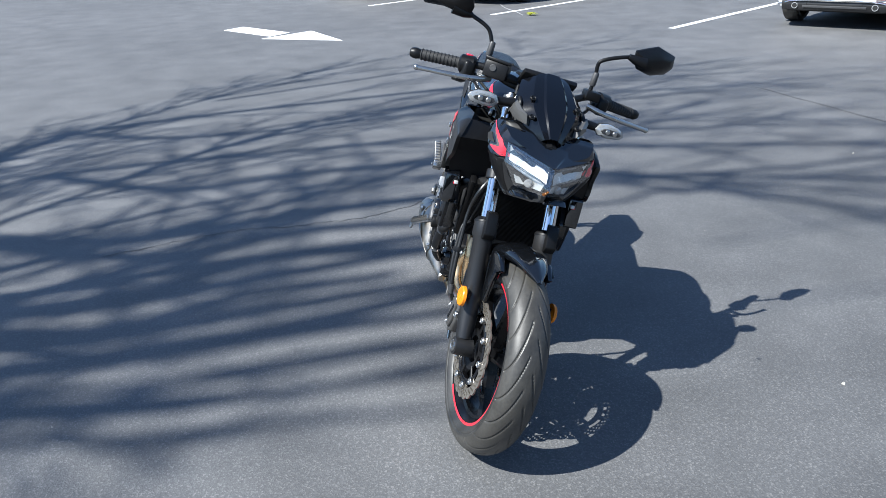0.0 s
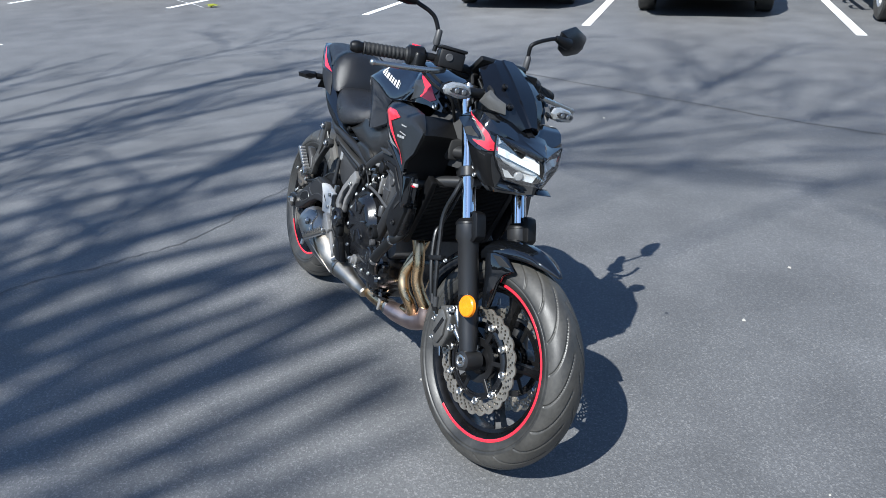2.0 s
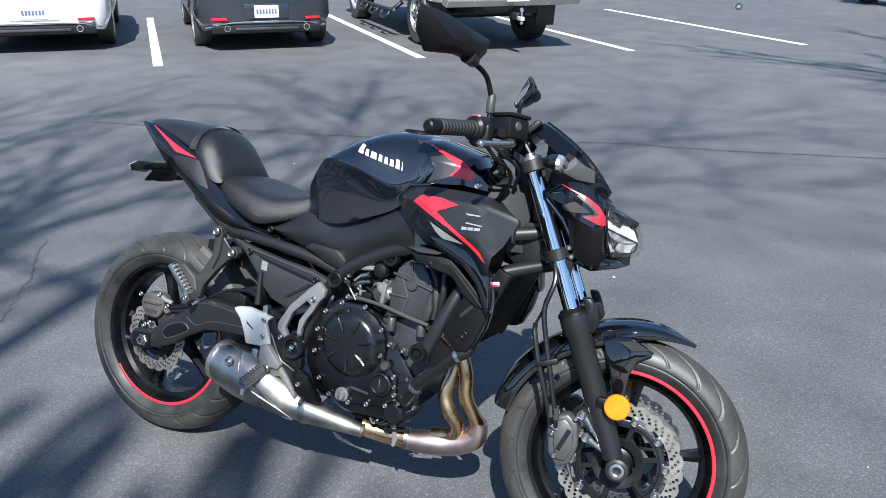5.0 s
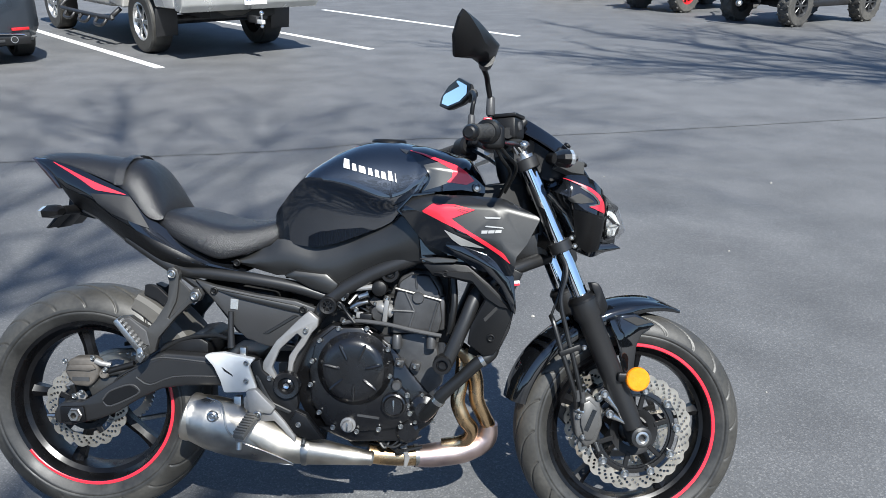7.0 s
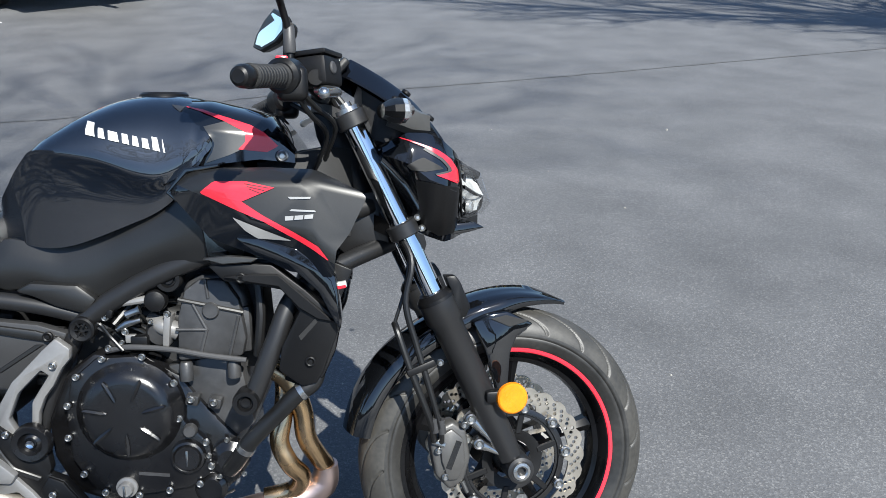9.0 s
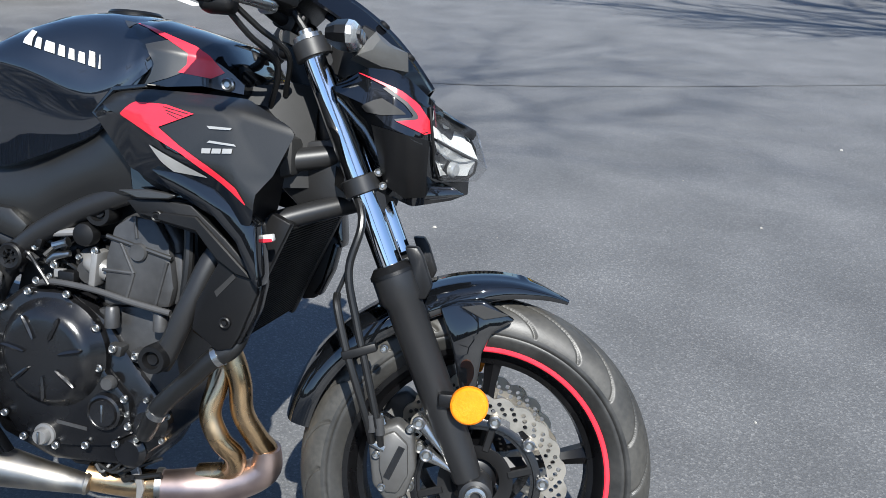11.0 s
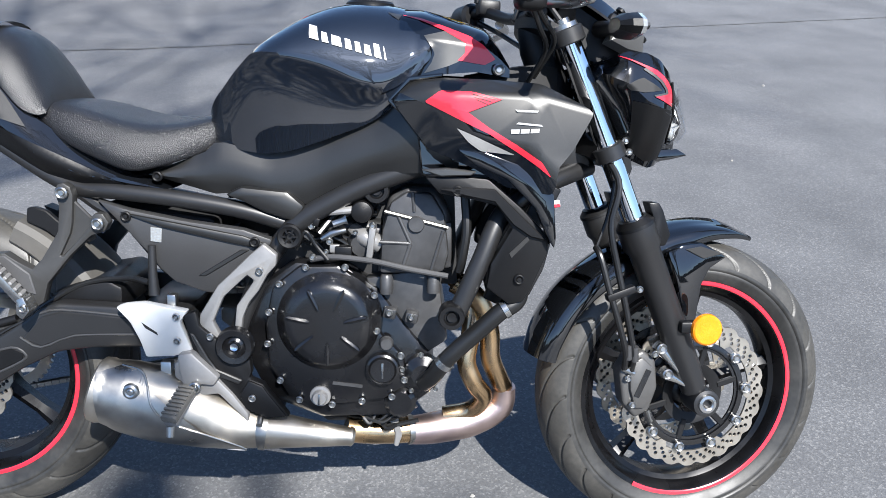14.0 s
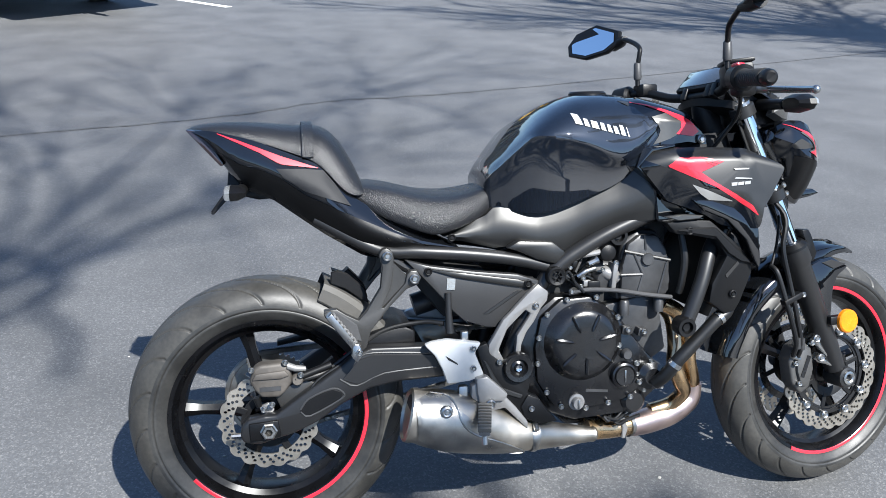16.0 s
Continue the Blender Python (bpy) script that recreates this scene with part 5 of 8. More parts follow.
# tank front cover
ft = [(0.800, 1.010), (0.868, 1.010), (0.928, 0.996), (0.978, 0.982), (1.002, 0.955), (1.020, 0.925)]
fb = [(0.800, 0.960), (0.845, 0.905), (0.862, 0.898), (0.930, 0.905), (0.962, 0.908), (1.020, 0.900)]
fh = soft_line([(0.80, 0.112), (0.85, 0.136), (0.885, 0.150), (0.93, 0.144), (0.98, 0.129), (1.020, 0.112)])
fv = line([(0, 1.0), (0.55, 0.98), (0.8, 0.86), (0.93, 0.66), (1, 0.45)])
fc_bm = shell(ft, fb, lambda x, v: fh(x) * fv(v), 28, 12)
fc_tree = tree_of(fc_bm)
fcov = part("tank_cover", fc_bm, GLOSS, bike, "glossy black tank front cover")
for sd in (-1, 1):
    part("cover_graphic", band([(0.870, 0.965), (0.883, 0.947), (0.889, 0.936), (0.884, 0.921), (0.872, 0.903)], [(0.907, 0.974), (0.941, 0.957), (0.940, 0.938), (0.930, 0.924), (0.912, 0.916)], [fc_tree, tank_tree], sd, 0.0018, 20, 10), SATIN, fcov, "silver cover graphic")
    part("cover_graphic", band([(0.808, 1.003), (0.832, 0.9995)], [(0.808, 1.002), (0.826, 0.990)], [fc_tree, tank_tree], sd, 0.0018, 8, 3), SATIN, fcov, "silver tip of the cover graphic")
    part("cover_stripe", band([(0.834, 0.9995), (0.865, 0.994), (0.912, 0.979), (0.948, 0.967), (0.972, 0.953), (0.994, 0.930), (0.975, 0.920)], [(0.834, 0.9985), (0.865, 0.990), (0.905, 0.974), (0.941, 0.955), (0.940, 0.938), (0.928, 0.926)], [fc_tree, tank_tree], sd, 0.0026, 36, 6), RED, fcov, "red cover graphic")
    bolt(1.000, sd * 0.122, 0.913, BOLT_L, fcov)

# radiator shrouds with facets
SH = {"A": (0.820, -0.194, 0.856), "B": (0.849, -0.186, 0.890), "C": (0.912, -0.194, 0.898), "D": (0.985, -0.192, 0.891), "E": (1.062, -0.196, 0.894), "F": (1.153, -0.226, 0.852),
      "G": (1.104, -0.228, 0.797), "H": (1.095, -0.236, 0.752), "I": (1.091, -0.230, 0.712), "J": (1.015, -0.208, 0.738), "K": (0.958, -0.210, 0.752), "L": (0.893, -0.204, 0.792),
      "M": (1.058, -0.228, 0.875), "N": (0.900, -0.222, 0.877), "O": (1.052, -0.237, 0.792), "P": (0.965, -0.232, 0.806)}
FACES = ["ABN", "BCN", "CDMN", "DEM", "EFM", "FGM", "GOM", "GHO", "HIO", "IJO", "JPO", "JKP", "KLP", "LAN", "LNP", "NMP", "MOP"]
SPLIT = [(0.80, 0.890), (0.876, 0.855), (0.982, 0.815), (1.083, 0.746), (1.20, 0.66)]      # satin above this line, gloss below
for sd in (-1, 1):
    whole = bmesh.new()
    ov = {k: whole.verts.new((x, -sd * y, z)) for k, (x, y, z) in SH.items()}
    for fc in FACES:
        whole.faces.new([ov[c] for c in fc])
    bmesh.ops.triangulate(whole, faces=whole.faces[:])
    bmesh.ops.bevel(whole, geom=[e for e in whole.edges if not e.is_boundary], offset=0.009, segments=3, profile=0.5, affect="EDGES", clamp_overlap=True)
    tr = tree_of(whole)
    for (xa, za), (xb, zb) in zip(SPLIT[1:], SPLIT[2:4]):
        bmesh.ops.bisect_plane(whole, geom=whole.verts[:] + whole.edges[:] + whole.faces[:], plane_co=(xa, 0, za), plane_no=(za - zb, 0, xb - xa))
    cut = line(SPLIT)

    def half_of(upper):
        bm = whole.copy()
        bmesh.ops.delete(bm, geom=[f for f in bm.faces if (f.calc_center_median().z > cut(f.calc_center_median().x)) != upper], context="FACES")
        g = bmesh.ops.extrude_face_region(bm, geom=bm.faces[:])
        bmesh.ops.translate(bm, vec=(-0.004, -sd * 0.012, 0), verts=[v for v in g["geom"] if isinstance(v, bmesh.types.BMVert)])
        bmesh.ops.recalc_face_normals(bm, faces=bm.faces[:])
        return bm

    shr = part("shroud", half_of(True), MATTE, bike, "satin charcoal angular radiator shroud", angle=50)
    part("shroud_lower", half_of(False), GLOSS, shr, "glossy black lower shroud facets", angle=50)
    part("shroud_arrow", band([(0.876, 0.860), (0.900, 0.878), (0.952, 0.8775), (0.999, 0.867)], [(0.878, 0.857), (0.945, 0.845)], [tr], sd, 0.0020, 20, 6), RED, shr, "red arrow head graphic")
    part("shroud_stripe", band([(0.945, 0.845), (0.980, 0.8215), (1.027, 0.795), (1.068, 0.769), (1.083, 0.747)], [(0.878, 0.857), (0.929, 0.834), (0.980, 0.812), (1.030, 0.782), (1.060, 0.763), (1.082, 0.746)], [tr], sd, 0.0020, 36, 4), RED, shr, "red pointed stripe")
    for k in range(3):
        part("arrow_line", band([(0.950 + 0.004 * k, 0.8745 - 0.0042 * k), (0.990 - 0.007 * k, 0.8672 - 0.0042 * k)], [(0.950 + 0.004 * k, 0.8734 - 0.0042 * k), (0.990 - 0.007 * k, 0.8661 - 0.0042 * k)], [tr], sd, 0.0026, 10, 1), MATTE, shr, "thin dark line in the red arrow")
    part("shroud_blade", band([(0.929, 0.8185), (0.956, 0.808), (1.022, 0.7800)], [(0.929, 0.8175), (0.948, 0.7965), (0.968, 0.7832), (1.022, 0.7790)], [tr], sd, 0.0024, 20, 4), SILVER, shr, "silver blade graphic")
    for a, b in (([(1.020, 0.852), (1.058, 0.8515)], [(1.024, 0.848), (1.056, 0.8485)]), ([(1.026, 0.8320), (1.063, 0.8295)], [(1.022, 0.8290), (1.066, 0.8265)]), ([(1.015, 0.8205), (1.029, 0.8212)], [(1.015, 0.8135), (1.028, 0.8142)]),
                 ([(1.031, 0.8213), (1.045, 0.8222)], [(1.030, 0.8144), (1.044, 0.8153)]), ([(1.047, 0.8223), (1.061, 0.8232)], [(1.046, 0.8155), (1.060, 0.8164)])):
        part("badge_bar", band(a, b, [tr], sd, 0.0022, 8, 2), SILVER, shr, "plain silver badge bar")
    inner = [[(1.062, 0.190, 0.890), (1.045, 0.085, 0.885)], [(1.146, 0.218, 0.849), (1.090, 0.080, 0.840)], [(1.096, 0.218, 0.797), (1.082, 0.084, 0.795)], [(1.088, 0.226, 0.752), (1.078, 0.092, 0.742)], [(1.082, 0.222, 0.716), (1.070, 0.100, 0.700)]]
    rows_in = [[Vector((x, sd * y, z)) for x, y, z in (a, tuple((p + q) / 2 + d for p, q, d in zip(a, b, (-0.010, 0, 0))), b)] for a, b in inner]
    pan = loft([r + [q + Vector((-0.006, 0, -0.001)) for q in r[::-1]] for r in rows_in])
    part("shroud_inner", pan, PLASTIC, shr, "black inward face of the shroud", angle=25)
    bolt(1.060, sd * 0.166, 0.872, BOLT_K, shr)
    edge = [(0.813, 0.857), (0.847, 0.897), (0.905, 0.905), (0.903, 0.899), (0.851, 0.890), (0.821, 0.858), (0.892, 0.797), (0.930, 0.766), (0.926, 0.760), (0.884, 0.793)]
    part("shroud_edge", plate(edge, sd * 0.190, sd * 0.150, 0.002, 1), GLOSS, shr, "glossy black shroud edge")
    part("shroud_back", plate([(0.862, 0.812), (0.935, 0.800), (1.000, 0.772), (1.000, 0.730), (0.930, 0.716), (0.872, 0.735)], sd * 0.176, sd * 0.150, 0.004, 1), GLOSS, shr, "glossy black rear filler of the shroud")
    under = plate([(0.930, 0.785), (0.975, 0.782), (1.030, 0.764), (1.093, 0.716), (1.101, 0.640), (1.099, 0.624), (1.090, 0.636), (1.064, 0.690), (1.015, 0.738), (0.960, 0.760)], sd * 0.224, sd * 0.180, 0.003, 2)
    part("shroud_underside", under, GLOSS, shr, "glossy black lower shroud")
    low = plate([(0.880, 0.734), (0.935, 0.738), (0.985, 0.735), (1.040, 0.690), (1.091, 0.640), (1.092, 0.612), (1.066, 0.545), (1.054, 0.524), (1.030, 0.519), (0.990, 0.548), (0.996, 0.590), (1.029, 0.652), (1.004, 0.690), (0.950, 0.702), (0.905, 0.708)], sd * 0.205, sd * 0.168, 0.003, 2)
    rc = part("radiator_cover", low, PLASTIC, bike, "textured black radiator side cover")
    part("cover_ridge", plate([(0.905, 0.716), (0.950, 0.7205), (0.996, 0.7195), (1.052, 0.668), (1.089, 0.634), (1.060, 0.640), (1.029, 0.660), (0.996, 0.698), (0.950, 0.706)], sd * 0.2125, sd * 0.200, 0.002, 1), PLASTIC, rc, "raised upper ridge of the cover")
    part("cover_edge", plate([(1.086, 0.640), (1.098, 0.628), (1.088, 0.580), (1.064, 0.528), (1.048, 0.532), (1.066, 0.560)], sd * 0.196, sd * 0.165, 0.006, 2), ENGINE, rc, "black front edge of the cover")
    slot = plate([(1.026, 0.610), (1.055, 0.640), (1.059, 0.634), (1.030, 0.602)], sd * 0.2068, sd * 0.200, 0.0)
    part("cover_slot", slot, DARK, rc, "narrow dark slot")
    bolt(0.934, sd * 0.2065, 0.714, BOLT_K, rc)
    bolt(1.045, sd * 0.206, 0.565, BOLT_K, rc)
    part("cover_blade", plate([(0.872, 0.748), (0.905, 0.738), (0.955, 0.741), (0.965, 0.748), (0.915, 0.752)], sd * 0.214, sd * 0.198, 0.002, 1), SATIN, rc, "satin grey trim blade")
    tab = plate([(1.085, 0.698), (1.108, 0.702), (1.110, 0.692), (1.090, 0.688)], sd * 0.196, sd * 0.184, 0.002)
    tb = part("radiator_tab", tab, ALU, bike, "bare metal radiator tab")
    part("tab_edge", plate([(1.086, 0.693), (1.108, 0.696), (1.109, 0.691), (1.090, 0.687)], sd * 0.198, sd * 0.186, 0.001, 1), RED, tb, "red lower edge of the tab")

# side covers under the tank
st = [(0.395, 0.715), (0.494, 0.756), (0.513, 0.775), (0.606, 0.757), (0.700, 0.785), (0.795, 0.823), (0.825, 0.848), (0.862, 0.894), (0.876, 0.894), (0.90, 0.850), (0.935, 0.790)]
sb = [(0.395, 0.712), (0.510, 0.682), (0.555, 0.686), (0.610, 0.668), (0.665, 0.666), (0.72, 0.700), (0.785, 0.728), (0.889, 0.738), (0.935, 0.745)]
sh = line([(0.395, 0.118), (0.50, 0.122), (0.60, 0.130), (0.70, 0.136), (0.80, 0.152), (0.88, 0.172), (0.935, 0.182)])
sv = line([(0, 0.96), (0.3, 1.03), (0.6, 1.02), (1, 0.93)])
scov = part("side_cover", shell(st, sb, lambda x, v: sh(x) * sv(v), 34, 8), MATTE, bike, "satin charcoal side cover below the tank")
for sd in (-1, 1):
    part("cover_step", plate([(0.530, 0.684), (0.560, 0.700), (0.640, 0.694), (0.672, 0.668), (0.650, 0.640), (0.600, 0.655), (0.56, 0.675)], sd * 0.146, sd * 0.120, 0.008, 2), MATTE, scov, "satin charcoal raised cover foot")
    bolt(0.412, sd * 0.126, 0.711, BOLT_K, scov)

# seats
SEAT = [(0.185, 0.829, 0.815, 0.090), (0.205, 0.834, 0.800, 0.106), (0.235, 0.834, 0.776, 0.122), (0.283, 0.828, 0.752, 0.138), (0.343, 0.812, 0.728, 0.148), (0.375, 0.806, 0.718, 0.148), (0.42, 0.804, 0.729, 0.138),
        (0.47, 0.810, 0.745, 0.118), (0.500, 0.818, 0.757, 0.098), (0.512, 0.818, 0.768, 0.086)]


def cushion(table, sections):
    f = [soft_line([(r[0], r[i]) for r in table], 0.02) for i in (1, 2, 3)]
    rings = []
    for x in np.linspace(table[0][0], table[-1][0], 36):
        zt, zb, w = f[0](x), f[1](x), f[2](x)
        prof = [(y * w, zb + (zt - zb) * v) for y, v in sections]
        rings.append([Vector((x, -y, z)) for y, z in prof] + [Vector((x, y, z)) for y, z in prof[::-1][:-1]])
    return loft(rings)


SEC = [(0, 1.0), (0.28, 0.995), (0.52, 0.975), (0.72, 0.92), (0.86, 0.80), (0.95, 0.60), (0.995, 0.32), (1.0, 0.06), (0.97, 0.0), (0.5, 0.0)]
part("seat", cushion(SEAT, SEC), VINYL, bike, "textured black vinyl rider seat", angle=50)
PILL = [(-0.142, 0.958, 0.952, 0.020), (-0.130, 0.964, 0.950, 0.045), (-0.09, 0.969, 0.948, 0.066), (-0.03, 0.970, 0.938, 0.084), (0.03, 0.966, 0.918, 0.096), (0.09, 0.960, 0.896, 0.106), (0.118, 0.962, 0.885, 0.114), (0.14, 0.960, 0.870, 0.121),
        (0.165, 0.944, 0.838, 0.127), (0.19, 0.914, 0.808, 0.129), (0.208, 0.878, 0.806, 0.126), (0.222, 0.842, 0.812, 0.116)]
ARCH = [(0, 1.0), (0.26, 0.975), (0.48, 0.90), (0.68, 0.76), (0.84, 0.55), (0.94, 0.32), (0.99, 0.14), (1.0, 0.03), (0.97, 0.0), (0.5, 0.0)]
pil = part("pillion_seat", cushion(PILL, ARCH), VINYL_SMOOTH, bike, "smooth black vinyl pillion seat", angle=50)
strap = []
for x in np.linspace(0.098, 0.122, 5):
    zt, zb, w = 0.9660, 0.889, 0.1135
    o = [Vector((x + (y) * 0.0, s * y * w, zb + (zt - zb) * v + 0.0025)) for s, sec in ((-1, ARCH[:8][::-1]), (1, ARCH[1:8])) for y, v in sec]
    strap.append([p * 1 + Vector((0, math.copysign(0.004, p.y) if abs(p.y) > 0.08 else 0, 0)) for p in o])
part("seat_strap", loft(strap, closed=False), VINYL, pil, "black vinyl grab strap")

# tail
tt_ = [(-0.138, 0.956), (-0.08, 0.950), (0.0, 0.930), (0.076, 0.900), (0.135, 0.876), (0.165, 0.845), (0.200, 0.808), (0.272, 0.760), (0.372, 0.714), (0.428, 0.690)]
tb_ = [(-0.138, 0.950), (-0.105, 0.925), (-0.075, 0.890), (-0.052, 0.855), (-0.030, 0.828), (0.034, 0.801), (0.107, 0.747), (0.142, 0.722), (0.223, 0.672), (0.287, 0.660), (0.350, 0.672), (0.428, 0.685)]
th_ = soft_line([(-0.138, 0.062), (-0.08, 0.092), (0.0, 0.118), (0.1, 0.138), (0.2, 0.146), (0.3, 0.142), (0.428, 0.130)])
tv_ = soft_line([(0, 0.55), (0.25, 0.80), (0.50, 0.98), (0.62, 1.0), (0.8, 0.93), (1, 0.82)], 0.08)
tail_bm = shell(tt_, tb_, lambda x, v: th_(x) * tv_(v), 44, 10)
tail_tree = tree_of(tail_bm)
tail = part("tail_cowl", tail_bm, GLOSS, bike, "glossy black upswept tail cowl")
for sd in (-1, 1):
    part("tail_stripe", band([(-0.076, 0.9465), (-0.030, 0.930), (0.012, 0.9135), (0.054, 0.897), (0.130, 0.871)], [(-0.076, 0.9455), (-0.031, 0.9245), (0.011, 0.9045), (0.046, 0.884), (0.056, 0.880), (0.128, 0.8705)], [tail_tree], sd, 0.0018, 32, 4), RED, tail, "red tail graphic")
    part("tail_pad", decal([(0.042, 0.872), (0.100, 0.870), (0.140, 0.866), (0.162, 0.838), (0.195, 0.790), (0.150, 0.806), (0.099, 0.824), (0.060, 0.850)], [tail_tree], sd, 0.003, 4), GRAINED, tail, "grained black tail pad")
    part("tail_lower", decal([(-0.070, 0.905), (-0.034, 0.882), (0.014, 0.867), (0.045, 0.855), (0.10, 0.815), (0.19, 0.772), (0.26, 0.740), (0.36, 0.695), (0.30, 0.668), (0.223, 0.680), (0.145, 0.728), (0.107, 0.755), (0.036, 0.808), (-0.025, 0.835)], [tail_tree], sd, 0.0012, 5), PLASTIC, tail, "matte black lower tail trim")
    part("tail_light", plate([(-0.142, 0.955), (-0.118, 0.952), (-0.088, 0.918), (-0.065, 0.880), (-0.074, 0.876), (-0.105, 0.912)], sd * 0.066, sd * 0.030, 0.004, 2), TAIL_LENS, tail, "smoked tail light")
    ts = tube([(-0.030, sd * 0.05, 0.826), (-0.034, sd * 0.09, 0.826), (-0.036, sd * 0.118, 0.826)], [0.013, 0.012, 0.012], 12, 0)
    sig = part("rear_turn_signal", ts, PLASTIC, bike, "black rear indicator with clear lens")
    out = [(0.106, 0.824), (0.120, 0.841), (0.160, 0.841), (0.190, 0.829), (0.184, 0.813), (0.140, 0.808)]
    part("signal_housing", loft([[Vector((x, sd * (0.148 + (y - 0.148) * sc), 0.826 + (z - 0.826) * sc)) for y, z in out] for x, sc in ((-0.020, 0.5), (-0.036, 0.92), (-0.050, 1.0))]), PLASTIC, sig, "black indicator housing")
    part("signal_lens", loft([[Vector((x, sd * (0.148 + (y - 0.148) * sc), 0.826 + (z - 0.826) * sc)) for y, z in out] for x, sc in ((-0.0502, 0.97), (-0.060, 0.9), (-0.064, 0.5))]), LENS_CLEAR, sig, "clear indicator lens")
ph = plate([(-0.060, 0.870), (0.030, 0.802), (0.000, 0.800), (-0.055, 0.815), (-0.095, 0.772), (-0.104, 0.776), (-0.066, 0.826)], -0.035, 0.035, 0.003)
part("plate_holder", ph, PLASTIC, bike, "black plate holder under the tail")
part("plate_bracket", plate([(-0.098, 0.778), (-0.092, 0.776), (-0.058, 0.812), (-0.064, 0.816)], -0.085, 0.085, 0.001, 1), PLASTIC, bike, "black plate bracket")

# ---- frame ----
for sd in (-1, 1):
    part("frame_tube", tube([(1.150, sd * 0.045, 0.815), (0.98, sd * 0.130, 0.780), (0.800, sd * 0.136, 0.718), (0.690, sd * 0.132, 0.660), (0.640, sd * 0.130, 0.622)], 0.0185, 16), FORK, bike, "satin black main frame tube")
    part("frame_tube", tube([(1.185, sd * 0.035, 0.742), (1.08, sd * 0.110, 0.708), (1.015, sd * 0.160, 0.668), (0.980, sd * 0.184, 0.590), (0.945, sd * 0.190, 0.505), (0.932, sd * 0.190, 0.480)], 0.0172, 16), FORK, bike, "satin black down tube")
    part("frame_tube", tube([(0.640, sd * 0.120, 0.622), (0.600, sd * 0.120, 0.560), (0.560, sd * 0.118, 0.470), (0.535, sd * 0.115, 0.400)], 0.017, 12), FORK, bike, "satin black pivot tube")
    sub = part("subframe_rail", tube([(0.655, sd * 0.122, 0.628), (0.560, sd * 0.126, 0.655), (0.450, sd * 0.128, 0.672), (0.340, sd * 0.124, 0.682), (0.250, sd * 0.112, 0.690), (0.12, sd * 0.085, 0.76)], 0.0150, 14), FORK, bike, "satin black rear frame rail")
    part("subframe_brace", tube([(0.600, sd * 0.115, 0.600), (0.45, sd * 0.112, 0.615), (0.330, sd * 0.112, 0.640), (0.265, sd * 0.112, 0.680)], 0.012, 10), FORK, bike, "satin black rear frame brace")
    part("frame_gusset", plate([(1.165, 0.845), (1.185, 0.742), (1.11, 0.715), (1.06, 0.76), (1.08, 0.83)], sd * 0.058, sd * 0.035, 0.006), FORK, bike, "satin black steering head gusset")
    # pivot plug: stepped black cap with a spoked face
    pl = lathe([(0, 0.004), (0.006, 0.003), (0.0065, 0.001), (0.010, 0.002), (0.012, -0.004), (0.019, -0.006), (0.022, -0.003), (0.023, 0.014), (0.0, 0.014)], 28)
    for k in range(6):
        box(0.012, 0.004, 0.003, 0.0, Matrix.Rotation(math.tau * k / 6, 4, "Y") @ Matrix.Translation((0.012, -0.003, 0)), pl)
    turn = Matrix.Rotation(math.pi if sd > 0 else 0, 4, "Z")
    part("frame_plug", pl, PLASTIC, bike, "round black spoked frame plug", Matrix.Translation((0.645, sd * 0.152, 0.616)) @ turn)
    for x, y, z in ((0.932, 0.212, 0.495), (0.795, 0.140, 0.700)):
        q = part("engine_mount_plug", lathe([(0, 0.0), (0.008, -0.001), (0.009, 0.004), (0.012, 0.004), (0.014, -0.006), (0.021, -0.006), (0.023, 0.0), (0.022, 0.030)], 24), PLASTIC, bike, "round black engine mount bolt cover", Matrix.Translation((x, sd * y, z)) @ turn)

# black plastic panel below the rail
for sd in (-1, 1):
    o = [(0.305, 0.668), (0.357, 0.652), (0.460, 0.634), (0.560, 0.622), (0.612, 0.605), (0.604, 0.588), (0.560, 0.556), (0.510, 0.502), (0.486, 0.505), (0.437, 0.522), (0.412, 0.545), (0.390, 0.575), (0.345, 0.625)]
    sp_ = part("side_panel", plate(o, sd * 0.134, sd * 0.110, 0.005, 2), SIDE, bike, "textured black side panel below the rail")
    part("panel_ridge", plate([(0.345, 0.648), (0.440, 0.632), (0.560, 0.612), (0.602, 0.598), (0.590, 0.588), (0.535, 0.598), (0.42, 0.622)], sd * 0.140, sd * 0.130, 0.004, 2), MATTE, sp_, "satin raised panel ridge")
    part("panel_groove", plate([(0.479, 0.536), (0.556, 0.586), (0.572, 0.586), (0.492, 0.535)], sd * 0.1365, sd * 0.130, 0.0015, 1), MATTE, sp_, "satin slanted panel rib")
    part("panel_reflector", plate([(0.397, 0.596), (0.416, 0.594), (0.418, 0.620), (0.398, 0.622)], sd * 0.1365, sd * 0.132, 0.001, 1), LENS_CLEAR, sp_, "small pale square reflector")
    bolt(0.357, sd * 0.135, 0.640, BOLT_K, sp_)
    bolt(0.582, sd * 0.141, 0.602, BOLT_K, sp_)

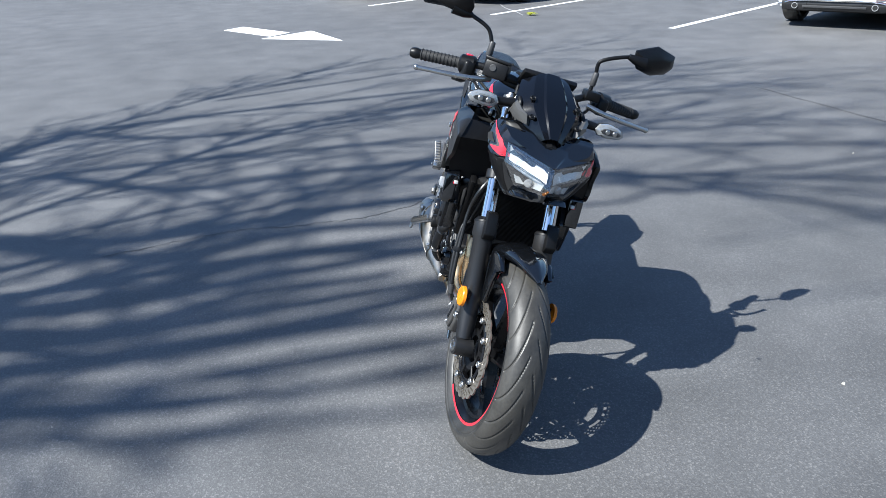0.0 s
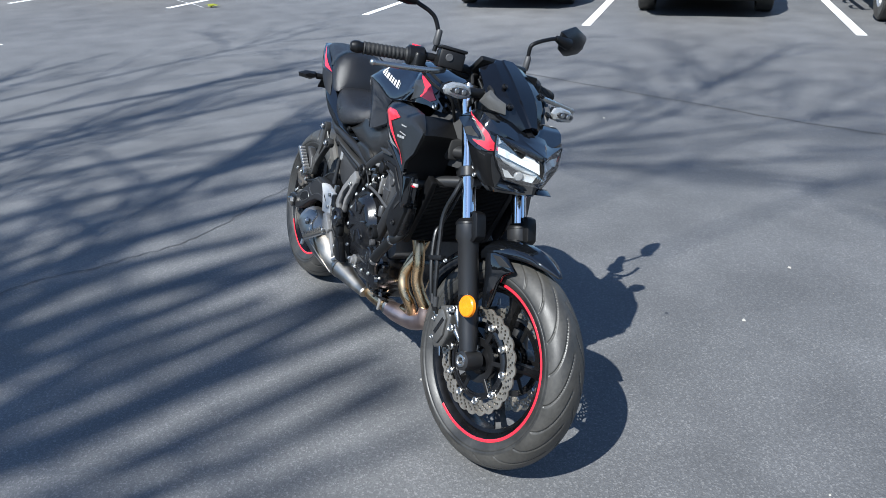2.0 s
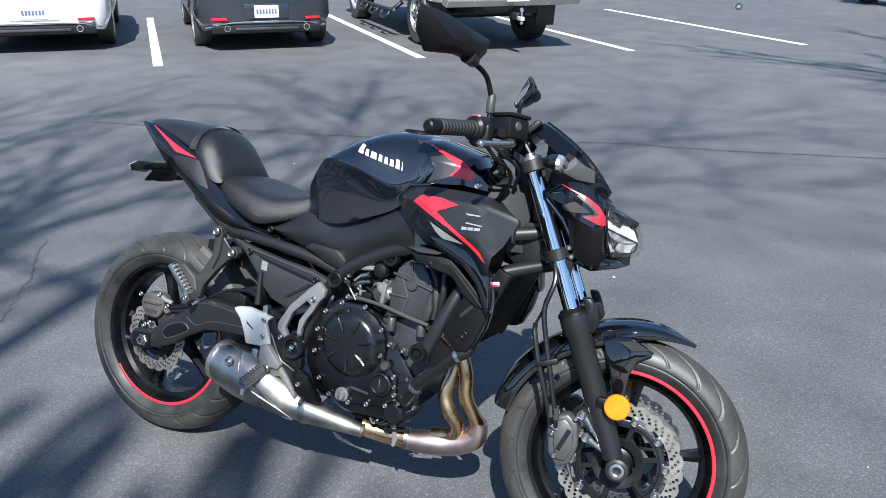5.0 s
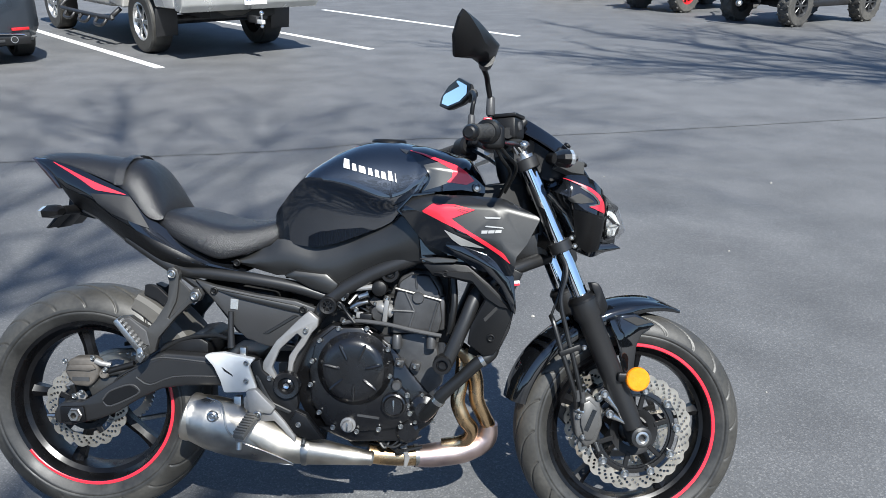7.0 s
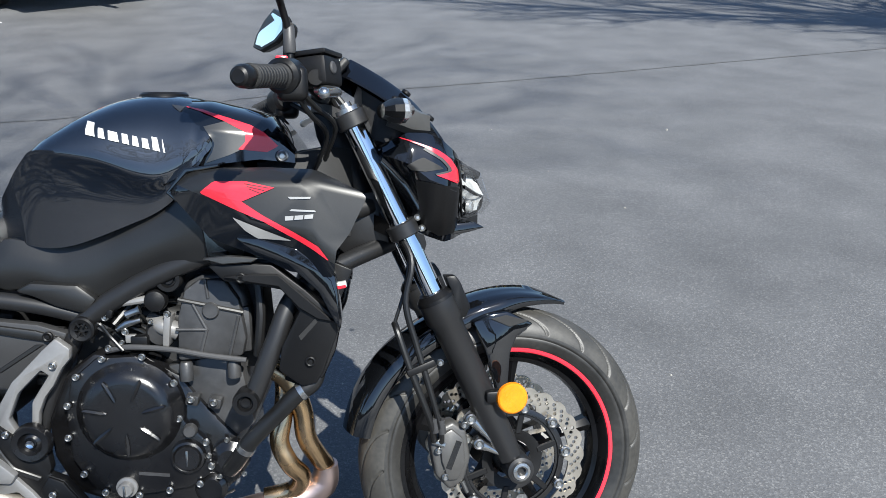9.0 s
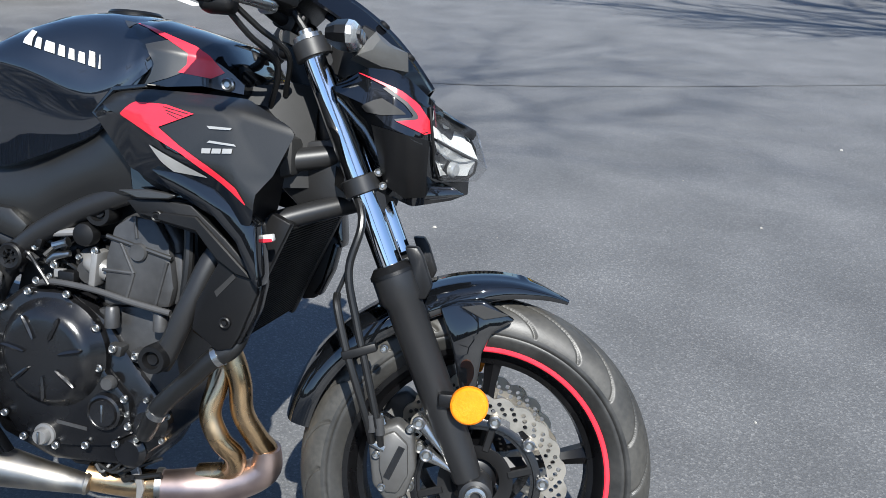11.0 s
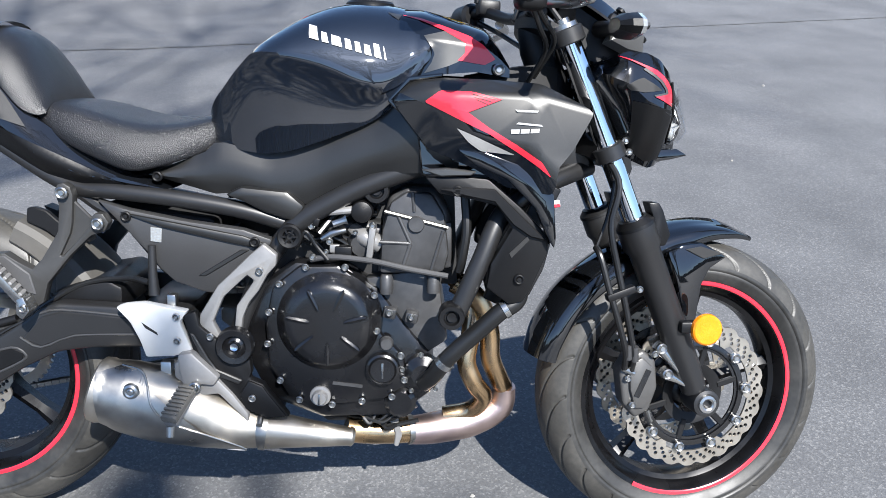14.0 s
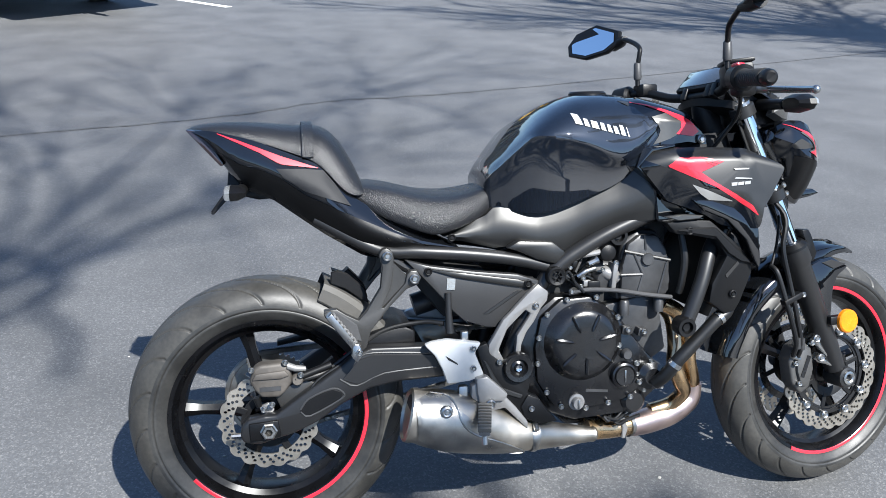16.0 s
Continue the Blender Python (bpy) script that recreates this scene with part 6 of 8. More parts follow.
# ---- engine ----
case = plate([(0.560, 0.440), (0.590, 0.520), (0.650, 0.565), (0.740, 0.560), (0.800, 0.520), (0.860, 0.440), (0.905, 0.390), (0.905, 0.320), (0.840, 0.270), (0.700, 0.262), (0.600, 0.300), (0.565, 0.370)], -0.128, 0.128, 0.012, 2)
eng = part("crankcase", case, ENGINE, bike, "black painted engine crankcase")
part("sump", plate([(0.640, 0.285), (0.86, 0.285), (0.83, 0.232), (0.70, 0.228)], -0.075, 0.075, 0.012, 2), ENGINE, eng, "black oil sump")
C = Vector((0.712, 0, 0.459))
cover = lathe([(0.0, -0.168), (0.030, -0.168), (0.060, -0.169), (0.071, -0.167), (0.078, -0.161), (0.082, -0.156), (0.090, -0.146), (0.096, -0.140), (0.098, -0.128)], 72, m=Matrix.Translation(C))
cc = part("clutch_cover", cover, ENGINE, eng, "round satin black clutch cover")
part("cover_flange", plate([(0.598, 0.450), (0.612, 0.520), (0.660, 0.560), (0.730, 0.563), (0.790, 0.520), (0.806, 0.440), (0.850, 0.395), (0.858, 0.340), (0.815, 0.310), (0.745, 0.300), (0.690, 0.295), (0.640, 0.310), (0.604, 0.370)], -0.143, -0.120, 0.006, 2), ENGINE, eng, "black engine side cover flange")
for k in range(7):
    a = math.tau * k / 7 + 0.25
    turn_ = Matrix.Translation(C) @ Matrix.Rotation(-a, 4, "Y")
    fin = loft([[turn_ @ Vector((r, -0.168 - h, z)) for z, h in ((-w, -0.006), (-w * 0.7, 0.004), (0, 0.006), (w * 0.7, 0.004), (w, -0.006))] for r, w in ((0.032, 0.0015), (0.038, 0.0042), (0.054, 0.0058), (0.068, 0.0050), (0.073, 0.002))])
    part("cover_fin", fin, ENGINE, cc, "short raised cover fin")
for x, z in ((0.603, 0.415), (0.606, 0.475), (0.625, 0.528), (0.672, 0.560), (0.742, 0.562), (0.795, 0.512), (0.800, 0.445), (0.625, 0.345), (0.660, 0.308), (0.720, 0.300), (0.775, 0.308), (0.830, 0.318), (0.852, 0.352), (0.845, 0.398)):
    bolt(x, -0.145, z, BOLT_M, eng)
oil = part("oil_filler_cap", lathe([(0, -0.012), (0.012, -0.012), (0.0135, -0.009), (0.014, 0.0), (0.019, 0.001), (0.020, 0.010)], 32), ALU_DARK, eng, "round grey oil filler cap", Matrix.Translation((0.698, -0.148, 0.315)))
part("cap_slot", box(0.004, 0.006, 0.020, 0.001, pose(0.698, -0.1605, 0.315)), BOLT, eng, "pale cap slot")
part("timing_cover", lathe([(0, -0.010), (0.022, -0.010), (0.024, -0.006), (0.026, -0.008), (0.030, -0.006), (0.032, 0.004)], 36), ENGINE, eng, "round black timing inspection cap", Matrix.Translation((0.812, -0.148, 0.372)))
part("cap_slot", box(0.004, 0.004, 0.030, 0.001, pose(0.812, -0.158, 0.372)), BOLT, eng, "pale inspection cap slot")
part("small_cap", lathe([(0, -0.008), (0.010, -0.008), (0.012, -0.004), (0.013, 0.004)], 20), ENGINE_GREY, eng, "small black plug", Matrix.Translation((0.818, -0.148, 0.422)))
part("casting_text_bar", box(0.055, 0.0015, 0.006, 0.0, pose(0.748, -0.1435, 0.338, 0, 6, 0)), ENGINE_GREY, eng, "plain raised casting bar")
# cylinder block and head, leaning forward
cyl = plate([(0.775, 0.535), (0.905, 0.560), (0.930, 0.420), (0.880, 0.385), (0.830, 0.400), (0.790, 0.455)], -0.118, 0.118, 0.006, 2)
cy = part("cylinder_block", cyl, ENGINE_GREY, bike, "dark grey cylinder block")
head_ = plate([(0.798, 0.548), (0.806, 0.640), (0.930, 0.645), (0.932, 0.560)], -0.125, 0.125, 0.006, 2)
hd = part("cylinder_head", head_, ENGINE_GREY, bike, "dark grey cylinder head")
part("head_cover", plate([(0.804, 0.630), (0.815, 0.685), (0.845, 0.708), (0.900, 0.705), (0.925, 0.665), (0.930, 0.630)], -0.122, 0.122, 0.012, 3), ENGINE_GREY, hd, "dark grey cam cover")
face = part("head_side", plate([(0.802, 0.550), (0.806, 0.630), (0.820, 0.680), (0.848, 0.700), (0.892, 0.698), (0.916, 0.660), (0.926, 0.590), (0.918, 0.556)], -0.142, -0.120, 0.008, 2), ENGINE_GREY, hd, "dark grey ribbed head side")
for (xa, za), (xb, zb), r in (((0.810, 0.664), (0.922, 0.638), 0.0041), ((0.803, 0.609), (0.857, 0.608), 0.0034), ((0.835, 0.655), (0.857, 0.608), 0.0034), ((0.857, 0.608), (0.842, 0.557), 0.0034), ((0.914, 0.632), (0.893, 0.552), 0.0034), ((0.858, 0.700), (0.862, 0.665), 0.003)):
    part("head_rib", tube([(xa, -0.142, za), (xb, -0.142, zb)], r, 8, 0), SATIN if r > 0.004 else ENGINE_GREY, hd, "thin casting rib")
part("head_boss", lathe([(0, -0.006), (0.013, -0.006), (0.015, -0.003), (0.015, 0.006)], 24), ENGINE_GREY, hd, "round casting boss", Matrix.Translation((0.866, -0.143, 0.643)))
for x, z in ((0.815, 0.548), (0.900, 0.552)):
    part("head_post", tube([(x, -0.135, z - 0.035), (x, -0.135, z - 0.005), (x, -0.135, z)], [0.012, 0.012, 0.009], 12, 0), ENGINE_GREY, cy, "ribbed cylinder post")
for x, z in ((0.822, 0.475), (0.862, 0.468)):
    bl = part("stud_boss", box(0.024, 0.030, 0.020, 0.004, pose(x, -0.125, z, 0, 12, 0)), ENGINE_GREY, cy, "bright-headed stud boss")
    bolt(x, -0.142, z + 0.004, BOLT_M, cy)
# pump, hoses, starter clutter
part("water_pump", lathe([(0, -0.016), (0.020, -0.016), (0.028, -0.010), (0.034, -0.006), (0.036, 0.010)], 32), ENGINE, eng, "round black water pump cover", Matrix.Translation((0.885, -0.135, 0.362)))
for a in range(5):
    t = math.tau * a / 5 + 0.4
    bolt(0.885 + 0.038 * math.cos(t), -0.142, 0.362 + 0.038 * math.sin(t), BOLT_S, eng)
part("coolant_hose", tube([(1.052, -0.165, 0.545), (1.050, -0.180, 0.527), (1.040, -0.186, 0.514), (1.018, -0.188, 0.500), (0.989, -0.187, 0.471), (0.931, -0.184, 0.412), (0.905, -0.172, 0.372), (0.887, -0.155, 0.348)], [0.0155] * 7 + [0.015], 14), HOSE, bike, "thick black coolant hose")
for c, d in (((1.022, -0.188, 0.503), (1.030, -0.187, 0.508)), ((0.920, -0.180, 0.395), (0.926, -0.182, 0.404))):
    part("hose_clamp", tube([c, d], 0.0172, 16, 0), LEVER, bike, "metal hose clamp")
part("breather_hose", tube([(0.950, -0.140, 0.700), (0.955, -0.150, 0.640), (0.950, -0.150, 0.590), (0.945, -0.146, 0.560)], 0.0085, 10), HOSE, bike, "black breather hose")
part("wire_conduit", tube([(0.680, -0.138, 0.572), (0.720, -0.146, 0.580), (0.790, -0.148, 0.575), (0.860, -0.150, 0.562), (0.925, -0.150, 0.552)], 0.0052, 10), PLASTIC_GREY, bike, "grey cable conduit")
part("throttle_body", tube([(0.770, -0.05, 0.600), (0.770, -0.118, 0.600), (0.770, -0.132, 0.598)], [0.030, 0.028, 0.020], 16, 0), ENGINE_GREY, bike, "dark throttle body")
part("intake_boot", tube([(0.700, -0.07, 0.625), (0.800, -0.07, 0.610)], 0.034, 16, 0), HOSE, bike, "black rubber intake boot")
part("intake_elbow", tube([(0.752, -0.105, 0.622), (0.775, -0.124, 0.612), (0.800, -0.118, 0.600)], [0.013, 0.016, 0.017], 18), ALU_DARK, bike, "grey metal intake elbow")
part("intake_flange", plate([(0.778, 0.580), (0.790, 0.578), (0.796, 0.634), (0.784, 0.638)], -0.146, -0.110, 0.003), ALU_DARK, bike, "grey intake flange")
part("fuel_rail", tube([(0.690, -0.130, 0.655), (0.735, -0.138, 0.662), (0.785, -0.132, 0.668)], 0.007, 10), ALU_DARK, bike, "grey fuel rail")
part("idle_screw", tube([(0.720, -0.150, 0.640), (0.738, -0.146, 0.646), (0.744, -0.145, 0.648)], [0.006, 0.006, 0.009], 10, 0), BOLT, bike, "bright idle screw")
sen = part("throttle_sensor", lathe([(0, -0.010), (0.008, -0.010), (0.018, -0.006), (0.020, 0.0), (0.020, 0.012)], 20), PLASTIC, bike, "round black throttle sensor", Matrix.Translation((0.770, -0.140, 0.662)))
bolt(0.770, -0.151, 0.662, BOLT_M, sen)
rng = random.Random(21)
for k in range(16):
    x, z = rng.uniform(0.66, 0.79), rng.uniform(0.575, 0.66)
    if k % 2:
        part("clip", box(rng.uniform(0.008, 0.02), 0.012, rng.uniform(0.008, 0.016), 0.002, pose(x, -rng.uniform(0.128, 0.142), z, 0, rng.uniform(-40, 40), 0)), (PLASTIC, ALU_DARK, ENGINE_GREY)[k % 3], bike, "small cable clip")
    else:
        bolt(x, -rng.uniform(0.130, 0.142), z, BOLT_S if k % 4 else BOLT_M)
part("wiring", tube([(0.655, -0.140, 0.590), (0.672, -0.150, 0.625), (0.690, -0.146, 0.600), (0.712, -0.150, 0.575)], 0.0035, 8, 6), HOSE, bike, "thin black wiring")
part("connector", box(0.030, 0.020, 0.022, 0.003, pose(0.738, -0.135, 0.588)), PLASTIC, bike, "black cable connector")
part("sensor", tube([(0.700, -0.136, 0.610), (0.718, -0.140, 0.622), (0.742, -0.138, 0.628)], [0.006, 0.007, 0.005], 12, 0), BOLT, bike, "metal sensor fitting")
rng = random.Random(3)
for k in range(12):
    a = Vector((rng.uniform(0.655, 0.70), -rng.uniform(0.08, 0.135), rng.uniform(0.575, 0.64)))
    b = Vector((rng.uniform(0.74, 0.80), -rng.uniform(0.08, 0.138), rng.uniform(0.565, 0.68)))
    mid = (a + b) / 2 + Vector((0, rng.uniform(-0.008, 0.02), rng.uniform(-0.035, 0.035)))
    part("wiring", tube([a, mid, b], rng.choice((0.003, 0.004, 0.0055)), 7, 5), HOSE, bike, "thin black wiring")
for k in range(9):
    a = Vector((rng.uniform(0.74, 0.80), -rng.uniform(0.06, 0.12), 0.262))
    b = Vector((rng.uniform(0.80, 0.90), -rng.uniform(0.08, 0.13), rng.uniform(0.235, 0.30)))
    part("wiring", tube([a, (a + b) / 2 + Vector((0, -0.01, -0.018)), b], rng.choice((0.003, 0.0045)), 7, 5), HOSE, bike, "thin black wiring")
part("starter_motor", tube([(0.845, -0.02, 0.300), (0.845, -0.130, 0.300), (0.845, -0.138, 0.300)], [0.030, 0.030, 0.022], 16, 0), ENGINE, bike, "black oil filter housing")
part("drain_bracket", plate([(0.815, 0.262), (0.835, 0.268), (0.850, 0.215), (0.842, 0.190), (0.834, 0.192), (0.836, 0.220)], -0.095, -0.085, 0.002, 1), ALU_DARK, bike, "small grey exhaust bracket")
# dark filler between the rails keeps the far flank out of sight; its black stands for the shade there
part("airbox", plate([(0.520, 0.670), (0.700, 0.690), (0.800, 0.730), (0.95, 0.75), (1.10, 0.78), (1.10, 0.84), (0.95, 0.86), (0.60, 0.73)], -0.105, 0.105, 0.01), DARK, bike, "black airbox, also dark filler for the shaded gap between the rails")
part("headstock_cover", loft([[Vector((x, y, z)) for y, z in ((-w, b), (-w * 0.9, (a + b) / 2), (-w * 0.6, a), (w * 0.6, a), (w * 0.9, (a + b) / 2), (w, b))] for x, w, a, b in ((0.95, 0.150, 0.90, 0.76), (1.02, 0.128, 0.915, 0.765), (1.075, 0.090, 0.925, 0.76), (1.115, 0.055, 0.92, 0.76))]), DARK, bike, "black inner cover round the steering head, also dark filler for shade")
# a black block set behind the wiring in place of deep shade
part("engine_shade_fill", plate([(0.600, 0.520), (0.640, 0.690), (0.930, 0.745), (0.945, 0.520)], -0.085, 0.085, 0.0), DARK, bike, "added black block standing for the shade behind the wiring")
part("rear_inner_fender", plate([(0.300, 0.655), (0.500, 0.630), (0.480, 0.520), (0.400, 0.520), (0.345, 0.590)], -0.085, 0.085, 0.01), DARK, bike, "black inner fender and battery box, also dark filler for shade")

# ---- radiator ----
core = box(0.028, 0.270, 0.225, 0.004, pose(1.054, 0, 0.612, 0, 24, 0))
rad = part("radiator", core, RADIATOR, bike, "black radiator core")
for k in range(40):
    z = -0.104 + k * 0.00533
    m = pose(1.054, 0, 0.612, 0, 24, 0) @ Matrix.Translation((0.0145, 0, z))
    if k == 0:
        fin_me = finish(box(0.004, 0.25, 0.0022), "radiator_fin", RADIATOR)
    part("radiator_fin", fin_me, None, rad, m=m)
for sd in (-1, 1):
    part("radiator_tank", box(0.036, 0.018, 0.235, 0.003, pose(1.054, sd * 0.138, 0.612, 0, 24, 0)), PLASTIC, rad, "black radiator side tank")

# ---- exhaust ----
pr = [(0.940, -0.075, 0.520), (0.985, -0.075, 0.490), (1.010, -0.072, 0.430), (1.016, -0.068, 0.370), (1.036, -0.050, 0.320), (1.048, -0.030, 0.288), (1.030, -0.020, 0.248), (0.975, -0.030, 0.226), (0.915, -0.050, 0.224)]
pa = [(0.940, -0.030, 0.520), (0.975, -0.050, 0.480), (0.975, -0.078, 0.420), (0.968, -0.090, 0.370), (0.985, -0.088, 0.325), (1.005, -0.070, 0.290), (0.985, -0.045, 0.250), (0.930, -0.045, 0.236)]
ex = part("exhaust_header", tube(pr, 0.0195, 20), HEAT, bike, "gold heat-tinted header pipe")
part("header_pipe", tube(pa, 0.0185, 18), HEAT, ex, "gold heat-tinted header pipe")
part("collector", tube([(1.050, -0.034, 0.300), (1.040, -0.026, 0.252), (0.985, -0.034, 0.222), (0.910, -0.052, 0.212), (0.862, -0.062, 0.210)], [0.0225, 0.030, 0.0325, 0.0315, 0.0275], 22), HEAT_PINK, ex, "pink and straw heat-tinted collector")
part("collector_band", tube([(0.868, -0.060, 0.212), (0.858, -0.063, 0.212)], 0.0295, 22, 0), STEEL, ex, "welded steel band")
part("mid_pipe", tube([(0.862, -0.062, 0.212), (0.80, -0.072, 0.212), (0.74, -0.086, 0.222)], [0.026, 0.025, 0.026], 20), HEAT, ex, "gold heat-tinted mid pipe")
cone = tube([(0.757, -0.108, 0.217), (0.752, -0.109, 0.218), (0.748, -0.110, 0.218), (0.680, -0.122, 0.228), (0.602, -0.136, 0.241), (0.592, -0.138, 0.243)], [0.0165, 0.0195, 0.0180, 0.0255, 0.0355, 0.0370], 28, 0)
mf = part("muffler_cone", cone, STRAW, bike, "straw-tinted stainless muffler cone")
rings = []
for x, y, z, ry, rz, sl in ((0.596, -0.137, 0.244, 0.036, 0.036, 0.1), (0.578, -0.139, 0.247, 0.038, 0.039, 0.1), (0.555, -0.142, 0.252, 0.041, 0.043, 0.15), (0.500, -0.148, 0.268, 0.048, 0.054, 0.25), (0.440, -0.153, 0.288, 0.055, 0.064, 0.3),
                            (0.400, -0.156, 0.300, 0.057, 0.067, 0.3), (0.350, -0.159, 0.314, 0.057, 0.064, 0.28), (0.318, -0.160, 0.322, 0.054, 0.058, 0.25), (0.312, -0.160, 0.323, 0.056, 0.060, 0.25), (0.300, -0.161, 0.326, 0.055, 0.058, 0.25), (0.296, -0.161, 0.327, 0.050, 0.053, 0.25), (0.302, -0.161, 0.326, 0.046, 0.048, 0.25)):
    rings.append([Vector((x + sl * rz * math.sin(t), y + ry * math.cos(t), z + rz * math.sin(t))) for t in [math.tau * k / 44 for k in range(44)]])
muf_bm = loft(rings)
muf_tree = tree_of(muf_bm)
part("muffler", muf_bm, STRAW, mf, "brushed stainless under-slung muffler")
shield = [(0.312, 0.372), (0.350, 0.378), (0.386, 0.370), (0.402, 0.350), (0.410, 0.322), (0.424, 0.300), (0.452, 0.280), (0.500, 0.258), (0.565, 0.216), (0.530, 0.214), (0.400, 0.236), (0.345, 0.254), (0.316, 0.284)]
part("heat_shield", decal(shield, [muf_tree], -1, 0.004, 5), STEEL, mf, "bright stainless heat shield with a scalloped edge")
edge_y = [muf_tree.ray_cast(Vector((x, -2, z)), Vector((0, 1, 0)))[0] for x, z in shield[1:10]]
part("shield_edge", tube([q + Vector((0, -0.004, 0)) for q in edge_y if q is not None], 0.0022, 8, 4), STEEL, mf, "rolled edge of the shield")
part("muffler_band", tube([(0.598, -0.137, 0.243), (0.596, -0.137, 0.243), (0.586, -0.139, 0.245), (0.584, -0.139, 0.245)], [0.0375, 0.040, 0.040, 0.0375], 30, 0), STEEL, mf, "stainless muffler band")
part("band_bolt", tube([(0.592, -0.180, 0.270), (0.592, -0.168, 0.278), (0.592, -0.152, 0.284)], [0.006, 0.006, 0.005], 10, 0), BOLT, mf, "zinc band bolt")
part("shield_screw", lathe([(0, -0.005), (0.004, -0.005), (0.006, -0.003), (0.009, -0.004), (0.013, -0.002), (0.0145, 0.004)], 24), BOLT, mf, "round shield screw", Matrix.Translation((0.378, -0.216, 0.345)))
part("shield_screw", lathe([(0, -0.005), (0.004, -0.005), (0.008, -0.003), (0.010, 0.004)], 20), BOLT, mf, "round shield screw", Matrix.Translation((0.408, -0.178, 0.246)))
part("tail_pipe_hole", tube([(0.303, -0.161, 0.326), (0.309, -0.161, 0.325)], 0.044, 24, 0), DARK, mf, "dark muffler outlet")

# ---- swingarm and brackets ----
for sd in (-1, 1):
    o = [(-0.063, 0.301), (-0.055, 0.322), (-0.045, 0.335), (-0.008, 0.342), (0.016, 0.341), (0.071, 0.380), (0.122, 0.413), (0.164, 0.442), (0.192, 0.465), (0.226, 0.478), (0.345, 0.474), (0.500, 0.455), (0.500, 0.400), (0.370, 0.398), (0.284, 0.395), (0.222, 0.385), (0.160, 0.354), (0.105, 0.318), (0.056, 0.297), (0.015, 0.287), (-0.021, 0.277), (-0.054, 0.283)]
    sw = part("swingarm", plate(o, sd * 0.140, sd * 0.104, 0.007, 3), FORK, bike, "satin black gull swingarm")
    part("swingarm_inset", plate([(0.069, 0.349), (0.088, 0.372), (0.139, 0.391), (0.161, 0.382), (0.157, 0.368), (0.089, 0.335), (0.069, 0.340)], sd * 0.1412, sd * 0.137, 0.001, 1), PLASTIC, sw, "recessed swingarm facet")
    for q in ([(0.156, 0.412), (0.192, 0.394), (0.254, 0.418), (0.371, 0.424)], [(0.069, 0.345), (0.089, 0.334), (0.157, 0.367), (0.162, 0.381), (0.139, 0.392), (0.088, 0.373), (0.069, 0.350)], [(0.195, 0.458), (0.232, 0.466), (0.345, 0.458), (0.420, 0.450)]):
        part("swingarm_rib", tube([(x, sd * 0.1395, z) for x, z in q], 0.0026, 8, 3), SIDE, sw, "raised swingarm edge line")
    part("swingarm_face", plate([(0.160, 0.410), (0.195, 0.396), (0.255, 0.420), (0.371, 0.425), (0.480, 0.420), (0.480, 0.446), (0.345, 0.455), (0.232, 0.463), (0.196, 0.452)], sd * 0.1420, sd * 0.138, 0.002, 1), FORK, sw, "flat raised swingarm face")
    part("chain_adjuster", plate([(-0.042, 0.328), (0.020, 0.332), (0.026, 0.294), (-0.040, 0.288)], sd * 0.146, sd * 0.138, 0.003), PLASTIC, sw, "black chain adjuster block")
    part("axle_nut", lathe([(0.0, 0.004), (0.008, 0.004), (0.0085, -0.010), (0.014, -0.010), (0.016, -0.004), (0.019, -0.002), (0.019, 0.006)], 6), STEEL, sw, "steel rear axle nut", Matrix.Translation((0, sd * 0.148, 0.310)) @ Matrix.Rotation(math.pi if sd > 0 else 0, 4, "Z"))
    part("adjuster_bolt", tube([(-0.080, sd * 0.132, 0.300), (-0.060, sd * 0.132, 0.300)], 0.006, 8, 0), BOLT, sw, "adjuster bolt end")
part("swingarm_bridge", box(0.10, 0.21, 0.055, 0.012, pose(0.40, 0, 0.435)), FORK, bike, "black swingarm bridge")
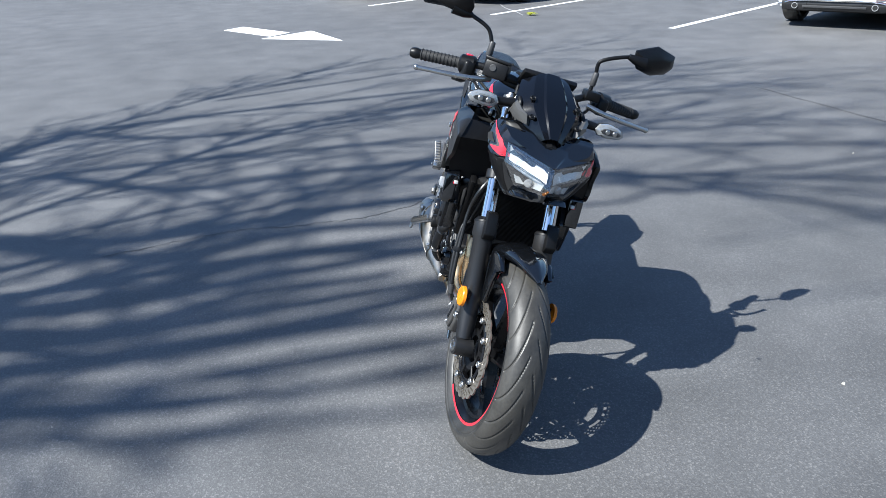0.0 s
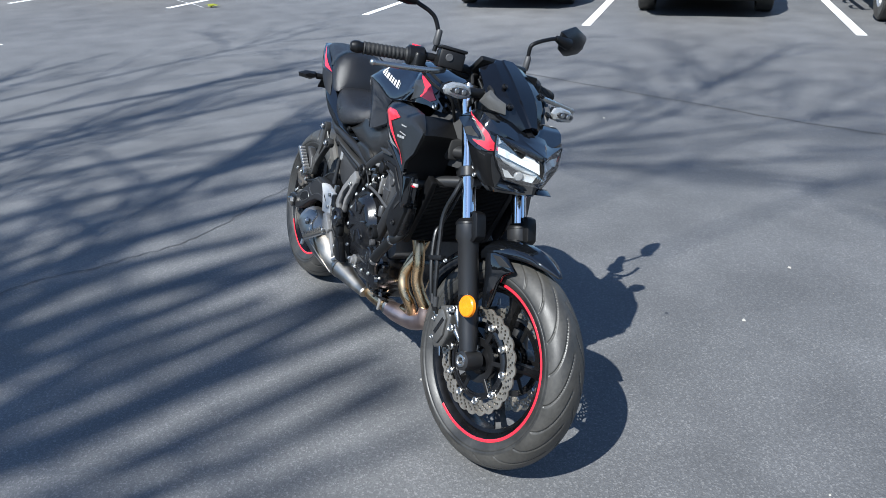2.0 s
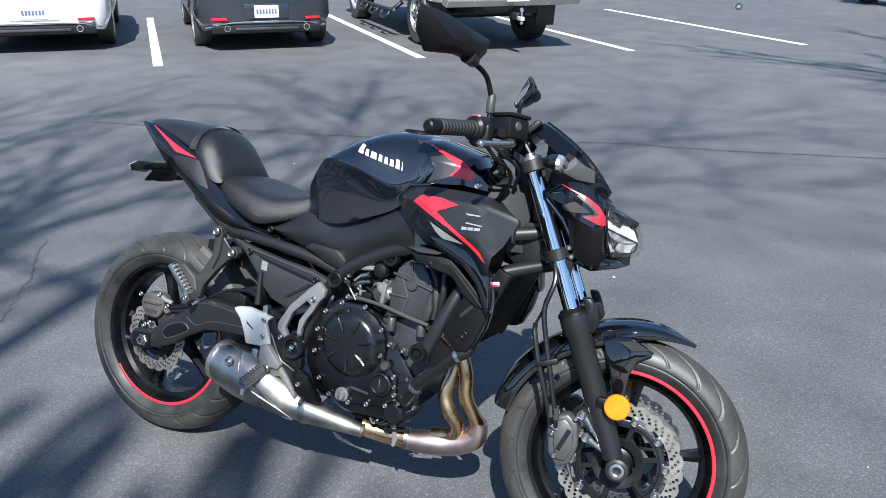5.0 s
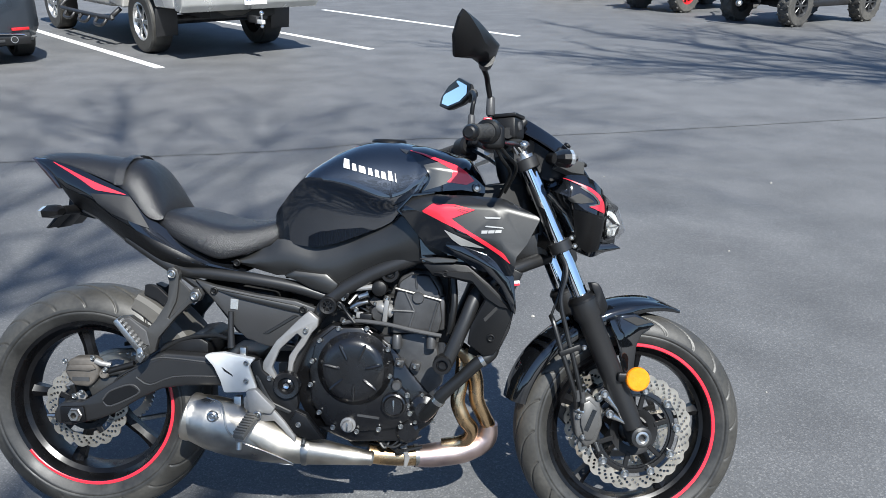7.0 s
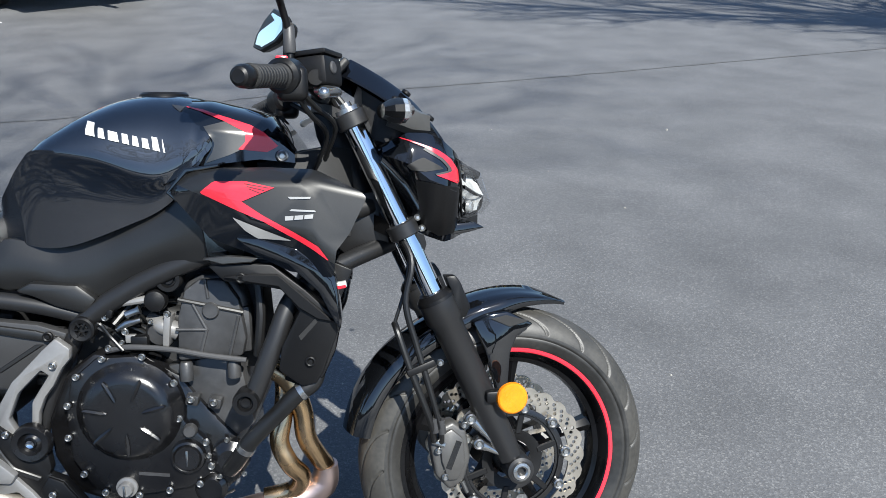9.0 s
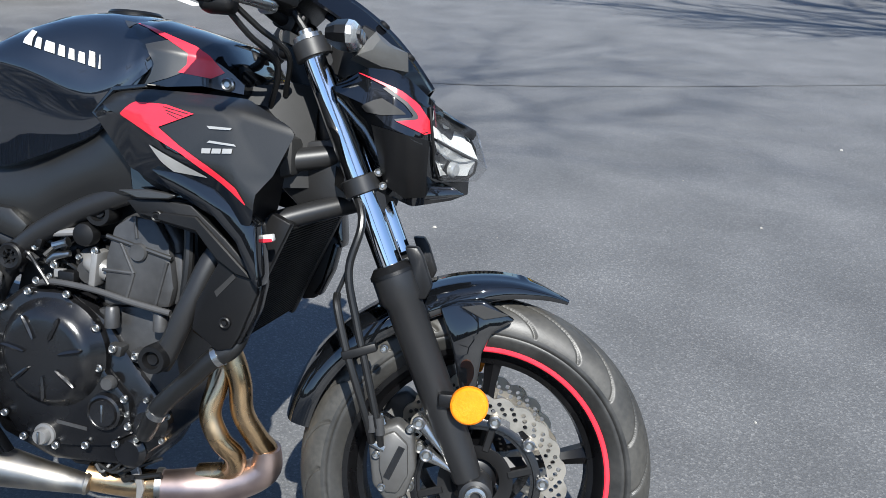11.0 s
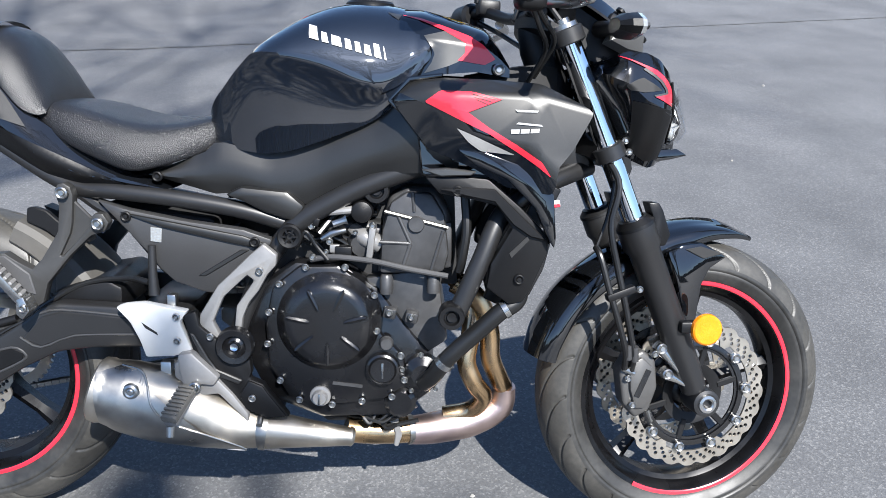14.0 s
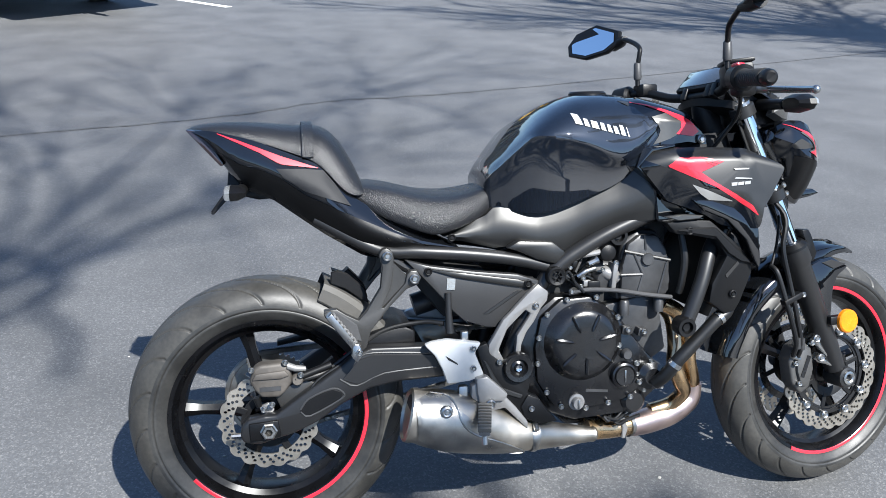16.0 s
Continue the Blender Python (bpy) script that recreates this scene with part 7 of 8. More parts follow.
# passenger peg hangers
for sd in (-1, 1):
    hg = plate([(0.248, 0.687), (0.254, 0.697), (0.264, 0.700), (0.275, 0.693), (0.279, 0.678), (0.274, 0.630), (0.270, 0.612), (0.250, 0.572), (0.254, 0.570), (0.302, 0.622), (0.306, 0.640), (0.314, 0.649), (0.328, 0.648), (0.337, 0.633), (0.330, 0.618),
                (0.305, 0.609), (0.268, 0.573), (0.225, 0.521), (0.215, 0.486), (0.205, 0.479), (0.194, 0.482), (0.186, 0.496), (0.163, 0.525), (0.128, 0.558), (0.127, 0.571), (0.154, 0.574), (0.174, 0.560), (0.200, 0.546), (0.218, 0.565), (0.249, 0.614), (0.254, 0.660)], sd * 0.164, sd * 0.142, 0.004, 2)
    h = part("peg_hanger", hg, CAST_DARK, bike, "grey cast passenger peg hanger")
    part("hanger_web", plate([(0.268, 0.678), (0.308, 0.636), (0.305, 0.622), (0.250, 0.566), (0.243, 0.571), (0.268, 0.615)], sd * 0.156, sd * 0.148, 0.002, 1), CAST_DARK, h, "recessed web of the hanger")
    part("heel_plate", plate([(0.136, 0.566), (0.154, 0.570), (0.196, 0.538), (0.205, 0.500), (0.190, 0.504), (0.165, 0.531)], sd * 0.167, sd * 0.160, 0.002, 1), PLASTIC_GREY, h, "worn grey toothed pad")
    for x, y, z in ((0.264, 0.168, 0.684), (0.321, 0.168, 0.632)):
        bolt(x, sd * y, z, BOLT_L, h)
    lie = Matrix.Translation((0.164, sd * 0.186, 0.530)) @ Matrix.Rotation(radians(-35), 4, "Y") @ Matrix.Rotation(radians(sd * -8), 4, "X")
    p_ = part("passenger_peg", box(0.016, 0.026, 0.104, 0.004, lie), LEVER, h, "folded bare aluminium passenger peg")
    for k in range(8):
        part("peg_rib", box(0.006, 0.022, 0.007, 0.0015, lie @ Matrix.Translation((0.008, 0, -0.044 + k * 0.0122)), None, 1), ALU_DARK, p_)
    part("peg_root", plate([(0.183, 0.500), (0.196, 0.506), (0.206, 0.480), (0.192, 0.462), (0.180, 0.474)], sd * 0.196, sd * 0.160, 0.004, 2), LEVER, h, "cast root of the folded peg")
    bolt(0.197, sd * 0.198, 0.486, BOLT_M, h)
    # foot peg plates
    ft_ = plate([(0.600, 0.603), (0.624, 0.584), (0.622, 0.564), (0.607, 0.547), (0.591, 0.517), (0.574, 0.495), (0.562, 0.467), (0.559, 0.438), (0.546, 0.438), (0.551, 0.488), (0.583, 0.536), (0.571, 0.545), (0.529, 0.504), (0.509, 0.457), (0.523, 0.430), (0.511, 0.410), (0.482, 0.440), (0.486, 0.470), (0.519, 0.525), (0.532, 0.537), (0.575, 0.581)], sd * 0.160, sd * 0.142, 0.004, 2)
    fp = part("peg_plate", ft_, ALU_DARK, bike, "grey cast footpeg plate with an open window")
    heel = [(0.457, 0.470), (0.481, 0.479), (0.487, 0.452), (0.519, 0.426), (0.574, 0.400), (0.578, 0.366), (0.573, 0.355), (0.598, 0.344), (0.607, 0.330), (0.645, 0.282), (0.603, 0.277), (0.547, 0.302), (0.520, 0.346), (0.496, 0.374), (0.478, 0.390), (0.470, 0.423)]
    hg_ = part("heel_guard", plate(heel, sd * 0.168, sd * 0.146, 0.004, 2), PLASTIC, fp, "black heel guard")
    part("guard_lip", plate([(0.470, 0.440), (0.478, 0.436), (0.502, 0.392), (0.516, 0.372), (0.562, 0.352), (0.556, 0.344), (0.508, 0.362), (0.492, 0.385)], sd * 0.1720, sd * 0.166, 0.002, 1), MATTE, hg_, "satin raised lip")
    part("guard_foot", plate([(0.573, 0.353), (0.598, 0.342), (0.607, 0.328), (0.641, 0.284), (0.604, 0.281), (0.566, 0.298), (0.556, 0.325)], sd * 0.1730, sd * 0.166, 0.003, 2), PLASTIC, hg_, "raised lower pad")
    ring = lathe([(0.008, 0.004), (0.011, -0.002), (0.018, 0.002), (0.021, -0.006), (0.031, -0.007), (0.034, -0.002), (0.035, 0.010)], 36)
    part("pivot_ring", ring, ENGINE, fp, "round black slotted pivot ring", Matrix.Translation((0.550, sd * 0.174, 0.418)) @ Matrix.Rotation(math.pi if sd > 0 else 0, 4, "Z"))
    part("pivot_end", lathe([(0.003, -0.002), (0.007, -0.004), (0.009, 0.0), (0.009, 0.006)], 24), CHROME, fp, "bright pivot end", Matrix.Translation((0.550, sd * 0.176, 0.418)) @ Matrix.Rotation(math.pi if sd > 0 else 0, 4, "Z"))
    for x, y, z in ((0.594, 0.162, 0.555), (0.507, 0.170, 0.434), (0.580, 0.175, 0.321)):
        bolt(x, sd * y, z, BOLT_M, fp)
    # silver plate
    sl = plate([(0.340, 0.482), (0.356, 0.488), (0.391, 0.492), (0.468, 0.479), (0.453, 0.457), (0.474, 0.404), (0.440, 0.393), (0.390, 0.390), (0.380, 0.422), (0.364, 0.455)], sd * 0.168, sd * 0.148, 0.005, 2)
    slp = part("pivot_plate", sl, ALU, bike, "pale cast aluminium pivot plate")
    part("plate_cut", plate([(0.386, 0.456), (0.412, 0.438), (0.414, 0.433), (0.392, 0.446)], sd * 0.1690, sd * 0.164, 0.0), DARK, slp, "small dark slot")
    for x, z in ((0.448, 0.469), (0.448, 0.424)):
        bolt(x, sd * 0.170, z, BOLT_M, slp)
    # foot peg
    a, b = Vector((0.474, sd * 0.172, 0.338)), Vector((0.454, sd * 0.245, 0.300))
    d = (b - a).normalized()
    side = d.cross(Vector((0, 0, 1))).normalized()
    up = side.cross(d)

    def bar(t0, t1, w, h, off=0.0):
        p, q = a.lerp(b, t0) + up * off, a.lerp(b, t1) + up * off
        return loft([[c + side * x + up * z for x, z in ((-w, -h * 0.6), (-w * 0.7, -h), (w * 0.7, -h), (w, -h * 0.6), (w, h * 0.6), (w * 0.7, h), (-w * 0.7, h), (-w, h * 0.6))] for c in (p, q)])

    fpg = part("foot_peg", bar(-0.05, 1.0, 0.012, 0.006), ALU_DARK, bike, "grey metal foot peg with a rubber pad")
    part("peg_pad", bar(0.12, 1.0, 0.0145, 0.007, 0.010), PEG_RUBBER, fpg, "worn grey rubber peg pad")
    for k in range(8):
        part("pad_rib", bar(0.18 + k * 0.10, 0.23 + k * 0.10, 0.0147, 0.0025, 0.0185), PEG_RUBBER, fpg)
    part("peg_feeler", tube([b + Vector((0, 0, -0.004)), b + Vector((0, sd * 0.003, -0.022)), b + Vector((0, sd * 0.004, -0.024))], [0.007, 0.0065, 0.004], 10, 0), BOLT, fpg, "bright peg feeler")
    part("peg_knuckle", plate([(0.451, 0.403), (0.476, 0.408), (0.524, 0.362), (0.514, 0.346), (0.490, 0.348), (0.476, 0.320), (0.462, 0.328), (0.453, 0.372)], sd * 0.186, sd * 0.160, 0.005), ALU_DARK, bike, "grey foot peg knuckle")
    bolt(0.482, sd * 0.188, 0.345, BOLT_L, fpg)
    part("peg_bracket", plate([(0.442, 0.383), (0.470, 0.402), (0.513, 0.361), (0.545, 0.326), (0.572, 0.290), (0.572, 0.272), (0.519, 0.327), (0.488, 0.322), (0.442, 0.357)], sd * 0.176, sd * 0.150, 0.004), ALU_DARK, bike, "grey footpeg bracket")

# rear brake: caliper, hose, reservoir rod
rcal = plate([(-0.058, 0.392), (-0.050, 0.418), (-0.035, 0.428), (0.012, 0.430), (0.030, 0.418), (0.034, 0.385), (0.016, 0.362), (0.004, 0.352), (-0.034, 0.354), (-0.048, 0.372)], -0.128, -0.088, 0.008, 3)
rc_ = part("rear_caliper", rcal, CALIPER_OLD, bike, "brown brake-dusted rear caliper", Matrix.Translation((0.021, 0, 0.024)))
part("caliper_ridge", plate([(-0.052, 0.396), (-0.044, 0.410), (0.018, 0.414), (0.028, 0.402), (0.010, 0.396)], -0.133, -0.120, 0.003, 2), CALIPER_OLD, rc_, "brake-dusted caliper ridge")
part("caliper_mark", box(0.045, 0.002, 0.010, 0.0, pose(-0.014, -0.1285, 0.374, 0, 0, 0)), ENGINE_GREY, rc_, "plain grey maker mark bar")
part("piston_boss", lathe([(0, -0.010), (0.010, -0.010), (0.013, -0.006), (0.014, 0.006)], 20), CALIPER_OLD, rc_, "round piston boss", Matrix.Translation((0.044, -0.118, 0.388)))
part("banjo_fitting", tube([(0.024, -0.124, 0.422), (0.040, -0.126, 0.416), (0.062, -0.122, 0.412)], [0.008, 0.0075, 0.006], 12, 0), ALU_DARK, rc_, "grey hose fitting")
part("pin_boot", tube([(-0.045, -0.112, 0.352), (-0.042, -0.112, 0.338), (-0.040, -0.112, 0.330)], [0.009, 0.007, 0.006], 10, 0), HOSE, rc_, "black slide pin boot")
part("caliper_bracket", plate([(-0.010, 0.362), (0.060, 0.385), (0.092, 0.372), (0.070, 0.330), (0.010, 0.310)], -0.112, -0.096, 0.004), CAST_DARK, rc_, "dark caliper bracket")
part("sensor_bracket", plate([(-0.040, 0.330), (-0.020, 0.338), (-0.008, 0.322), (-0.018, 0.308), (-0.036, 0.314)], -0.116, -0.104, 0.002), ALU_DARK, rc_, "small grey sensor bracket")
for x, z in ((-0.052, 0.420), (0.020, 0.432), (-0.030, 0.330), (-0.012, 0.340), (0.052, 0.402)):
    bolt(x, -0.130, z, BOLT_M, rc_)
for (p, q) in (((0.060, 0.414), (0.140, 0.438)),):
    part("hose_sleeve", tube([(p[0], -0.120, p[1]), (q[0], -0.112, q[1])], 0.0085, 12, 0), PLASTIC, bike, "ribbed black hose sleeve")
part("rear_brake_hose", tube([(0.050, -0.118, 0.408), (0.100, -0.118, 0.415), (0.140, -0.110, 0.430), (0.250, -0.100, 0.500), (0.340, -0.110, 0.520), (0.390, -0.132, 0.520)], 0.0055, 9), HOSE, bike, "black rear brake hose")
part("abs_wire", tube([(0.030, -0.125, 0.345), (0.080, -0.128, 0.372), (0.110, -0.125, 0.410), (0.200, -0.115, 0.460)], 0.003, 7), HOSE, bike, "thin black sensor wire")
part("brake_master", tube([(0.400, -0.138, 0.590), (0.400, -0.140, 0.545), (0.402, -0.142, 0.500)], [0.007, 0.0075, 0.010], 12, 0), FORK, bike, "black rear brake master cylinder")
part("master_fitting", box(0.016, 0.018, 0.026, 0.003, pose(0.434, -0.142, 0.490)), LEVER, bike, "zinc hydraulic fitting")
part("pedal_joint", box(0.020, 0.018, 0.036, 0.003, pose(0.425, -0.160, 0.365)), BOLT, bike, "zinc brake rod joint")
part("shock_body", tube([(0.350, 0.06, 0.520), (0.440, 0.06, 0.545), (0.52, 0.06, 0.570)], 0.028, 14, 0), ENGINE_GREY, bike, "dark shock absorber")
# rear hugger and inner tyre guard
rings = []
for k in range(16):
    u = k / 15
    a = radians(20 + 46 * u)
    wd = np.interp(u, [0, 0.5, 1], [0.086, 0.084, 0.076])
    low = np.interp(u, [0, 0.45, 0.5, 1], [0.250, 0.262, 0.284, 0.290])
    sec = [(low, -wd), (0.316, -wd), (0.328, -wd * 0.90), (0.333, -wd * 0.6), (0.334, 0), (0.333, wd * 0.6), (0.328, wd * 0.90), (0.316, wd), (low, wd)]
    rings.append([Vector((r * math.cos(a), y, 0.312 + r * math.sin(a))) for r, y in sec] + [Vector(((r - 0.004) * math.cos(a), y * 0.96, 0.312 + (r - 0.004) * math.sin(a))) for r, y in sec[::-1]])
hug = part("rear_hugger", loft(rings), DUSTY, bike, "dusty grey rear tyre hugger")
part("hugger_fin", plate([(0.147, 0.610), (0.150, 0.636), (0.164, 0.638), (0.185, 0.631), (0.222, 0.597), (0.232, 0.560), (0.214, 0.570), (0.180, 0.596)], -0.066, -0.052, 0.002, 1), PLASTIC, hug, "black mudguard fin")
part("hugger_fin", plate([(0.152, 0.631), (0.179, 0.621), (0.191, 0.632), (0.227, 0.593), (0.235, 0.560), (0.205, 0.575), (0.170, 0.606)], -0.008, 0.030, 0.002, 1), PLASTIC, hug, "black mudguard fin")
part("hugger_front", plate([(0.200, 0.463), (0.204, 0.487), (0.240, 0.502), (0.302, 0.514), (0.330, 0.500), (0.330, 0.455)], -0.104, 0.090, 0.006, 2), PLASTIC, hug, "black front flank of the hugger")
part("chain_guard", plate([(0.02, 0.445), (0.10, 0.462), (0.25, 0.480), (0.25, 0.465), (0.10, 0.445), (0.02, 0.432)], 0.085, 0.108, 0.002), PLASTIC, bike, "black chain guard")
# side stand on the far flank, down
part("side_stand", tube([(0.600, 0.130, 0.300), (0.570, 0.190, 0.180), (0.545, 0.250, 0.079)], [0.013, 0.012, 0.011], 12), FORK, bike, "black side stand")
part("stand_foot", box(0.070, 0.032, 0.008, 0.003, pose(0.545, 0.252, 0.074, -15.29, 0, 0)), FORK, bike, "flat side stand foot")

# ---- parked vehicles ----
def paint(name, color, metal=0.3, rough=0.28):
    return mat(name, color, rough, metal, vary=0.06, scale=400, coat=0.6, coat_rough=0.05, stain=0.06, stain_scale=2)


CAR_WHITE = paint("white_car_paint", (0.72, 0.72, 0.70), 0.0)
CAR_GREY = paint("dark_grey_car_paint", (0.035, 0.042, 0.052), 0.4)
CAR_PURPLE = paint("dark_violet_car_paint", (0.020, 0.016, 0.030), 0.3)
TRUCK_PAINT = paint("champagne_silver_paint", (0.50, 0.485, 0.45), 0.15)
BUMPER = mat("dull_chrome_bumper", (0.58, 0.58, 0.55), 0.22, 0.6, vary=0.06, scale=40, stain=0.1)
TINT = mat("dark_car_glass", (0.010, 0.012, 0.014), 0.06, vary=0.1, scale=10, stain=0.05)
TRIM = mat("black_car_trim", (0.015, 0.015, 0.016), 0.5, vary=0.2, scale=60, bump=0.1, bump_scale=400)
RIM = mat("alloy_rim", (0.55, 0.55, 0.54), 0.3, 0.9, vary=0.08, scale=40, stain=0.15)
REAR_RED = mat("red_lens", (0.45, 0.012, 0.015), 0.18, vary=0.15, scale=60, coat=0.8)
PLATE = mat("plate_white", (0.70, 0.70, 0.70), 0.4, vary=0.05, scale=40)
PLATE_INK = mat("plate_ink", (0.10, 0.12, 0.22), 0.5, vary=0.05, scale=40)
YELLOW = mat("yellow_plastic", (0.75, 0.45, 0.01), 0.4, vary=0.1, scale=30, coat=0.3)
RED_STEEL = mat("red_painted_steel", (0.55, 0.015, 0.02), 0.35, vary=0.12, scale=40, coat=0.4)
MUD_RUBBER = mat("muddy_tyre_rubber", (0.035, 0.034, 0.032), 0.8, vary=0.3, scale=30, bump=0.3, bump_scale=120, second=(0.09, 0.085, 0.075), stain=0.4, stain_scale=6)


def car_wheel(parent, x, y, r, w, rim_r, rim_mat=None, knobs=0, spokes=10, label="black tyre on an alloy rim"):
    sd = 1 if y > 0 else -1
    ty = lathe([(rim_r, -w / 2), (r - 0.03, -w / 2 - 0.006), (r - 0.008, -w / 2 + 0.012), (r, -w / 4), (r, w / 4), (r - 0.008, w / 2 - 0.012), (r - 0.03, w / 2 + 0.006), (rim_r, w / 2), (rim_r - 0.012, 0.0)], 40, close=True)
    if knobs:
        for k in range(knobs):
            a = math.tau * k / knobs
            for q in (-1, 0, 1):
                m = Matrix.Rotation(-a - (0.5 * math.tau / knobs if q == 0 else 0), 4, "Y") @ Matrix.Translation((r + 0.004, q * w * 0.33, 0)) @ Matrix.Rotation(0.5 * q, 4, "X")
                box(0.034, w * 0.26, 0.045, 0.006, m, ty, 1)
    wh = part("wheel", ty, MUD_RUBBER if knobs else RUBBER, parent, label, Matrix.Translation((x, y, r)))
    rim = lathe([(rim_r, sd * w / 2), (rim_r - 0.012, sd * (w / 2 + 0.004)), (rim_r - 0.03, sd * (w / 2 - 0.03)), (rim_r - 0.035, 0.0), (rim_r - 0.010, 0.0)], 40, close=True)
    lathe([(0.0, sd * (w / 2 - 0.005)), (0.045, sd * (w / 2 - 0.008)), (0.055, sd * (w / 2 - 0.03)), (0.055, 0)], 24, bm=rim)
    for k in range(spokes):
        a = math.tau * k / spokes
        box(rim_r - 0.04, 0.03, 0.030 if spokes > 6 else 0.055, 0.006, Matrix.Rotation(-a, 4, "Y") @ Matrix.Translation((rim_r / 2, sd * (w / 2 - 0.028), 0)), rim, 1)
    part("rim", rim, rim_mat or RIM, wh, "spoked alloy rim")
    # dark disc that stands for the shade behind the spokes
    part("hub_shade_disc", lathe([(0.0, sd * (w / 2 - 0.07)), (rim_r - 0.02, sd * (w / 2 - 0.07))], 24), DARK, wh)
    return wh


def place(axle, forward):
    a = math.atan2(forward[1], forward[0])
    return Matrix.Translation((axle[0], axle[1], 0)) @ Matrix.Rotation(a, 4, "Z")


def number_plate(parent, x, z, w=0.305, h=0.152):
    p = part("number_plate", box(0.006, w, h, 0.002, pose(x, 0, z)), PLATE, parent, "white number plate with plain bars")
    for k in range(7):
        part("plate_bar", box(0.002, 0.026, 0.058, 0.0, pose(x - 0.004, -0.114 + k * 0.038, z)), PLATE_INK, p)
    return p


def hatchback(name, axle, paint_mat, label, plate_z=0.49):
    """Rear axle at the origin, nose along +x."""
    t = thing(name, label, "car", place(axle, INTO), group="parked cars")
    L0, L1 = -0.80, 3.46
    deck = line([(L0, 0.98), (-0.62, 1.06), (-0.30, 1.42), (0.3, 1.46), (1.2, 1.45), (1.95, 1.05), (2.6, 0.98), (3.2, 0.86), (L1, 0.66)])
    belt = line([(L0, 0.90), (-0.5, 0.95), (2.0, 0.92), (3.0, 0.84), (L1, 0.62)])
    sill = line([(L0, 0.30), (-0.70, 0.26), (-0.45, 0.24), (0.45, 0.20), (2.2, 0.20), (3.1, 0.22), (L1, 0.30)])
    half = line([(L0, 0.66), (-0.74, 0.80), (-0.55, 0.865), (0.2, 0.895), (2.2, 0.895), (3.0, 0.85), (3.3, 0.74), (L1, 0.56)])
    rings = []
    for x in np.linspace(L0, L1, 46):
        b, d, s, w = belt(x), deck(x), sill(x), half(x)
        up = max(0.0, d - b)
        roof = w * (0.98 - 0.28 * min(1, up / 0.5))
        arch = any(abs(x - c) < 0.36 for c in (0.0, 2.63))
        sl = s if not arch else s + math.sqrt(max(0.0, 0.36**2 - min((x - c) ** 2 for c in (0.0, 2.63)))) * 1.05
        side = [(0.0, s), (w * 0.78, s), (w * 0.90, sl), (w, max(sl + 0.02, 0.42)), (w * 1.0, 0.62), (w * 0.985, b), (roof, max(d - 0.05, b + 0.004)), (roof * 0.9, d), (0.0, d + 0.015)]
        rings.append([Vector((x, y, z)) for y, z in side] + [Vector((x, -y, z)) for y, z in side[::-1][1:-1]])
    body = part("body", loft(rings), paint_mat, t, angle=40)
    part("rear_window", plate([(-0.70, 1.05), (-0.66, 1.07), (-0.34, 1.40), (-0.38, 1.39)], -0.55, 0.55, 0.003), TINT, t, "dark rear window")
    for sd in (-1, 1):
        part("side_window", plate([(-0.25, 1.00), (-0.1, 1.36), (1.15, 1.40), (1.75, 1.02)], sd * 0.80, sd * 0.70, 0.01), TINT, t, "dark side window")
        part("tail_lamp", box(0.12, 0.22, 0.16, 0.03, pose(-0.735, sd * 0.62, 0.86, 0, 0, sd * -14)), REAR_RED, t, "red tail lamp")
        part("bumper_reflector", box(0.03, 0.20, 0.035, 0.008, pose(-0.806, sd * 0.585, 0.405, 0, 0, sd * -12)), REAR_RED, t, "red bumper reflector")
        ex_ = part("exhaust_tip", tube([(-0.83, sd * 0.50, 0.292), (-0.70, sd * 0.50, 0.292)], 0.040, 20, 0), CHROME, t, "chrome exhaust tip")
        part("exhaust_bore", tube([(-0.832, sd * 0.50, 0.292), (-0.826, sd * 0.50, 0.292)], 0.032, 20, 0), DARK, ex_)
        part("bumper_fin", box(0.02, 0.012, 0.06, 0.002, pose(-0.815, sd * 0.36, 0.300, sd * 20, 0, 0)), TRIM, t)
        for x in (0.0, 2.63):
            car_wheel(t, x, sd * 0.76, 0.315, 0.215, 0.235)
    part("diffuser", plate([(-0.812, 0.36), (-0.822, 0.31), (-0.80, 0.232), (-0.62, 0.22), (-0.62, 0.36)], -0.68, 0.68, 0.012), TRIM, t, "black lower bumper")
    part("diffuser_strip", box(0.010, 0.80, 0.030, 0.004, pose(-0.828, 0, 0.284)), PLASTIC_GREY, t, "grey diffuser strip")
    tr = tube([(-0.735, -0.76, 0.300), (-0.800, -0.66, 0.318), (-0.826, -0.56, 0.348), (-0.835, -0.3, 0.366), (-0.838, 0, 0.368), (-0.835, 0.3, 0.366), (-0.826, 0.56, 0.348), (-0.800, 0.66, 0.318), (-0.735, 0.76, 0.300)], 0.009, 10)
    part("chrome_line", tr, CHROME, t, "thin chrome bumper line")
    part("plate_recess", box(0.03, 0.56, 0.19, 0.012, pose(-0.802, 0, plate_z)), paint_mat, t)
    number_plate(t, -0.822, plate_z)
    part("tailgate_seam", tube([(-0.79, -0.60, 0.98), (-0.812, -0.55, 0.78), (-0.814, 0, 0.755), (-0.812, 0.55, 0.78), (-0.79, 0.60, 0.98)], 0.005, 6), DARK, t)
    part("underbody", box(3.6, 1.4, 0.10, 0.02, pose(1.25, 0, 0.24)), DARK, t, "dark underbody")
    return t


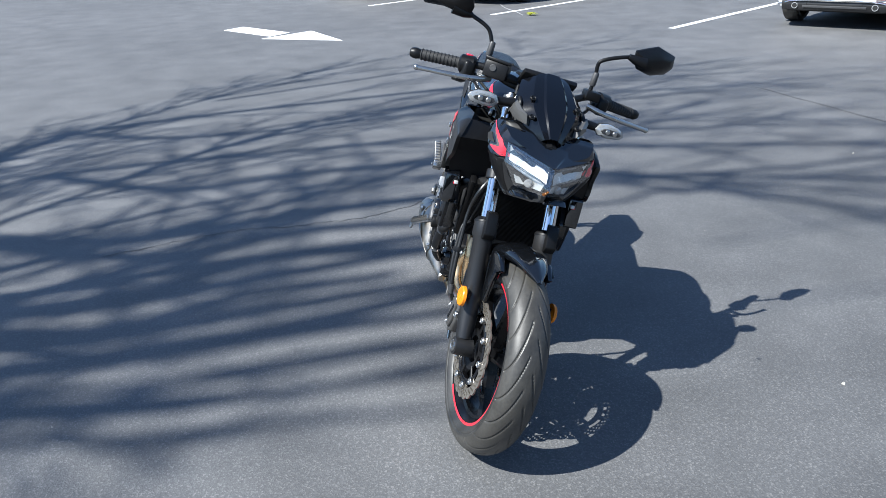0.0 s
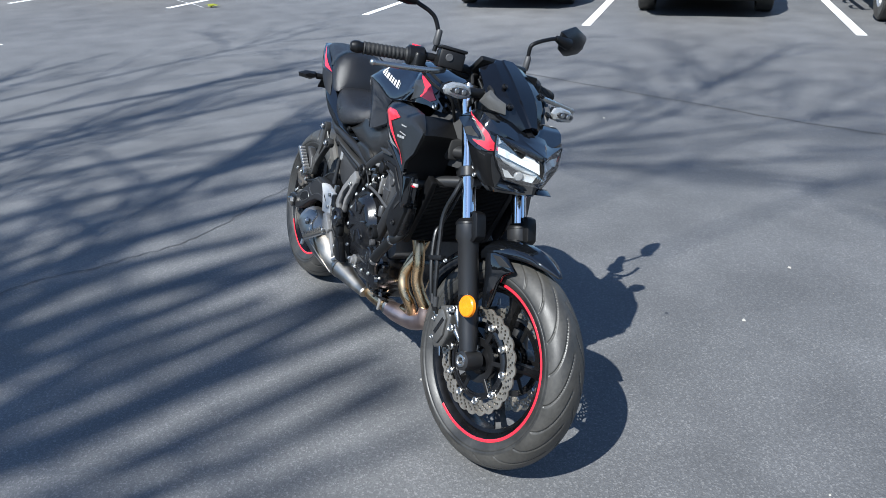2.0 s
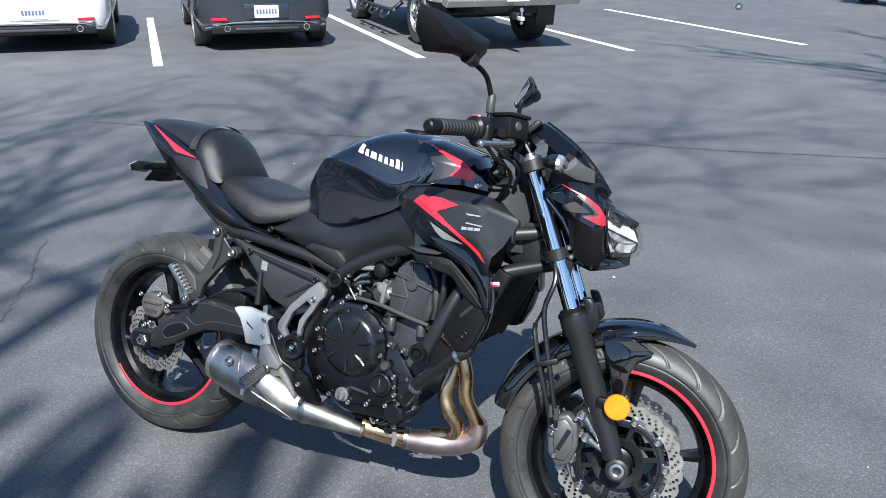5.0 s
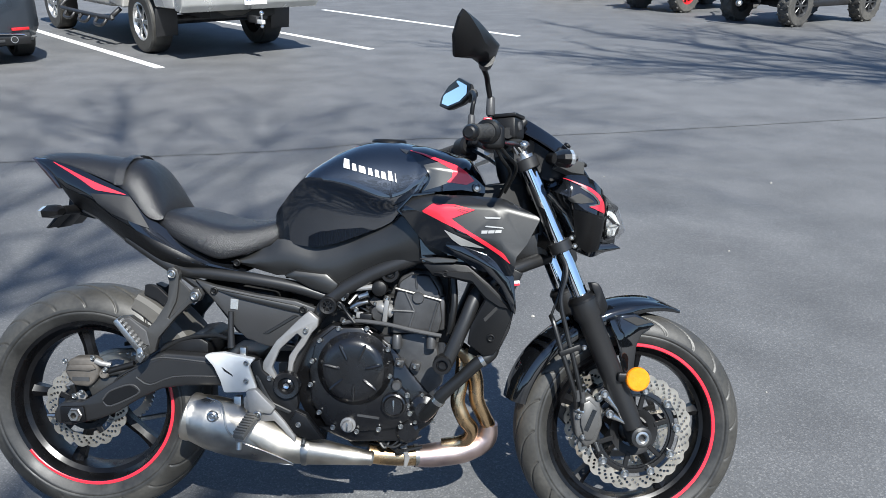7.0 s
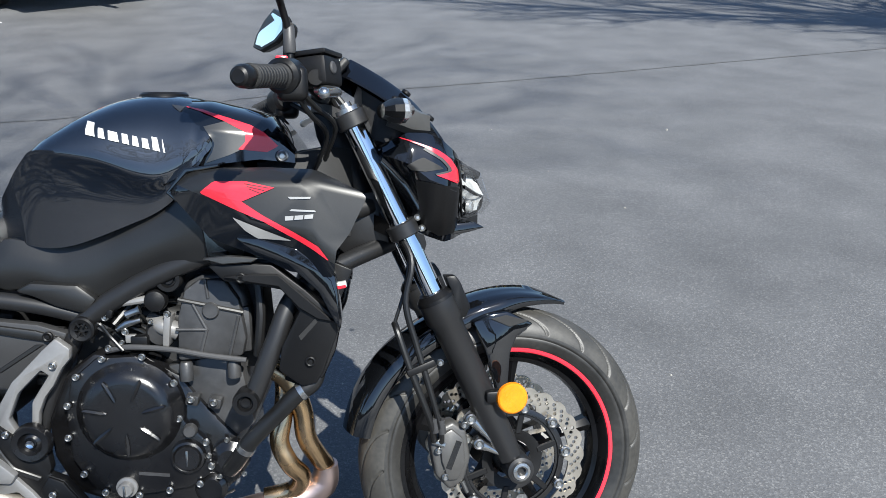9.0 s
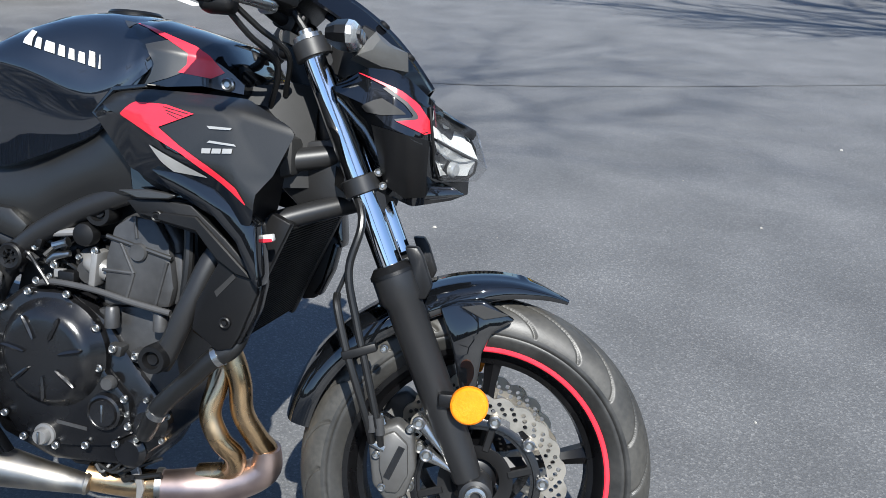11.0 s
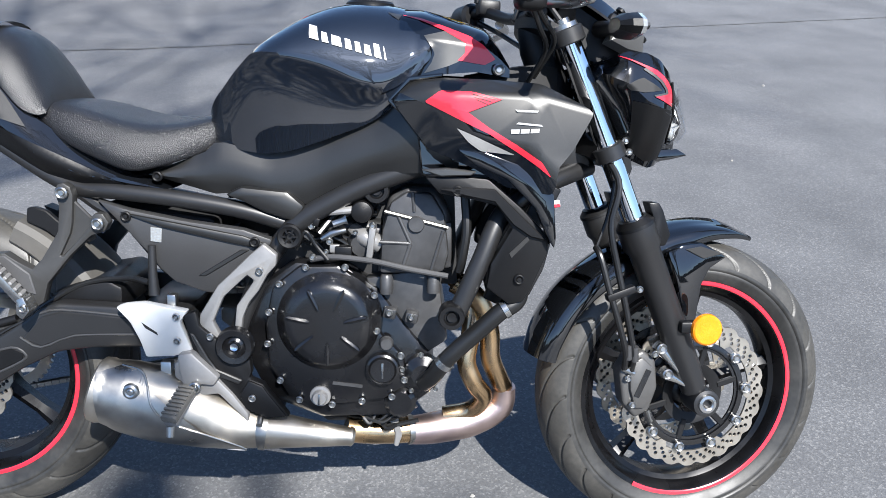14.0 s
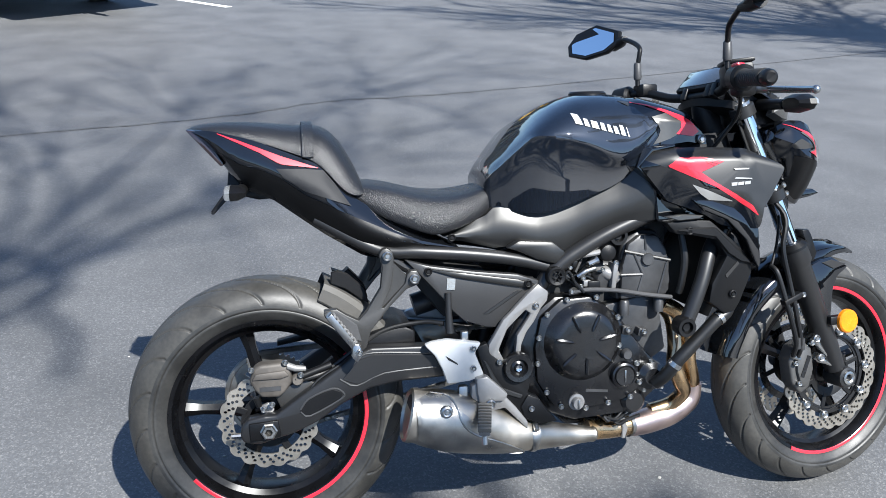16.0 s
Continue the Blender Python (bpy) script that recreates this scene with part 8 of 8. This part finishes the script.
hatchback("white_hatchback", (-7.72, 5.80), CAR_WHITE, "white hatchback parked nose-in, twin exhaust tips")
hatchback("grey_hatchback", (-5.43, 7.39), CAR_GREY, "dark grey hatchback parked nose-in, twin exhaust tips")
hatchback("violet_hatchback", (-13.20, 1.29), CAR_PURPLE, "very dark violet hatchback parked nose-in")
hatchback("pale_hatchback", (-15.30, -1.12), CAR_WHITE, "white car at the end of the row")


def pickup(axle):
    """Rear axle at the origin, nose along +x."""
    t = thing("pickup_truck", "champagne silver pickup truck parked nose-in with chrome bumper", "truck", place(axle, INTO))
    part("cargo_bed", plate([(-1.08, 0.62), (-1.08, 1.32), (1.0, 1.34), (1.0, 0.55), (0.52, 0.52), (0.45, 0.78), (0.28, 0.93), (0.0, 0.98), (-0.28, 0.93), (-0.45, 0.78), (-0.52, 0.60)], -0.93, 0.93, 0.03, 3), TRUCK_PAINT, t, "silver cargo bed")
    part("tailgate", box(0.07, 1.52, 0.56, 0.025, pose(-1.085, 0, 1.02)), TRUCK_PAINT, t, "silver tailgate")
    part("cab", plate([(1.02, 0.50), (1.02, 1.30), (1.18, 1.86), (2.55, 1.88), (3.20, 1.32), (4.35, 1.22), (4.48, 0.95), (4.45, 0.55), (3.98, 0.52), (3.85, 0.86), (3.45, 0.98), (3.05, 0.86), (2.92, 0.50)], -0.90, 0.90, 0.05, 3), TRUCK_PAINT, t, "silver cab and hood")
    bp = plate([(-1.30, 0.66), (-1.32, 0.76), (-1.26, 0.83), (-1.08, 0.84), (-1.08, 0.60), (-1.22, 0.58)], -0.93, 0.93, 0.02, 3)
    part("rear_bumper", bp, BUMPER, t, "dull chrome rear bumper")
    part("bumper_step", box(0.18, 1.30, 0.012, 0.004, pose(-1.19, 0, 0.848)), TRIM, t, "black bumper step pad")
    number_plate(t, -1.326, 0.725)
    part("hitch", box(0.22, 0.08, 0.08, 0.008, pose(-1.26, 0, 0.47)), TRIM, t, "black hitch receiver")
    part("ball_mount", box(0.16, 0.05, 0.05, 0.006, pose(-1.40, 0, 0.45)), ALU, t, "bare metal ball mount")
    bl = tube([(-1.44, 0, 0.47), (-1.44, 0, 0.54)], 0.014, 12, 0)
    bmesh.ops.create_icosphere(bl, subdivisions=2, radius=0.028, matrix=Matrix.Translation((-1.44, 0, 0.555)))
    part("hitch_ball", bl, CHROME, t, "chrome hitch ball")
    lb = bmesh.new()
    bmesh.ops.create_icosphere(lb, subdivisions=2, radius=0.024, matrix=Matrix.Translation((-1.44, 0, 0.40)))
    part("lower_ball", lb, CHROME, t, "smaller chrome hitch ball")
    part("spare_tyre", lathe([(0.0, -0.09), (0.30, -0.10), (0.36, -0.05), (0.36, 0.05), (0.30, 0.10), (0.0, 0.09)], 32), RUBBER, t, "spare tyre slung under the bed", Matrix.Translation((-0.72, 0.12, 0.60)) @ Matrix.Rotation(radians(90), 4, "X"))
    part("muffler", tube([(-0.9, -0.35, 0.47), (-0.5, -0.35, 0.47), (0.3, -0.3, 0.47)], [0.05, 0.10, 0.10], 14, 0), ENGINE_GREY, t, "dark exhaust muffler")
    part("axle_beam", tube([(0, -0.75, 0.39), (0, 0.75, 0.39)], 0.06, 12, 0), ENGINE_GREY, t, "dark rear axle")
    part("chassis", box(4.8, 0.9, 0.16, 0.02, pose(1.4, 0, 0.55)), DARK, t, "dark chassis")
    for sd in (-1, 1):
        part("tail_lamp", box(0.08, 0.16, 0.40, 0.02, pose(-1.06, sd * 0.85, 1.06)), REAR_RED, t, "red tail lamp")
        part("side_window", plate([(1.25, 1.36), (1.36, 1.76), (2.45, 1.78), (2.95, 1.36)], sd * 0.905, sd * 0.88, 0.01), TINT, t, "dark cab window")
        part("mud_flap", box(0.02, 0.28, 0.34, 0.006, pose(-0.52, sd * 0.80, 0.42, 0, -8, 0)), TRIM, t, "black mud flap")
        st_ = tube([(0.72, sd * 0.88, 0.50), (0.75, sd * 0.99, 0.41), (0.92, sd * 1.0, 0.37), (2.6, sd * 1.0, 0.37), (2.75, sd * 0.99, 0.41), (2.78, sd * 0.88, 0.50)], 0.032, 12)
        for x in (0.90, 1.52, 2.14):
            tube([(x, sd * 1.0, 0.37), (x + 0.02, sd * 1.08, 0.28), (x + 0.30, sd * 1.08, 0.28), (x + 0.34, sd * 1.0, 0.37)], 0.022, 10, bm=st_)
        part("side_step", st_, TRIM, t, "black tubular side step")
        for x in (0.0, 3.45):
            car_wheel(t, x, sd * 0.79, 0.39, 0.26, 0.235, spokes=6, knobs=0, label="all-terrain tyre on a six-spoke rim")
    return t


pickup((-2.88, 9.02))


def utv(name, axle, panel, rim_mat, label):
    """Front axle at the origin, nose along +x."""
    t = thing(name, label, "off-road vehicle", place(axle, (-0.80, -0.60)), group="off-road vehicles in a row")
    part("nose", plate([(0.55, 0.52), (0.62, 0.70), (0.30, 0.98), (-0.45, 1.08), (-0.45, 0.55), (0.2, 0.45)], -0.36, 0.36, 0.03), panel, t, "moulded front body")
    part("tub", box(1.75, 1.05, 0.12, 0.03, pose(-1.1, 0, 0.36)), TRIM, t, "black chassis tub")
    part("rear_body", plate([(-1.35, 0.50), (-1.35, 1.05), (-2.35, 1.10), (-2.45, 0.70), (-1.9, 0.55)], -0.50, 0.50, 0.03), panel, t, "moulded rear body")
    for q in (-1, 1):
        part("seat", plate([(-1.30, 0.42), (-0.75, 0.46), (-0.72, 0.58), (-1.10, 0.60), (-1.30, 1.15), (-1.42, 1.12)], q * 0.12 if q > 0 else -0.50, 0.50 if q > 0 else -0.12, 0.03), TRIM, t, "black bucket seat")
    cage = tube([(0.0, -0.48, 0.95), (-0.45, -0.55, 1.35), (-0.75, -0.55, 1.75), (-1.5, -0.55, 1.78), (-1.85, -0.5, 1.05)], 0.024, 10)
    tube([(0.0, 0.48, 0.95), (-0.45, 0.55, 1.35), (-0.75, 0.55, 1.75), (-1.5, 0.55, 1.78), (-1.85, 0.5, 1.05)], 0.024, 10, bm=cage)
    tube([(-0.75, -0.55, 1.75), (-0.75, 0.55, 1.75)], 0.024, 10, 0, bm=cage)
    tube([(-1.5, -0.55, 1.78), (-1.5, 0.55, 1.78)], 0.024, 10, 0, bm=cage)
    part("roll_cage", cage, TRIM, t, "black tubular roll cage")
    part("front_bumper", tube([(0.58, -0.30, 0.42), (0.75, -0.25, 0.55), (0.75, 0.25, 0.55), (0.58, 0.30, 0.42)], 0.022, 10), TRIM, t, "black tube bumper")
    for sd in (-1, 1):
        part("fender", plate([(0.42, 0.76), (0.30, 0.90), (-0.20, 0.96), (-0.45, 0.85), (-0.40, 0.80), (-0.1, 0.88), (0.25, 0.82)], sd * 0.72, sd * 0.34, 0.01), panel, t, "moulded fender")
        for x in (0.0, -2.15):
            for z0 in (0.30, 0.42):
                part("suspension_arm", tube([(x + 0.14, sd * 0.18, z0 + 0.04), (x, sd * 0.50, z0), (x - 0.14, sd * 0.18, z0 + 0.04)], 0.018, 8, 0), RED_STEEL if rim_mat is RED_STEEL else TRIM, t, "tubular suspension arm")
            part("damper", tube([(x, sd * 0.48, 0.42), (x - 0.05, sd * 0.28, 0.85)], 0.034, 12, 0), RED_STEEL if rim_mat is RED_STEEL else ENGINE_GREY, t, "coil-over damper")
            car_wheel(t, x, sd * 0.61, 0.355, 0.24, 0.19, rim_mat, 16, 8, "knobby off-road tyre")
    return t


utv("off_road_buggy", (4.42, 16.10), TRIM, RED_STEEL, "black off-road buggy with red rims and arms")
utv("off_road_buggy", (5.85, 13.68), TRIM, ENGINE_GREY, "black off-road buggy with dark rims")
utv("off_road_buggy", (8.85, 11.65), TRIM, ENGINE_GREY, "black off-road buggy with dark rims")
utv("off_road_buggy", (2.60, 19.0), YELLOW, RIM, "yellow off-road buggy with silver rims")

# a weed in a crack with a pale string
wd = thing("weed", "small yellow-green weed growing from a crack", "plant", Matrix.Translation((-10.2, 1.65, 0)))
lf = bmesh.new()
rng = random.Random(8)
for k in range(26):
    a, l = rng.uniform(0, math.tau), rng.uniform(0.06, 0.15)
    d = Vector((math.cos(a), math.sin(a), 0))
    s = Vector((-d.y, d.x, 0)) * 0.012
    p1, p2 = d * l * 0.5 + Vector((0, 0, 0.05)), d * l + Vector((0, 0, 0.02))
    vs = [lf.verts.new(v) for v in (Vector((0, 0, 0)), p1 + s, p2, p1 - s)]
    lf.faces.new(vs)
part("leaves", lf, mat("weed_leaf", (0.28, 0.30, 0.02), 0.6, vary=0.3, scale=40), wd)
string_ = thing("string", "pale string lying on the asphalt", "string", Matrix.Translation((-10.2, 1.53, 0)))
part("strand", tube([(0.0, 0, 0.01), (-0.6, -0.05, 0.008), (-1.3, -0.16, 0.008), (-2.0, -0.20, 0.008)], 0.0025, 6), PLATE, string_)
